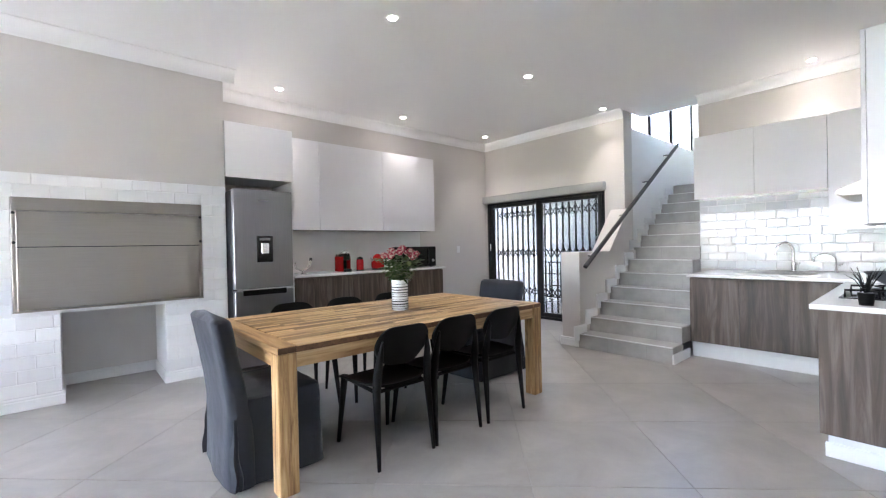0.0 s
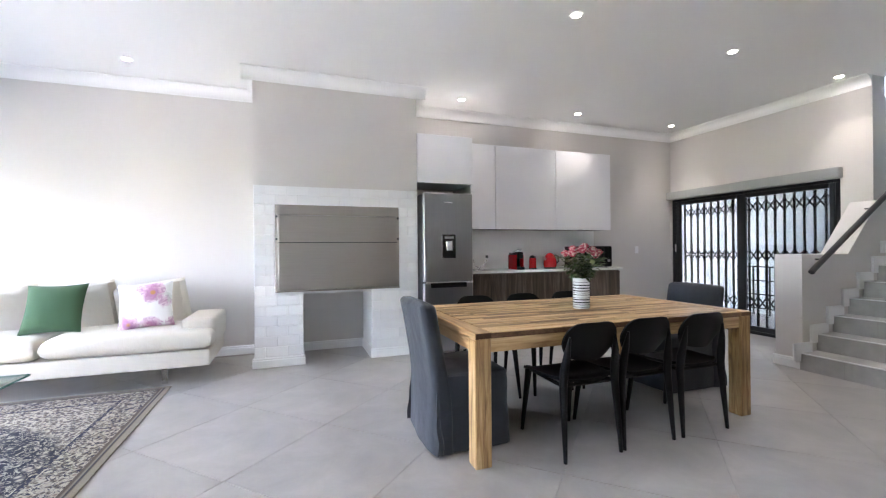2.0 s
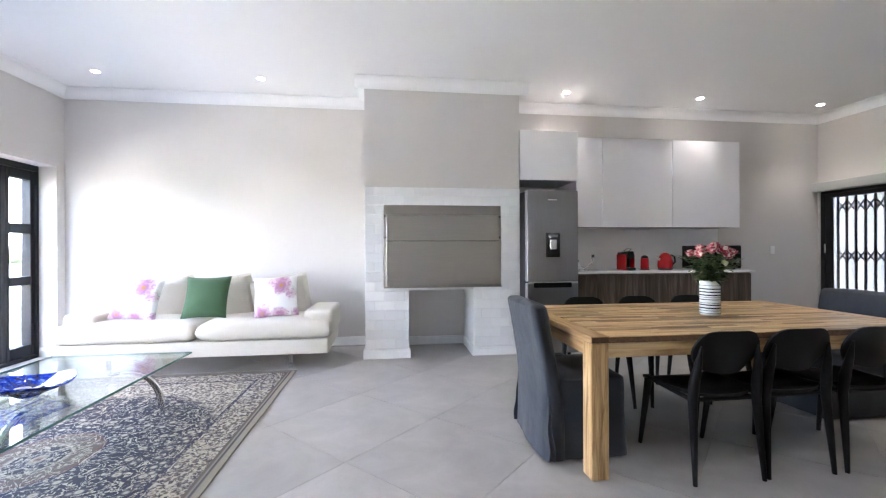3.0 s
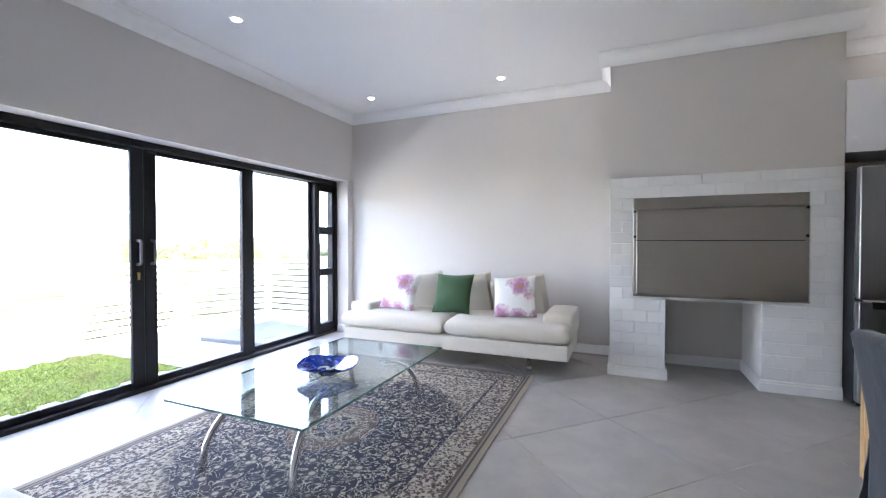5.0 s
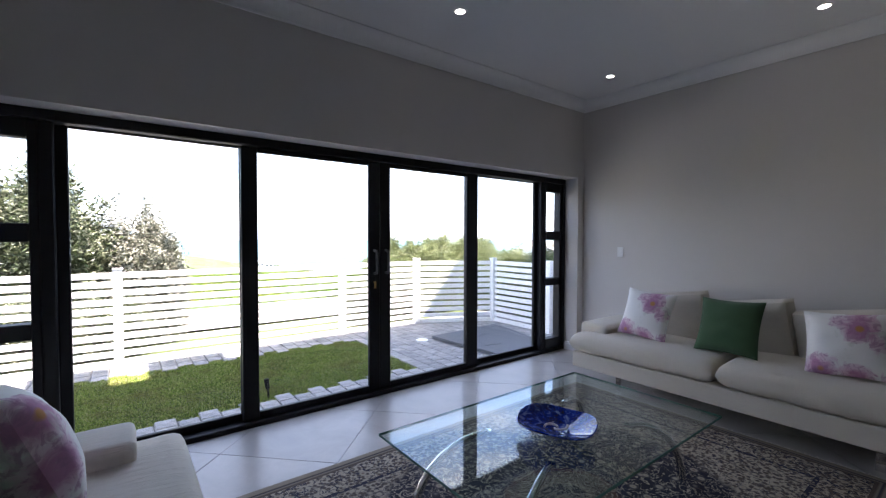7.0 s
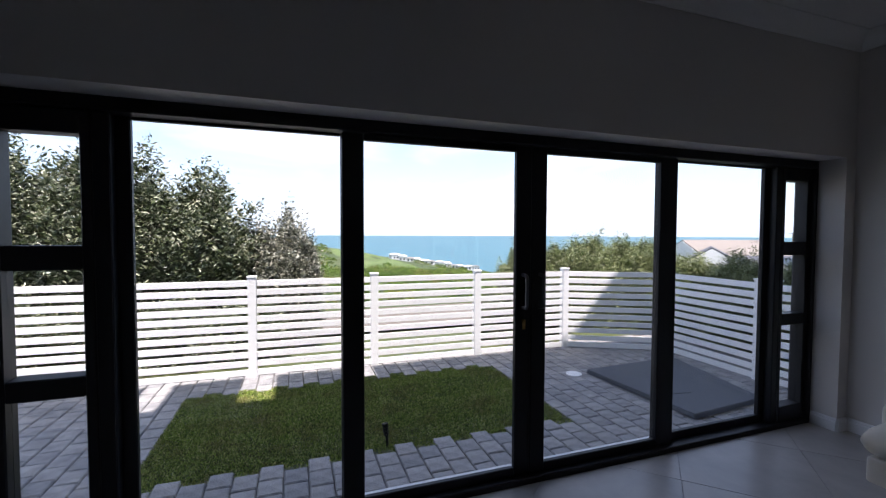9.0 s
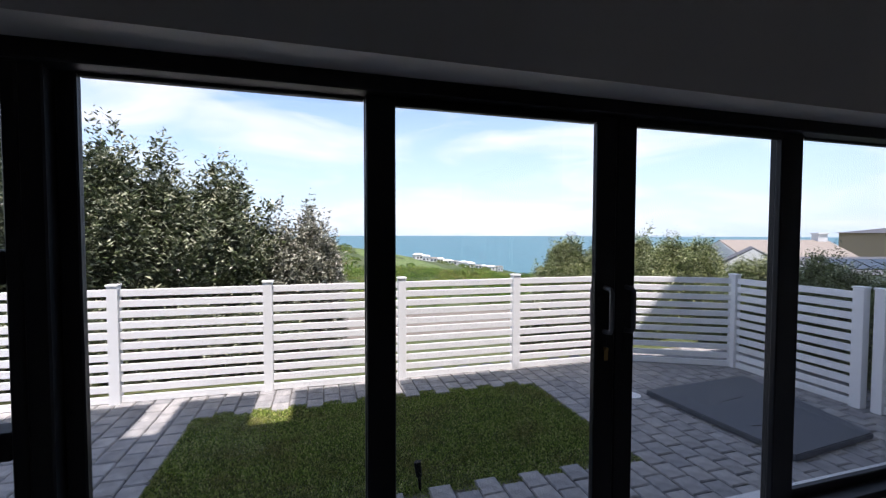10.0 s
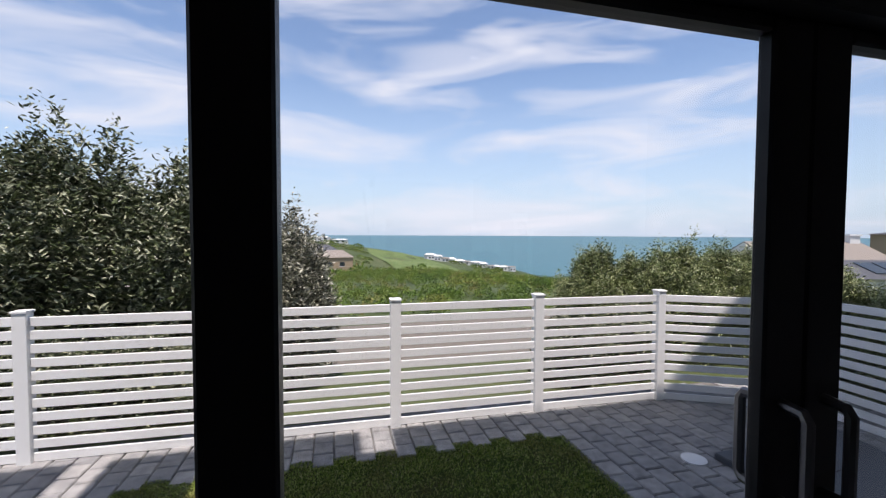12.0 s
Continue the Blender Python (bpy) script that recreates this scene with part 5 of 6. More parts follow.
def vase(at):
    th = thing("flower_vase", "white vase with black stripes holding roses", "vase", at)
    smooth_part("body", lathe(bmesh.new(), [(0.062, 0), (0.065, 0.005), (0.065, 0.232), (0.062, 0.237), (0.058, 0.232), (0.057, 0.02), (0.02, 0.018)], 40), M["glaze"], th)
    rnd = random.Random(3)
    z = 0.012
    while z < 0.21:
        h = rnd.choice((0.003, 0.005, 0.008))
        bm = bmesh.new()
        lathe(bm, [(0.0645, z), (0.0662, z), (0.0662, z + h), (0.0645, z + h)], 40)
        part("stripe", bm, M["frame"], th, "dark painted stripe")
        z += h + rnd.uniform(0.008, 0.02)
    fl = thing("rose_bouquet", "bunch of pink and white roses with leaves", "flowers", (at[0], at[1], at[2] + 0.02))
    for k in range(12):
        a, s = 2.4 * k, 0.02 + 0.125 * math.sqrt((k + 0.5) / 12)
        hx, hy, hz = s * math.cos(a), s * math.sin(a), 0.46 - 0.45 * s + rnd.uniform(-0.02, 0.02)
        smooth_part("stem", tube(bmesh.new(), [(hx * 0.15, hy * 0.15, 0.0), (hx * 0.3, hy * 0.3, 0.22), (hx, hy, hz)], 0.003, 5), M["rose_leaf"], fl)
        bm = bmesh.new()
        for ring, (cnt, rr, zz, op) in enumerate(((3, 0.010, 0.052, 0.2), (5, 0.019, 0.047, 0.45), (6, 0.027, 0.036, 0.8))):
            for q in range(cnt):
                b = 2 * math.pi * q / cnt + ring
                vs = {}
                for i in range(4):
                    for j in range(4):
                        u, v = i / 1.5 - 1, j / 3
                        ang = b + u * (1.15 - 0.1 * ring)
                        r2 = rr * (0.45 + 0.65 * math.sin(v * 1.7)) + op * 0.008 * v * v
                        vs[i, j] = bm.verts.new((hx + r2 * math.cos(ang), hy + r2 * math.sin(ang), hz - 0.012 + zz * v * (1 - 0.12 * u * u)))
                for i in range(3):
                    for j in range(3):
                        bm.faces.new((vs[i, j], vs[i + 1, j], vs[i + 1, j + 1], vs[i, j + 1]))
        smooth_part("rose", bm, M["rose"], fl, "pink-edged white rose")
    bm = bmesh.new()
    for k in range(420):
        a, q = rnd.uniform(0, 6.28), rnd.random()
        s = (0.05 + 0.14 * q) * math.sqrt(rnd.random())
        c = Vector((s * math.cos(a), s * math.sin(a), 0.22 + 0.19 * q - 0.25 * s * rnd.random()))
        d = Vector((math.cos(a + rnd.uniform(-1, 1)), math.sin(a + rnd.uniform(-1, 1)), rnd.uniform(-0.6, 0.5))).normalized()
        sd = d.cross(Vector((0, 0, 1))).normalized()
        L = rnd.uniform(0.035, 0.07)
        up = Vector((0, 0, 0.006))
        v = [bm.verts.new(p) for p in (c, c + d * L * 0.45 + sd * L * 0.3 + up, c + d * L, c + d * L * 0.45 - sd * L * 0.3 + up, c + d * L * 0.5)]
        bm.faces.new((v[0], v[4], v[1]))
        bm.faces.new((v[4], v[2], v[1]))
        bm.faces.new((v[0], v[3], v[4]))
        bm.faces.new((v[4], v[3], v[2]))
    ob = part("foliage", bm, M["rose_leaf"], fl)


n = Nodes("rose_petal", 0.6)
pk = n.ramp(n.noise(45, 2), [(0.40, (0.42, 0.02, 0.07, 1)), (0.50, (0.60, 0.14, 0.18, 1)), (0.60, (0.76, 0.62, 0.56, 1))])
n.color(pk)
M["rose"] = n.mat
vase((-3.10, 1.02, 0.763))

# ---- living room ----
def sofa(label, at, rz, length, cushions, mat, pillows):
    """Low sofa facing +x, running along y; origin on the floor at its middle."""
    th = thing("sofa", label, "sofa", at, rz)
    h = length / 2
    part("base", box(bmesh.new(), -0.47, 0.43, -h + 0.03, h - 0.03, 0.175, 0.325, 0.02, 3), mat, th)
    w = (length) / cushions
    for k in range(cushions):
        bm = bmesh.new()
        a, b = -h + w * k + 0.004, -h + w * (k + 1) - 0.004
        nx, ny = 18, 22
        g = {}
        for s in (0, 1):
            for i in range(nx + 1):
                for j in range(ny + 1):
                    u, v = 2 * i / nx - 1, 2 * j / ny - 1
                    u, v = math.copysign(1 - (1 - abs(u)) ** 2.1, u), math.copysign(1 - (1 - abs(v)) ** 2.3, v)
                    rx, ry = 0.47, (b - a) / 2
                    eu, ev = 1 - abs(u) ** 18, 1 - abs(v) ** 26
                    full = max(0.0, eu * ev) ** 0.45
                    wr = 0.010 * noise.noise(Vector((u * 2.5, v * 3, k + s * 5 + at[0])))
                    x = -0.01 + u * rx * (1 - 0.012 * v * v)
                    y = (a + b) / 2 + v * ry * (1 - 0.012 * u * u)
                    z = 0.415 + (1 if s else -1) * (0.088 * full) + wr * full + (0.012 * (1 - u * u) * (1 - v * v) if s else 0)
                    if s and (abs(u) == 1 or abs(v) == 1):
                        g[s, i, j] = g[0, i, j]
                    else:
                        g[s, i, j] = bm.verts.new((x, y, z))
            for i in range(nx):
                for j in range(ny):
                    bm.faces.new((g[s, i, j], g[s, i + 1, j], g[s, i + 1, j + 1], g[s, i, j + 1]))
        smooth_part("seat_cushion", bm, mat, th)
    for s in (-1, 1):
        y0, y1 = sorted((s * (h - 0.005), s * (h - 0.30)))
        smooth_part("armrest", box(bmesh.new(), -0.46, 0.26, y0, y1, 0.33, 0.592, 0.045, 4), mat, th)
    bw = (length - 0.72) / 3
    for k in range(3):
        m = pose(-0.34, -h + 0.36 + bw * (k + 0.5), 0.672, 0, -9, 90)
        bm = bmesh.new()
        pillow(bm, bw + 0.03, 0.48, 0.24, 18, m, 0.0, 9)
        smooth_part("back_cushion", bm, mat, th)
    for x, y in ((0.26, h - 0.43), (0.26, -h + 0.43), (-0.36, h - 0.43), (-0.36, -h + 0.43)):
        part("leg", box(bmesh.new(), x - 0.008, x + 0.008, y - 0.025, y + 0.025, 0, 0.176, 0.002, 1), M["chrome"], th, "flat chrome leg")
    return th


def cushion(label, mat, at, rz, lean, size=0.46, roll=0.0, plump=0.17):
    th = thing("throw_pillow", label, "cushion", at, 0, group="throw pillows on the sofas")
    th.matrix_basis = pose(*at, 0, 0, rz) @ pose(0, 0, 0, lean, 0, 0) @ pose(0, 0, 0, 0, roll, 0)
    bm = bmesh.new()
    pillow(bm, size, size, plump, 18, None, 0.075)
    smooth_part("cover", bm, mat, th)
    return th


SOF = "low cream upholstered sofa with chrome legs"
sofa(SOF, (-5.20, -3.12, 0), 0, 2.60, 2, M["cream"], ())
FL = "white cushion printed with pink orchids"
cushion(FL, M["floral"], (-5.15, -3.84, 0.725), 90, -22, 0.465, 4)
cushion("dark green plain cushion on the sofa", M["green"], (-5.15, -3.16, 0.725), 87, -22, 0.465, -1)
cushion(FL, M["floral"], (-5.15, -2.45, 0.72), 92, -22, 0.46, -5)
sofa("cream sofa facing the glass coffee table", (-0.99, -3.37, 0), 180, 1.88, 2, M["cream_rib"], ())
cushion("floral printed cushion on the facing sofa", M["floral"], (-0.94, -3.80, 0.735), -72, -20, 0.48, 96, 0.25)
cushion("pale green cushion on the facing sofa", M["pale_green"], (-0.90, -3.27, 0.715), -88, -22, 0.46, -3)

# rug
RX, RY = 1.69, 1.10
rg = thing("rug", "navy and cream patterned rug with a medallion", "rug", (-3.12, -3.265, 0.0))
rb = bmesh.new()
nx, ny = 40, 26
gv = {}
for i in range(nx + 1):
    for j in range(ny + 1):
        x, y = (2 * i / nx - 1) * RX, (2 * j / ny - 1) * RY
        ed = 0.006 * noise.noise(Vector((x * 2, y * 2, 9)))
        gv[i, j] = rb.verts.new((x + ed * 0.6, y + ed, 0.009 + 0.0015 * noise.noise(Vector((x * 3, y * 3, 0)))))
for i in range(nx):
    for j in range(ny):
        rb.faces.new((gv[i, j], gv[i + 1, j], gv[i + 1, j + 1], gv[i, j + 1]))
ext = bmesh.ops.extrude_face_region(rb, geom=rb.faces[:])
for v in ext["geom"]:
    if isinstance(v, bmesh.types.BMVert):
        v.co.z = 0.0005
part("rug_body", rb, rug_material(RX, RY), rg)
fb = bmesh.new()
rnd = random.Random(12)
for s in (-1, 1):
    for k in range(260):
        y = -RY + 2 * RY * (k + rnd.random()) / 260
        L = rnd.uniform(0.03, 0.055)
        dy = rnd.uniform(-0.015, 0.015)
        a, b, w = Vector((s * RX, y, 0.006)), Vector((s * (RX + L), y + dy, 0.002)), 0.0022
        q = [fb.verts.new(p) for p in (a + Vector((0, -w, 0)), a + Vector((0, w, 0)), b + Vector((0, w, 0)), b + Vector((0, -w, 0)))]
        fb.faces.new(q)
tagged(part("fringe", fb, M["cream"], rg, "short cream fringe"), kind="stuff")


def coffee_table():
    th = thing("coffee_table", "rectangular glass coffee table on curved chrome legs", "table", (-3.115, -3.29, 0.0))
    hx, hy, zt = 0.845, 0.50, 0.42
    gt = part("tabletop", box(bmesh.new(), -hx, hx, -hy, hy, zt - 0.012, zt), M["table_glass"], th, "clear glass top")
    for b in ((-hx - 0.001, hx + 0.001, -hy - 0.0015, -hy + 0.0005), (-hx - 0.001, hx + 0.001, hy - 0.0005, hy + 0.0015)):
        slab_part("glass_edge", (b[0], b[1], b[2], b[3], zt - 0.0125, zt + 0.0002), M["glass_edge"], th, 0.0, "green glass edge")
    for b in ((-hx - 0.0015, -hx + 0.0005), (hx - 0.0005, hx + 0.0015)):
        slab_part("glass_edge", (b[0], b[1], -hy + 0.001, hy - 0.001, zt - 0.0125, zt + 0.0002), M["glass_edge"], th, 0.0, "green glass edge")
    for sx in (-1, 1):
        for sy in (-1, 1):
            pts = []
            for k in range(10):
                a = k / 9 * math.pi / 2
                pts.append((sx * (0.74 - 0.40 * (1 - math.cos(a)) * 1.0), sy * (0.33 - 0.12 * (1 - math.cos(a))), 0.012 + 0.385 * math.sin(a)))
            smooth_part("leg", tube(bmesh.new(), pts, [0.024 - 0.009 * k / 9 for k in range(10)], 12), M["chrome"], th, "curved chrome leg")
            smooth_part("pad", lathe(bmesh.new(), [(0.022, 0), (0.022, 0.009), (0.01, 0.0105)], 16, (pts[-1][0], pts[-1][1], zt - 0.0228)), M["chrome"], th)
    return th


coffee_table()
bo = thing("glass_bowl", "swirled blue glass bowl on the coffee table", "bowl", (-3.0, -3.22, 0.421))
bm = bmesh.new()
prof = [(0.05, 0.0), (0.055, 0.006), (0.10, 0.028), (0.16, 0.052), (0.20, 0.072), (0.205, 0.078), (0.20, 0.081), (0.155, 0.062), (0.09, 0.037), (0.03, 0.026)]
lathe(bm, prof, 48)
for v in bm.verts:
    a = math.atan2(v.co.y, v.co.x)
    v.co.z += 0.012 * (v.co.xy.length / 0.2) ** 2 * math.sin(3 * a + 0.6)
smooth_part("bowl", bm, M["blue"], bo)
sb = bmesh.new()
for tw in (0, math.pi):
    pts = []
    for k in range(12):
        a = tw + k / 11 * 2.6
        r = 0.012 + 0.05 * k / 11
        pts.append((r * math.cos(a), r * math.sin(a), 0.036 + 0.18 * r))
    tube(sb, pts, 0.006, 6)
smooth_part("swirl", sb, M["trim"], bo, "white swirl in the glass")

# ---- outdoors ----
GZ = -0.235


def lerp(a, b, t):
    return a + (b - a) * max(0.0, min(1.0, t))


def land(x, y):
    """Height of the land: flat plot, scrub slope, valley, headland, then under the sea."""
    d = -y - 9.6
    base = GZ - 0.06
    if d <= 0:
        return base
    z = base - 0.073 * min(d, 60) - 0.09 * max(0.0, -x - 14) * min(1.0, d / 20)
    ridge = -4.0 + (0.155 * x - min(2.2, -0.033 * x) if x < 0 else 0.015 * x)
    if d > 60:
        z = lerp(z, min(-19.5, ridge - 3), (d - 60) / 110)
    if d > 170:
        z = lerp(min(-19.5, ridge - 3), ridge, (d - 170) / 130)
    if d > 320:
        z = lerp(ridge, -50, (d - 320) / 110)
    k = min(1.0, d / 10)
    return z + k * (0.35 * noise.noise(Vector((x * 0.07, y * 0.07, 0))) + min(1.3, d * 0.006) * noise.noise(Vector((x * 0.025, y * 0.025, 4))))


ys = [40, 20, 10, 5, 0, -5, -9.6] + [-9.6 - 0.5 * (1.12 ** k - 1) - 0.6 * k for k in range(1, 61)]
verts, faces = [], []
NA = 110
for y in ys:
    fan = 70 + max(0.0, -y) * 1.5
    for j in range(NA + 1):
        x = -12 + (j / NA * 2 - 1) * fan
        verts.append((x, y, land(x, y)))
for i in range(len(ys) - 1):
    for j in range(NA):
        a = i * (NA + 1) + j
        faces.append((a, a + NA + 1, a + NA + 2, a + 1))
me = bpy.data.meshes.new("ground")
me.from_pydata(verts, [], faces)
me.materials.append(M["hill"])
me.shade_smooth()
tagged(new("ground", me), "scrub-covered slope running down to the sea", "ground", kind="structure")

bm = lathe(bmesh.new(), [(4900, -28.7), (4900, -28.5)], 128)
structure("water", bm, M["sea"], "blue-green sea reaching the horizon", "sea")

# mown fairway on the headland
verts, faces = [], []
N = 26
for i in range(N + 1):
    for j in range(N + 1):
        u, v = i / N, j / N
        v2 = v + 0.06 * math.sin(u * 7)
        a = Vector((-24, -305)).lerp(Vector((-66, -300)), u)
        b = Vector((-30, -214)).lerp(Vector((-78, -190)), u)
        p = a.lerp(b, v2)
        verts.append((p.x + 2 * math.sin(v * 5), p.y, land(p.x, p.y) + 0.35))
for i in range(N):
    for j in range(N):
        a = i * (N + 1) + j
        faces.append((a, a + 1, a + N + 2, a + N + 1))
me = bpy.data.meshes.new("fairway")
me.from_pydata(verts, [], faces)
me.materials.append(M["fairway"])
me.shade_smooth()
tagged(new("fairway", me), "striped green golf fairway on the headland", "fairway", kind="structure")

# pale road beyond the fence
M["road"] = plain("pale_road", (0.15, 0.13, 0.105, 1), 0.9, scale=6, var=0.15, bump=0.2)
bm = bmesh.new()
prev = None
for k in range(30):
    x = 8 - 22 * k / 29
    row = [bm.verts.new((x, y, land(x, y) + 0.05)) for y in (-11.3, -15.4)]
    if prev:
        bm.faces.new((prev[0], prev[1], row[1], row[0]))
    prev = row
structure("road", bm, M["road"], "pale road passing below the fence", "road")


# ---- leaves ----
def leaf_mesh(name, base, direc, size, width, material, rng):
    """Many folded leaves from numpy arrays of base points and directions."""
    n = len(base)
    d = direc / np.linalg.norm(direc, axis=1, keepdims=True)
    ref = rng.normal(size=(n, 3))
    s = np.cross(d, ref)
    s /= np.linalg.norm(s, axis=1, keepdims=True) + 1e-9
    up = np.cross(s, d)
    L, W = size[:, None], (size * width)[:, None]
    v = np.stack([base, base + d * L * 0.5 + s * W * 0.5 + up * W * 0.2, base + d * L - up * L * 0.08, base + d * L * 0.5 - s * W * 0.5 + up * W * 0.2], axis=1).reshape(-1, 3)
    idx = np.arange(n) * 4
    f = np.concatenate([np.stack([idx, idx + 1, idx + 2], 1), np.stack([idx, idx + 2, idx + 3], 1)])
    me = bpy.data.meshes.new(name)
    me.from_pydata(v.tolist(), [], f.tolist())
    me.materials.append(material)
    return me


def tree(name, label, at, rx, ry, top, shoots, seed, material, leaf=0.06, low=0.0, width=0.36, cat="tree", per=34, spires=0.08):
    """A shrub-like tree: stem with limbs, and upright leafy shoots that end in spires."""
    rng = np.random.default_rng(seed)
    th = thing(name, label, cat, at)
    h = top - at[2]
    bm = bmesh.new()
    rnd = random.Random(seed)
    for k in range(4):
        a = 2 * math.pi * k / 4 + rnd.random()
        ex, ey = 0.6 * rx * math.cos(a), 0.6 * ry * math.sin(a)
        tube(bm, [(0.1 * math.cos(a), 0.1 * math.sin(a), 0), (0.35 * ex, 0.35 * ey, h * 0.25), (0.75 * ex, 0.75 * ey, h * 0.42), (ex, ey, h * 0.6)], [0.04, 0.03, 0.018, 0.006], 7)
    smooth_part("trunk", bm, M["bark"], th)
    # shoot feet fill the crown; taller in the middle
    u = rng.uniform(-1, 1, (shoots * 3, 3))
    u = u[(u[:, 0] ** 2 + u[:, 1] ** 2) < 1][:shoots]
    n = len(u)
    rad = np.sqrt(u[:, 0] ** 2 + u[:, 1] ** 2)
    wob = np.array([noise.noise(Vector((p[0] * 2.6 + seed, p[1] * 2.6, 0))) for p in u])
    crown = h * (0.93 - 0.36 * rad ** 2.2 + 0.20 * wob)
    spire = rng.random(n) < spires
    lvl = (u[:, 2] + 1) / 2
    z1 = np.where(lvl > 0.55, crown * rng.uniform(0.78, 1.0, n), crown * (low + (1 - low) * lvl / 0.6))
    ln = rng.uniform(0.25, 0.6, n) * min(1.0, h / 2.2)
    z1 = np.where(spire & (lvl > 0.55), crown + rng.uniform(0.0, 0.14, n) * h, z1)
    tipd = np.stack([u[:, 0] * 0.45 + rng.normal(0, 0.18, n), u[:, 1] * 0.45 + rng.normal(0, 0.18, n), np.full(n, 1.0)], 1)
    tipd /= np.linalg.norm(tipd, axis=1, keepdims=True)
    tip = np.stack([u[:, 0] * rx, u[:, 1] * ry, z1], 1)
    t = rng.uniform(0, 1, (n, per))
    base = tip[:, None, :] - tipd[:, None, :] * (ln[:, None] * t)[:, :, None]
    base += rng.normal(0, 0.02 + 0.25 * leaf, base.shape)
    ang = rng.uniform(0, 2 * math.pi, (n, per))
    out = np.stack([np.cos(ang), np.sin(ang), rng.uniform(0.0, 1.1, (n, per))], 2)
    keep = base[:, :, 2] > 0.02
    size = rng.uniform(0.65, 1.15, (n, per)) * leaf * (0.7 + 0.5 * t)
    b, o, s = base[keep], out[keep], size[keep]
    ob = new("crown", leaf_mesh("crown", b, o, s, width, material, rng))
    ob.parent = th
    return th


LG = GZ - 0.06
tree("tree", "tall grey-green shrub tree behind the fence", (2.7, -10.9, LG), 1.2, 0.8, 3.35, 1700, 1, M["leaf"], 0.104)
tree("tree", "tall grey-green shrub tree with spiky top", (0.95, -10.7, LG), 1.1, 0.75, 3.02, 1700, 2, M["leaf"], 0.104)
tree("tree", "grey-green shrub tree beside taller ones", (-0.3, -10.6, LG), 0.85, 0.7, 2.60, 1250, 3, M["leaf"], 0.104)
tree("tree", "small silvery shrub at the hedge's end", (-1.45, -10.7, LG), 0.72, 0.6, 2.0, 1300, 4, M["leaf_silver"], 0.085)
tree("tree", "tall grey-green shrub tree behind the fence", (4.4, -10.9, LG), 1.1, 0.8, 3.5, 1200, 5, M["leaf"], 0.104)
tree("bush", "rounded dense green bush behind the fence", (-6.15, -10.5, LG), 0.62, 0.6, 1.55, 2600, 6, M["leaf2"], 0.062, cat="bush", per=44, spires=0.015)
tree("bush", "rounded dense green bush behind the fence", (-7.3, -10.3, LG), 0.95, 0.8, 1.6, 3600, 7, M["leaf2"], 0.062, cat="bush", per=44, spires=0.015)
tree("bush", "rounded dense green bush behind the fence", (-8.5, -10.1, LG), 0.85, 0.75, 1.6, 3200, 8, M["leaf2"], 0.062, cat="bush", per=44, spires=0.015)
for k, (x, y) in enumerate(((-8.5, -8.7), (-8.45, -7.7), (-8.4, -6.7), (-8.4, -5.7), (-9.6, -8.2), (-10.8, -9.0))):
    tree("hedge_bush", "clipped green hedge outside the side fence", (x, y, LG), 0.62, 0.66, 1.36 if k < 4 else 1.1, 1600, 20 + k, M["leaf2"], 0.055, cat="hedge", per=44, spires=0.01)

for k, (x, top) in enumerate(((5.6, 0.9), (4.6, 0.75), (3.6, 0.85), (2.6, 0.7), (1.7, 0.8), (0.8, 0.7), (-0.1, 0.75), (-1.0, 0.65), (-5.2, 0.7), (-6.0, 0.8))):
    tree("low_shrub", "low dark shrub close behind the fence", (x, -9.62, LG), 0.58, 0.38, top, 420, 40 + k, M["leaf"], 0.065, cat="shrub")

# scrub on the slope and headland
rng = np.random.default_rng(77)


def scrub(name, label, spots, leaf, per):
    b, o, s = [], [], []
    for x, y, r, h in spots:
        n = per
        p = rng.normal(size=(n, 3))
        p /= np.linalg.norm(p, axis=1, keepdims=True)
        p[:, 2] = np.abs(p[:, 2])
        q = p * np.array([r, r, h]) * rng.uniform(0.75, 1.05, (n, 1))
        b.append(q + np.array([x, y, land(x, y)]))
        o.append(p + rng.normal(0, 0.6, (n, 3)))
        s.append(rng.uniform(0.6, 1.2, n) * leaf * (0.6 + 0.5 * r))
    me = leaf_mesh(name, np.concatenate(b), np.concatenate(o), np.concatenate(s), 0.6, M["leaf3"], rng)
    return tagged(new(name, me), label, "scrub", kind="stuff")


near = []
for k in range(900):
    d = 4.4 + 62 * rng.random() ** 1.1
    x = -4 + rng.uniform(-1, 1) * (10 + d * 1.0)
    y = -9.6 - d
    if -16.0 < y < -11.0:
        continue
    near.append((x, y, rng.uniform(0.5, 1.3) * (0.6 + d * 0.018), rng.uniform(0.35, 0.75) * (0.6 + d * 0.024)))
scrub("scrub_slope", "dense low green coastal scrub on the slope", near, 0.095, 320)
far = []
for k in range(650):
    y = -rng.uniform(75, 330)
    x = rng.uniform(-0.42, 0.25) * -y * 1.0 - 5
    if land(x, y) < -28:
        continue
    if y < -195 and -82 < x < -22:
        continue
    far.append((x, y, rng.uniform(1.5, 4.0), rng.uniform(0.8, 2.2)))
scrub("scrub_headland", "green scrub covering the headland", far, 0.34, 110)


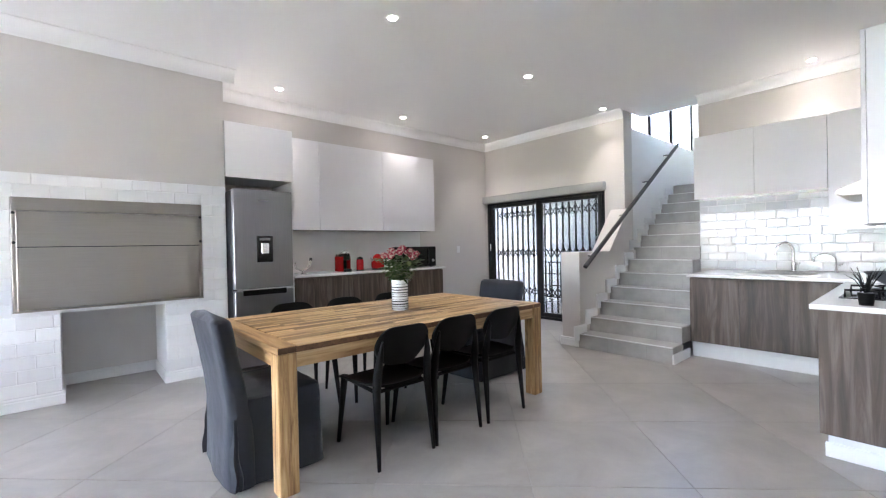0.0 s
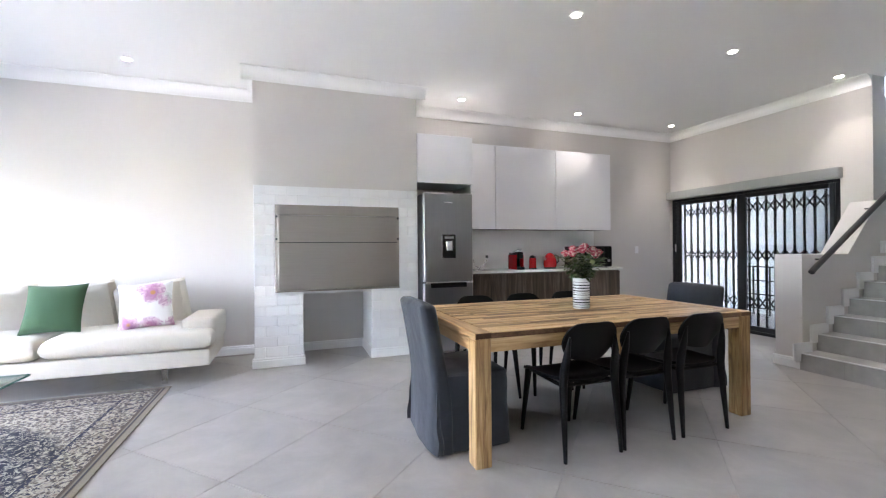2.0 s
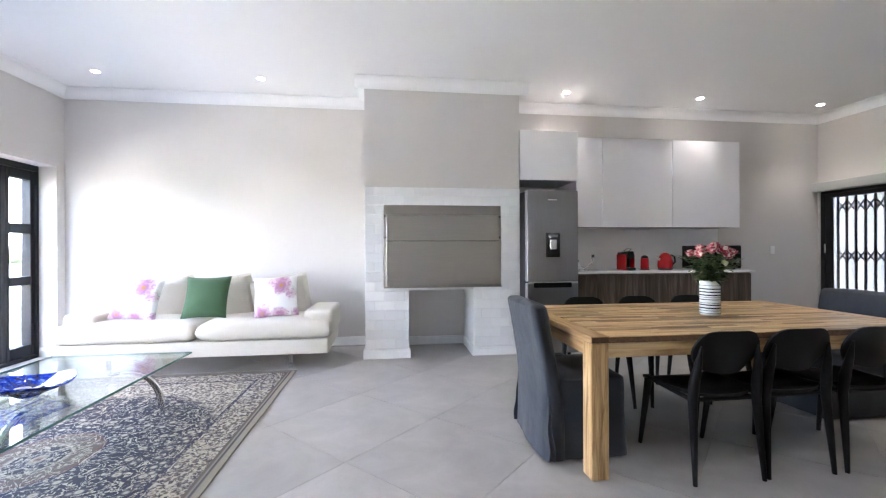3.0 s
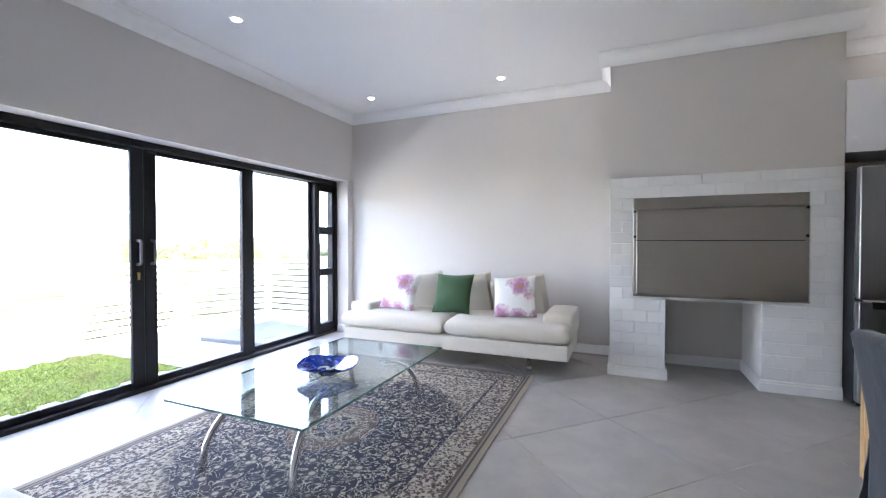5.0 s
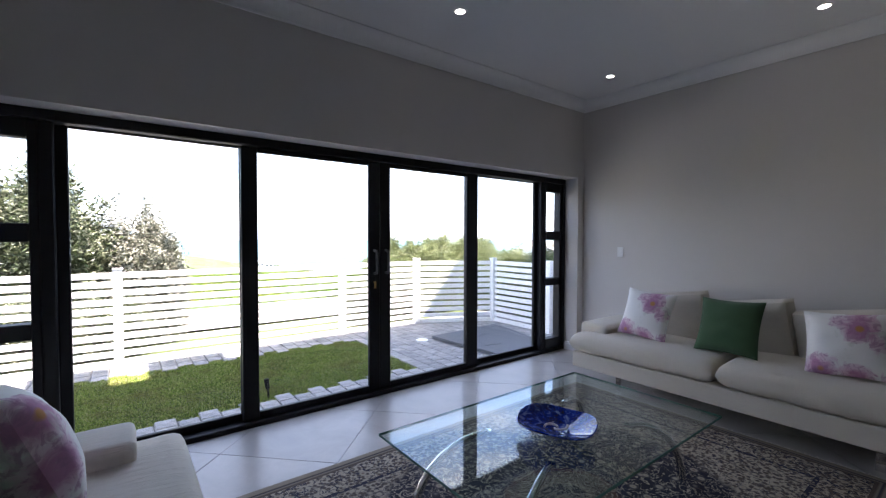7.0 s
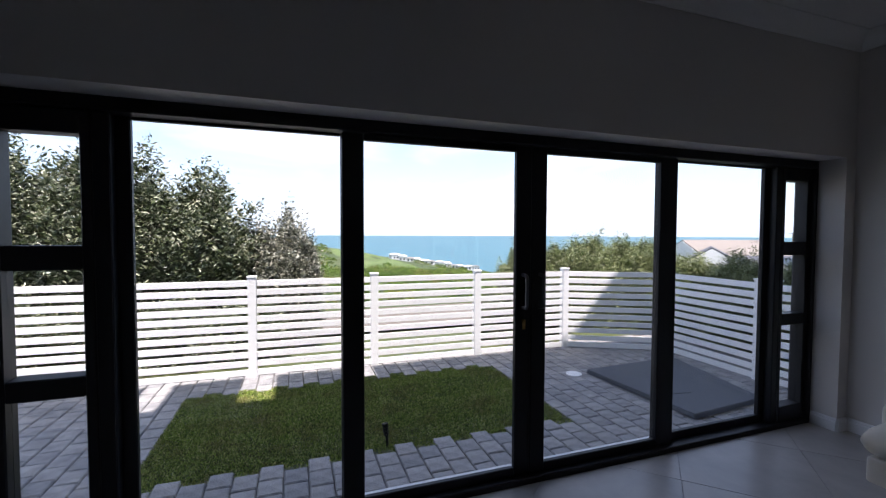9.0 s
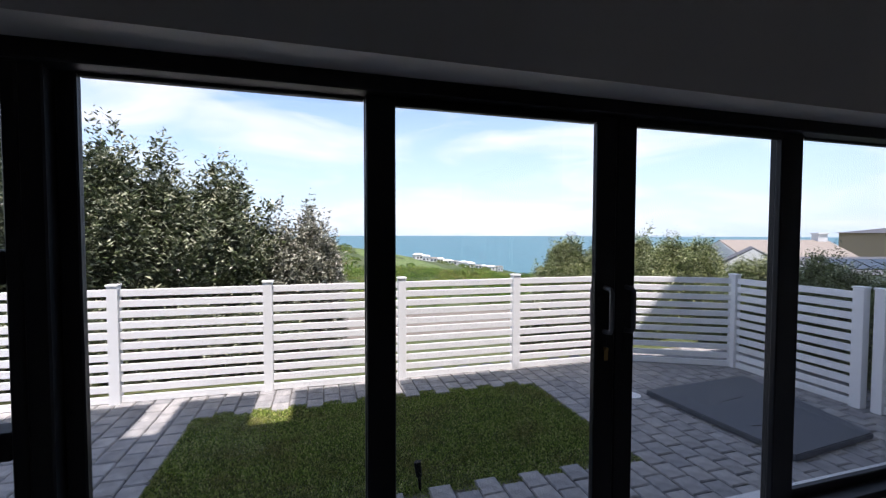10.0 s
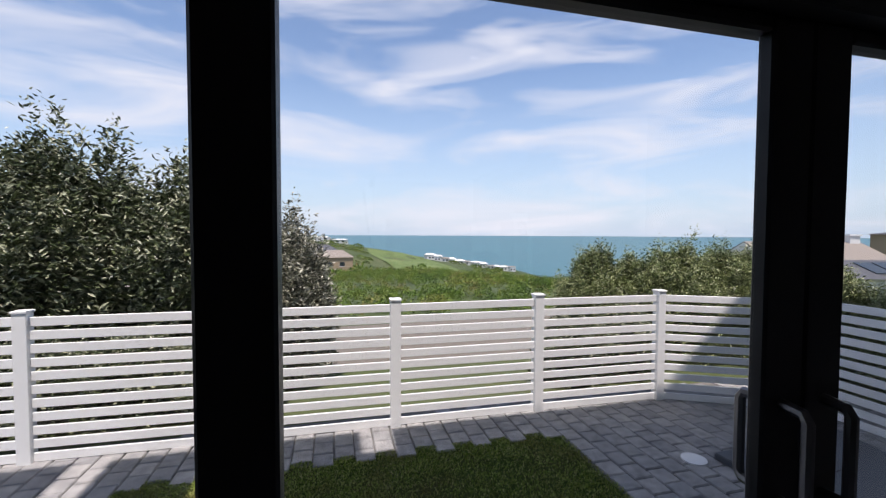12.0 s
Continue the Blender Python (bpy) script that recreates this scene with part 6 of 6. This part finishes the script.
# ---- houses ----
def house(name, label, at, rz, w, d, h, rh, wall, roof, wins, hip=False, chimney=None):
    """Gable house: w along x (ridge along x), d along y, wall height h, roof height rh."""
    th = thing(name, label, "house", at, rz)
    part("wall", box(bmesh.new(), -w / 2, w / 2, -d / 2, d / 2, -4, h), wall, th)
    bm = bmesh.new()
    o = 0.4
    ins = w * 0.28 if hip else 0
    pts = [(-w / 2 - o, -d / 2 - o, h - 0.1), (w / 2 + o, -d / 2 - o, h - 0.1), (w / 2 + o, d / 2 + o, h - 0.1), (-w / 2 - o, d / 2 + o, h - 0.1), (-w / 2 - o + ins, 0, h + rh), (w / 2 + o - ins, 0, h + rh)]
    low = [bm.verts.new(p) for p in pts]
    for f in ((0, 1, 5, 4), (2, 3, 4, 5), (0, 4, 3), (1, 2, 5), (3, 2, 1, 0)):
        bm.faces.new([low[i] for i in f])
    part("roof", bm, roof, th)
    if not hip:
        for s in (-1, 1):
            gb = bmesh.new()
            x = s * (w / 2 + 0.02)
            v = [gb.verts.new(p) for p in ((x, -d / 2, h - 0.1), (x, d / 2, h - 0.1), (x, 0, h + rh * 0.93), (x + s * 0.42, -d / 2, h - 0.1), (x + s * 0.42, d / 2, h - 0.1), (x + s * 0.42, 0, h + rh * 0.93))]
            for f in ((0, 1, 2), (3, 4, 5), (0, 1, 4, 3), (1, 2, 5, 4), (2, 0, 3, 5)):
                gb.faces.new([v[i] for i in f])
            part("gable", gb, wall, th)
    for fx, fz, ww, wh, side in wins:
        if side in "ab":
            yy = -d / 2 if side == "a" else d / 2
            wb_ = part("window", box(bmesh.new(), fx - ww / 2, fx + ww / 2, yy - 0.05, yy + 0.05, fz, fz + wh), M["far_glass"], th)
            part("sill", box(bmesh.new(), fx - ww / 2 - 0.1, fx + ww / 2 + 0.1, yy - 0.12, yy + 0.12, fz - 0.1, fz), M["trim"], wb_)
        else:
            xx = -w / 2 - 0.44 if side == "c" else w / 2 + 0.44
            part("window", box(bmesh.new(), xx - 0.05, xx + 0.05, fx - ww / 2, fx + ww / 2, fz, fz + wh), M["far_glass"], th)
    if chimney:
        cx, ch = chimney
        c = part("chimney", box(bmesh.new(), cx - 0.45, cx + 0.45, -0.4, 0.4, h + rh * 0.3, h + rh + ch), wall, th)
        part("chimney_cap", box(bmesh.new(), cx - 0.55, cx + 0.55, -0.5, 0.5, h + rh + ch, h + rh + ch + 0.15), M["trim"], c)
    return th


# neighbours down the hill
house("house", "white house with brown tiled gable roof", (-45.0, -34.8, -4.0), -16.6, 9.8, 7.0, 3.4, 1.6, M["render_white"], M["roof_tile"], [(-2, 1.0, 1.2, 1.2, "b"), (2, 1.0, 1.6, 1.2, "b")], chimney=(-4.6, 0.55))
house("house", "white gabled house wing with grey tiled roof", (-37.6, -31.2, -4.4), 39, 6.0, 4.2, 3.5, 1.35, M["render_white"], M["roof_slate"], [(0, 0.8, 1.2, 1.1, "c"), (0, 0.8, 1.2, 1.1, "d")])
hs = house("house", "house with grey roof and solar panels", (-43.0, -27.0, -4.0), -16, 10.0, 5.5, 2.7, 1.05, M["render_white"], M["roof_slate"], [(-3, 0.8, 1.4, 1.2, "b"), (2, 0.8, 1.4, 1.2, "b")])
for k in range(6):
    pb = bmesh.new()
    x0 = -4.6 + k * 1.35
    v = [pb.verts.new(p) for p in ((x0, 2.4, 2.90), (x0 + 1.2, 2.4, 2.90), (x0 + 1.2, 0.6, 3.56), (x0, 0.6, 3.56), (x0, 2.4, 2.96), (x0 + 1.2, 2.4, 2.96), (x0 + 1.2, 0.6, 3.62), (x0, 0.6, 3.62))]
    for f in ((0, 1, 2, 3), (4, 5, 6, 7), (0, 1, 5, 4), (1, 2, 6, 5), (2, 3, 7, 6), (3, 0, 4, 7)):
        pb.faces.new([v[i] for i in f])
    part("solar_panel", pb, M["far_glass"], hs)
house("house", "tan two-storey house with flat roof and chimney", (-67.5, -36.0, -4.0), -16, 8.0, 8.0, 5.8, 0.5, M["render_tan"], M["roof_slate"], [(-2, 3.6, 1.6, 1.4, "b"), (1.5, 3.6, 1.6, 1.4, "b"), (0, 3.4, 2.0, 1.6, "c")], True, chimney=(-2.9, 1.2))
house("house", "beige house with pitched roof on the headland", (-2.0, -150.0, -10.5), 8, 11.0, 9.0, 4.2, 2.2, M["render_tan"], M["roof_tile"], [(-2, 1.2, 1.6, 1.4, "b"), (2, 1.2, 1.6, 1.4, "b")], True)
house("house", "grey-roofed house on the headland", (4.0, -190.0, -9.5), -6, 13.0, 9.0, 4.0, 2.4, M["render_white"], M["roof_slate"], [(-2, 1.2, 1.8, 1.4, "b"), (2, 1.2, 1.8, 1.4, "b")], True)
rnd = random.Random(5)
for k in range(12):
    x = -70 - k * 5.2
    y = -306 + k * 1.5 + rnd.uniform(-3, 3)
    house("beach_house", "small white house along the shore", (x, y, land(x, y) - 0.3), rnd.uniform(-20, 20), rnd.uniform(4.5, 7.5), 5.0, rnd.uniform(2.6, 3.8), rnd.uniform(0.3, 1.1), M["render_white"], M["roof_tile"] if k % 3 == 2 else M["render_white"], [(-1.2, 0.9, 1.2, 1.2, "b"), (1.2, 0.9, 1.2, 1.2, "b")], True)
for x, y in ((-6, -318), (6, -316)):
    house("beach_house", "long white house on the ridge", (x, y, land(x, y) - 0.6), 5, 11, 6, 2.8, 0.6, M["render_white"], M["render_white"], [(-2, 0.9, 2.0, 1.2, "b"), (2, 0.9, 2.0, 1.2, "b")], True)

# unseen upper storey and eaves, added to throw shade over the garden
bm = bmesh.new()
EZ, EY = 6.4, -6.66                             # added eaves' height and front line
box(bm, -13.0, 6.0, YS - T - 0.08, YS - T + 0.06, CEIL + 0.2, EZ)
box(bm, XW - T, XE + T, YS - T + 0.06, 4.98, CEIL + 0.21, CEIL + 0.5)
# made-up deep eaves; three slots along the front let strips of sun through
slots = ((-0.07, 0.20, -5.88), (-1.21, -0.83, -5.86), (-2.42, -2.12, -6.26))
box(bm, -13.0, 6.0, -5.80, YS - T + 0.06, EZ, EZ + 0.14)
edges = [6.0] + [v for x0, x1, _ in slots for v in (x1, x0)] + [-13.0]
for x1, x0 in zip(edges[::2], edges[1::2]):
    box(bm, x0, x1, EY, -5.80, EZ, EZ + 0.14)
for x0, x1, ys in slots:
    box(bm, x0, x1, ys, -5.80, EZ, EZ + 0.14)
box(bm, -9.7, XW - T - 0.01, YS - T - 0.08, YS - T + 0.06, -0.3, CEIL + 0.2)
structure("upper_shade_mass", bm, M["ext_white"], "unseen upper storey with slotted eaves, added to shade the garden", "facade")
# made-up block out of view on the west, placed for its shade
bm = box(bmesh.new(), -13.0, -9.7, -7.2, 5.0, -0.3, 6.0)
structure("west_shade_block", bm, M["ext_white"], "unseen white block added west of the garden for its shade", "facade")
# unseen slab above the yard door, added to block sun from the yard
bm = box(bmesh.new(), -9.4, -3.45, YB + T, 6.3, 2.62, 2.75)
structure("yard_shade_slab", bm, M["ext_white"], "unseen white slab added to shade the yard", "canopy")

# ---- garden ----
bm = box(bmesh.new(), -8.2, 6.5, -9.05, YS - T - 0.1, GZ - 0.2, GZ - 0.022)
paving = structure("pavement", bm, M["sand"], "grey cobble-like paving round the lawn", "pavement")
bm = box(bmesh.new(), WX0 - 0.1, WX1 + 0.1, YS - T - 0.22, YS - T - 0.1, GZ - 0.1, -0.02, 0.006, 1)
structure("door_sill", bm, M["ext_white"], "pale concrete sill under the garden doors", "sill")

LX0, LX1, LY0, LY1 = -4.2, -0.48, -8.24, -6.42
# paver columns run away from the house, every other one set back half a length, so the lawn's edges are toothed
PW, PL = 0.176, 0.20
rp = random.Random(21)
cells, gaps = [], {}
for c in range(83):
    x = -8.1 + PW * (c + 0.5)
    y = YS - T - 0.24 + (PL / 2 if c % 2 else 0.0) - rp.uniform(0, 0.025)
    grassy = LX0 < x < LX1
    while y - PL > -9.06:
        if y < YS - T - 0.12 and not (grassy and LY0 < y - PL / 2 < LY1):
            cells.append((x, y - PL / 2))
        elif grassy and y - PL / 2 < LY1:
            top, low = gaps.get(c, (y, y))
            gaps[c] = (max(top, y), min(low, y - PL))
        y -= PL
bm = bmesh.new()
NX, NY = 40, 22
gv = {}
for i in range(NX + 1):
    for j in range(NY + 1):
        x = LX0 + (LX1 - LX0) * i / NX
        y = LY0 + (LY1 - LY0) * j / NY
        if i in (0, NX):
            x += 0.03 * noise.noise(Vector((y * 4, i, 2)))
        if j in (0, NY):
            y += 0.05 * noise.noise(Vector((x * 4, j, 5)))
        gv[i, j] = bm.verts.new((x, y, GZ - 0.016 + 0.006 * noise.noise(Vector((x * 1.5, y * 1.5, 1)))))
for i in range(NX):
    for j in range(NY):
        bm.faces.new((gv[i, j], gv[i + 1, j], gv[i + 1, j + 1], gv[i, j + 1]))
structure("lawn", bm, M["lawn"], "small shaded patch of lawn", "lawn")
rng = np.random.default_rng(5)
n = 90000
bx, by = rng.uniform(LX0 - 0.1, LX1 + 0.1, n), rng.uniform(LY0 - 0.12, LY1 + 0.12, n)
dens = np.array([noise.noise(Vector((a * 1.6, b * 1.6, 7))) for a, b in zip(bx, by)])
brown = (((bx + 3.3) ** 2 / 0.5 + (by + 7.6) ** 2 / 0.10) + 1.6 * dens) < 0.8
lim = [gaps.get(int((a + 8.1) // PW), (-9.9, -9.9)) for a in bx]
inside = np.array([lo - 0.01 < b < hi + 0.01 for b, (hi, lo) in zip(by, lim)])
keep = inside & (rng.uniform(-0.9, 0.5, n) < dens + 0.5) & ~(brown & (rng.random(n) < 0.35))
bx, by = bx[keep], by[keep]
n = len(bx)
base = np.stack([bx, by, np.full(n, GZ - 0.012)], 1)
dirs = np.stack([rng.normal(0, 0.9, n), rng.normal(0, 0.9, n), np.full(n, 1.0)], 1)
me = leaf_mesh("grass", base, dirs, rng.uniform(0.012, 0.030, n), 0.34, M["grass"], rng)
tagged(new("grass", me), "short green and straw-coloured grass blades", "grass", kind="stuff")

sp = thing("garden_spike_light", "black garden spike light in the lawn", "garden light", (-2.42, -6.47, GZ))
smooth_part("stake", tube(bmesh.new(), [(0, 0, -0.02), (0.01, 0, 0.10)], 0.012, 8), M["black"], sp)
smooth_part("head", tube(bmesh.new(), [(0.01, 0, 0.09), (0.02, -0.01, 0.19)], [0.022, 0.026], 14), M["black"], sp)
dc_ = thing("drain_cover", "pale round cover in the paving", "cover", (-5.085, -7.49, GZ))
smooth_part("lid", lathe(bmesh.new(), [(0.10, 0.0), (0.10, 0.012), (0.09, 0.016)], 28), M["trim"], dc_)

sl = thing("pit_cover", "dark grey flat cover slab on the paving", "cover", (-6.03, -6.76, GZ + 0.0))
bm = prism(bmesh.new(), [(0.66, 0.79), (-0.42, 0.70), (-0.77, -0.77), (0.77, -0.70)], 0.005, 0.06)
bmesh.ops.bevel(bm, geom=bm.edges[:], offset=0.008, segments=2, affect="EDGES")
part("slab", bm, M["slab"], sl)
for a, b in (((-0.1, -0.25), (0.28, -0.2)), ((0.2, 0.35), (0.5, 0.3))):
    smooth_part("seam", tube(bmesh.new(), [(a[0], a[1], 0.06), (b[0], b[1], 0.06)], 0.004, 5), M["black"], sl)


# ---- fence ----
def fence(label, posts, zb, zt, slats=11, w=0.05):
    """A run of fence: posts with caps, and slats bay by bay."""
    th = thing("fence", label, "fence", (0, 0, 0))
    pitch = (zt - 0.01 - zb) / slats
    for p in posts:
        po = part("post", box(bmesh.new(), p[0] - w, p[0] + w, p[1] - w, p[1] + w, zb, zt, 0.004, 1), M["fence"], th)
        part("cap", box(bmesh.new(), p[0] - w - 0.008, p[0] + w + 0.008, p[1] - w - 0.008, p[1] + w + 0.008, zt, zt + 0.02, 0.003, 1), M["fence"], po)
    rnd = random.Random(len(posts))
    for p, q in zip(posts, posts[1:]):
        a, b = Vector((*p, 0)), Vector((*q, 0))
        L = (b - a).length
        ang = math.degrees(math.atan2(b.y - a.y, b.x - a.x))
        me = mesh_of(box(bmesh.new(), w - 0.005, L - w + 0.005, -0.011, 0.011, 0.012, pitch * 0.66 + 0.012, 0.003, 1), "slat", M["fence"])
        for k in range(slats):
            piece("slat", me, th, pose(p[0], p[1], zb + pitch * k + rnd.uniform(-0.002, 0.002), rnd.uniform(-0.6, 0.6), rnd.uniform(-0.08, 0.08), ang))
    return th


fence("white painted slatted garden fence with square posts", [(6.35, -8.95), (4.85, -8.92), (3.36, -8.90), (1.86, -8.87), (0.36, -8.82), (-1.16, -8.78), (-2.71, -8.757), (-4.255, -8.74), (-5.78, -8.70), (-7.16, -7.98), (-7.16, -6.58)], GZ - 0.01, 1.02)
fence("white slatted garden gate between slim posts", [(-7.19, -6.42), (-7.22, -5.55)], GZ - 0.01, 1.02, 11, 0.045)

# ---- pieces: floor tiles, brick, wall tiles, pavers ----
def bevelled_tile(name, w, h, t, r, material):
    """A slab w by h centred on z=0 top, with a small chamfer; 20 triangles or so."""
    bm = bmesh.new()
    lo = [bm.verts.new((sx * w / 2, sy * h / 2, -t)) for sx, sy in ((-1, -1), (1, -1), (1, 1), (-1, 1))]
    md = [bm.verts.new((sx * w / 2, sy * h / 2, -r)) for sx, sy in ((-1, -1), (1, -1), (1, 1), (-1, 1))]
    hi = [bm.verts.new((sx * (w / 2 - r), sy * (h / 2 - r), 0)) for sx, sy in ((-1, -1), (1, -1), (1, 1), (-1, 1))]
    for a, b in ((lo, md), (md, hi)):
        for k in range(4):
            j = (k + 1) % 4
            bm.faces.new((a[k], a[j], b[j], b[k]))
    bm.faces.new(hi)
    return mesh_of(bm, name, material)


# floor: diagonal grid, tile corners on a 0.58 m lattice
STEP = 0.58
side = STEP * math.sqrt(2)
tile_me = bevelled_tile("floor_tile", side - 0.004, side - 0.004, 0.0038, 0.001, M["tile"])


def clipped(poly, x0, x1, y0, y1):
    """A convex outline cut to a rectangle."""
    for ax, lim, sgn in ((0, x0, 1), (0, x1, -1), (1, y0, 1), (1, y1, -1)):
        out = []
        for p, q in zip(poly, poly[1:] + poly[:1]):
            ip, iq = (p[ax] - lim) * sgn >= 0, (q[ax] - lim) * sgn >= 0
            if ip:
                out.append(p)
            if ip != iq:
                t = (lim - p[ax]) / (q[ax] - p[ax])
                out.append((p[0] + (q[0] - p[0]) * t, p[1] + (q[1] - p[1]) * t))
        poly = out
        if len(poly) < 3:
            return []
    return poly


for i in range(-20, 21):
    for j in range(-20, 21):
        if (i + j) % 2:
            continue
        cx, cy = -3.45 + STEP * (i + 1), -0.90 + STEP * j
        hs_ = STEP - 0.003
        outline = [(cx - hs_, cy), (cx, cy - hs_), (cx + hs_, cy), (cx, cy + hs_)]
        cut = clipped(outline, XL if cy < CH0 else XW, XE, -5.24, YB)
        if not cut:
            continue
        if len(cut) == 4 and all(abs(a_[0] - b_[0]) + abs(a_[1] - b_[1]) < 1e-6 for a_, b_ in zip(sorted(cut), sorted(outline))):
            piece("floor_tile", tile_me, floor, pose(cx, cy, 0.0, 0, 0, 45))
        else:
            fb_ = prism(bmesh.new(), [(a_ - cx, b_ - cy) for a_, b_ in cut], -0.0038, 0.0)
            piece("floor_tile", mesh_of(fb_, "floor_tile", M["tile"]), floor, pose(cx, cy, 0))

# white brick face on the fire surround
BW, BH = 0.222, 0.108
ins = 0.0045
full = bevelled_tile("brick", BH - 0.0022, BW - 0.0028, 0.0115, 0.0032, M["brick"])


def brick(y0, y1, z0, z1, x=None, ax="x"):
    if y1 - y0 < 0.03 or z1 - z0 < 0.03:
        return
    if abs(y1 - y0 - BW) < 1e-4 and abs(z1 - z0 - BH) < 1e-4:
        me = full
    else:
        me = bevelled_tile("brick", z1 - z0 - 0.0022, y1 - y0 - 0.0028, 0.0115, 0.0032, M["brick"])
    rj = 0.002 * noise.noise(Vector((y0 * 9, z0 * 9, 1)))
    if ax == "x":
        m = pose(CHX + 0.012 + rj, (y0 + y1) / 2, (z0 + z1) / 2, 0, 90, 0) @ pose(0, 0, 0)
    else:
        m = x @ pose(rj, (y0 + y1) / 2, (z0 + z1) / 2, 0, 90, 0)
    piece("brick", me, fire, m)


def brick_field(ya, yb, za, zb, holes):
    row = 0
    z = 0.0
    while z < zb - 0.01:
        z1 = z + BH
        y = ya - (BW / 2 if row % 2 else 0)
        while y < yb - 0.005:
            a, b, c, d = max(y, ya), min(y + BW, yb), max(z, za), min(z1, zb)
            segs = [(a, b)]
            for h0, h1, hz0, hz1 in holes:
                if d > hz0 + 0.02 and c < hz1 - 0.02:
                    nxt = []
                    for s, e in segs:
                        if e <= h0 or s >= h1:
                            nxt.append((s, e))
                        else:
                            if s < h0:
                                nxt.append((s, h0))
                            if e > h1:
                                nxt.append((h1, e))
                    segs = nxt
            for s, e in segs:
                brick(s, e, c, d)
            y += BW
        z, row = z1, row + 1


brick_field(CH0, CH1, 0.10, 1.93, [(-1.01, -0.26, 0.0, 0.80), (-1.295, 0.065, 0.80, 1.735)])

# glazed tiles above the sink and hob
TW, TH = 0.20, 0.10
sink_tiles = structure("splashback", box(bmesh.new(), -2.27, XK, 5.2695, 5.2795, 0.90, 1.80), M["trim"], "white glazed brick-bond wall tiles", "splashback")
tme = bevelled_tile("wall_tile", TW - 0.004, TH - 0.004, 0.006, 0.006, M["glaze"])
hme = bevelled_tile("wall_tile", TW / 2 - 0.004, TH - 0.004, 0.006, 0.006, M["glaze"])
for r in range(9):
    z = 0.905 + TH * (r + 0.5)
    x = -2.27
    first = r % 2
    while x < XK - 0.05:
        w = TW / 2 if first else TW
        first = 0
        tl = 0.35 * noise.noise(Vector((x * 7, z * 7, 2)))
        piece("wall_tile", hme if w < TW else tme, sink_tiles, pose(x + w / 2, 5.2655, z, 90 + tl, tl, 0))
        x += w

# pavers: the nearest ones are pieces, the rest is joined
pme = bevelled_tile("paver", PW - 0.009, PL - 0.010, 0.05, 0.009, M["paver"])
joined_v, joined_f = [], []
count = 0
for x, y in cells:
    dz = 0.006 * noise.noise(Vector((x * 3.1, y * 3.1, 4))) + rp.uniform(-0.002, 0.002)
    if count < 300 and -5.4 < x < 0.8 and y > -6.6:
        count += 1
        piece("paver", pme, paving, pose(x, y, GZ + dz, rp.uniform(-0.8, 0.8), rp.uniform(-0.8, 0.8), rp.uniform(-1.2, 1.2)))
    else:
        b = len(joined_v)
        w, h, r = PW / 2 - 0.0045, PL / 2 - 0.005, 0.009
        for zz, q in ((-0.05, 0), (-0.01, 0), (0.0, r)):
            for sx, sy in ((-1, -1), (1, -1), (1, 1), (-1, 1)):
                joined_v.append((x + sx * (w - q), y + sy * (h - q), GZ + dz + zz))
        for o in (0, 4):
            for k in range(4):
                j2 = (k + 1) % 4
                joined_f.append((b + o + k, b + o + j2, b + o + 4 + j2, b + o + 4 + k))
        joined_f.append((b + 8, b + 9, b + 10, b + 11))
me = bpy.data.meshes.new("pavers")
me.from_pydata(joined_v, [], joined_f)
me.materials.append(M["paver_joined"])
ob = tagged(new("pavers", me), "weathered grey concrete pavers", kind="stuff")
ob.parent = paving
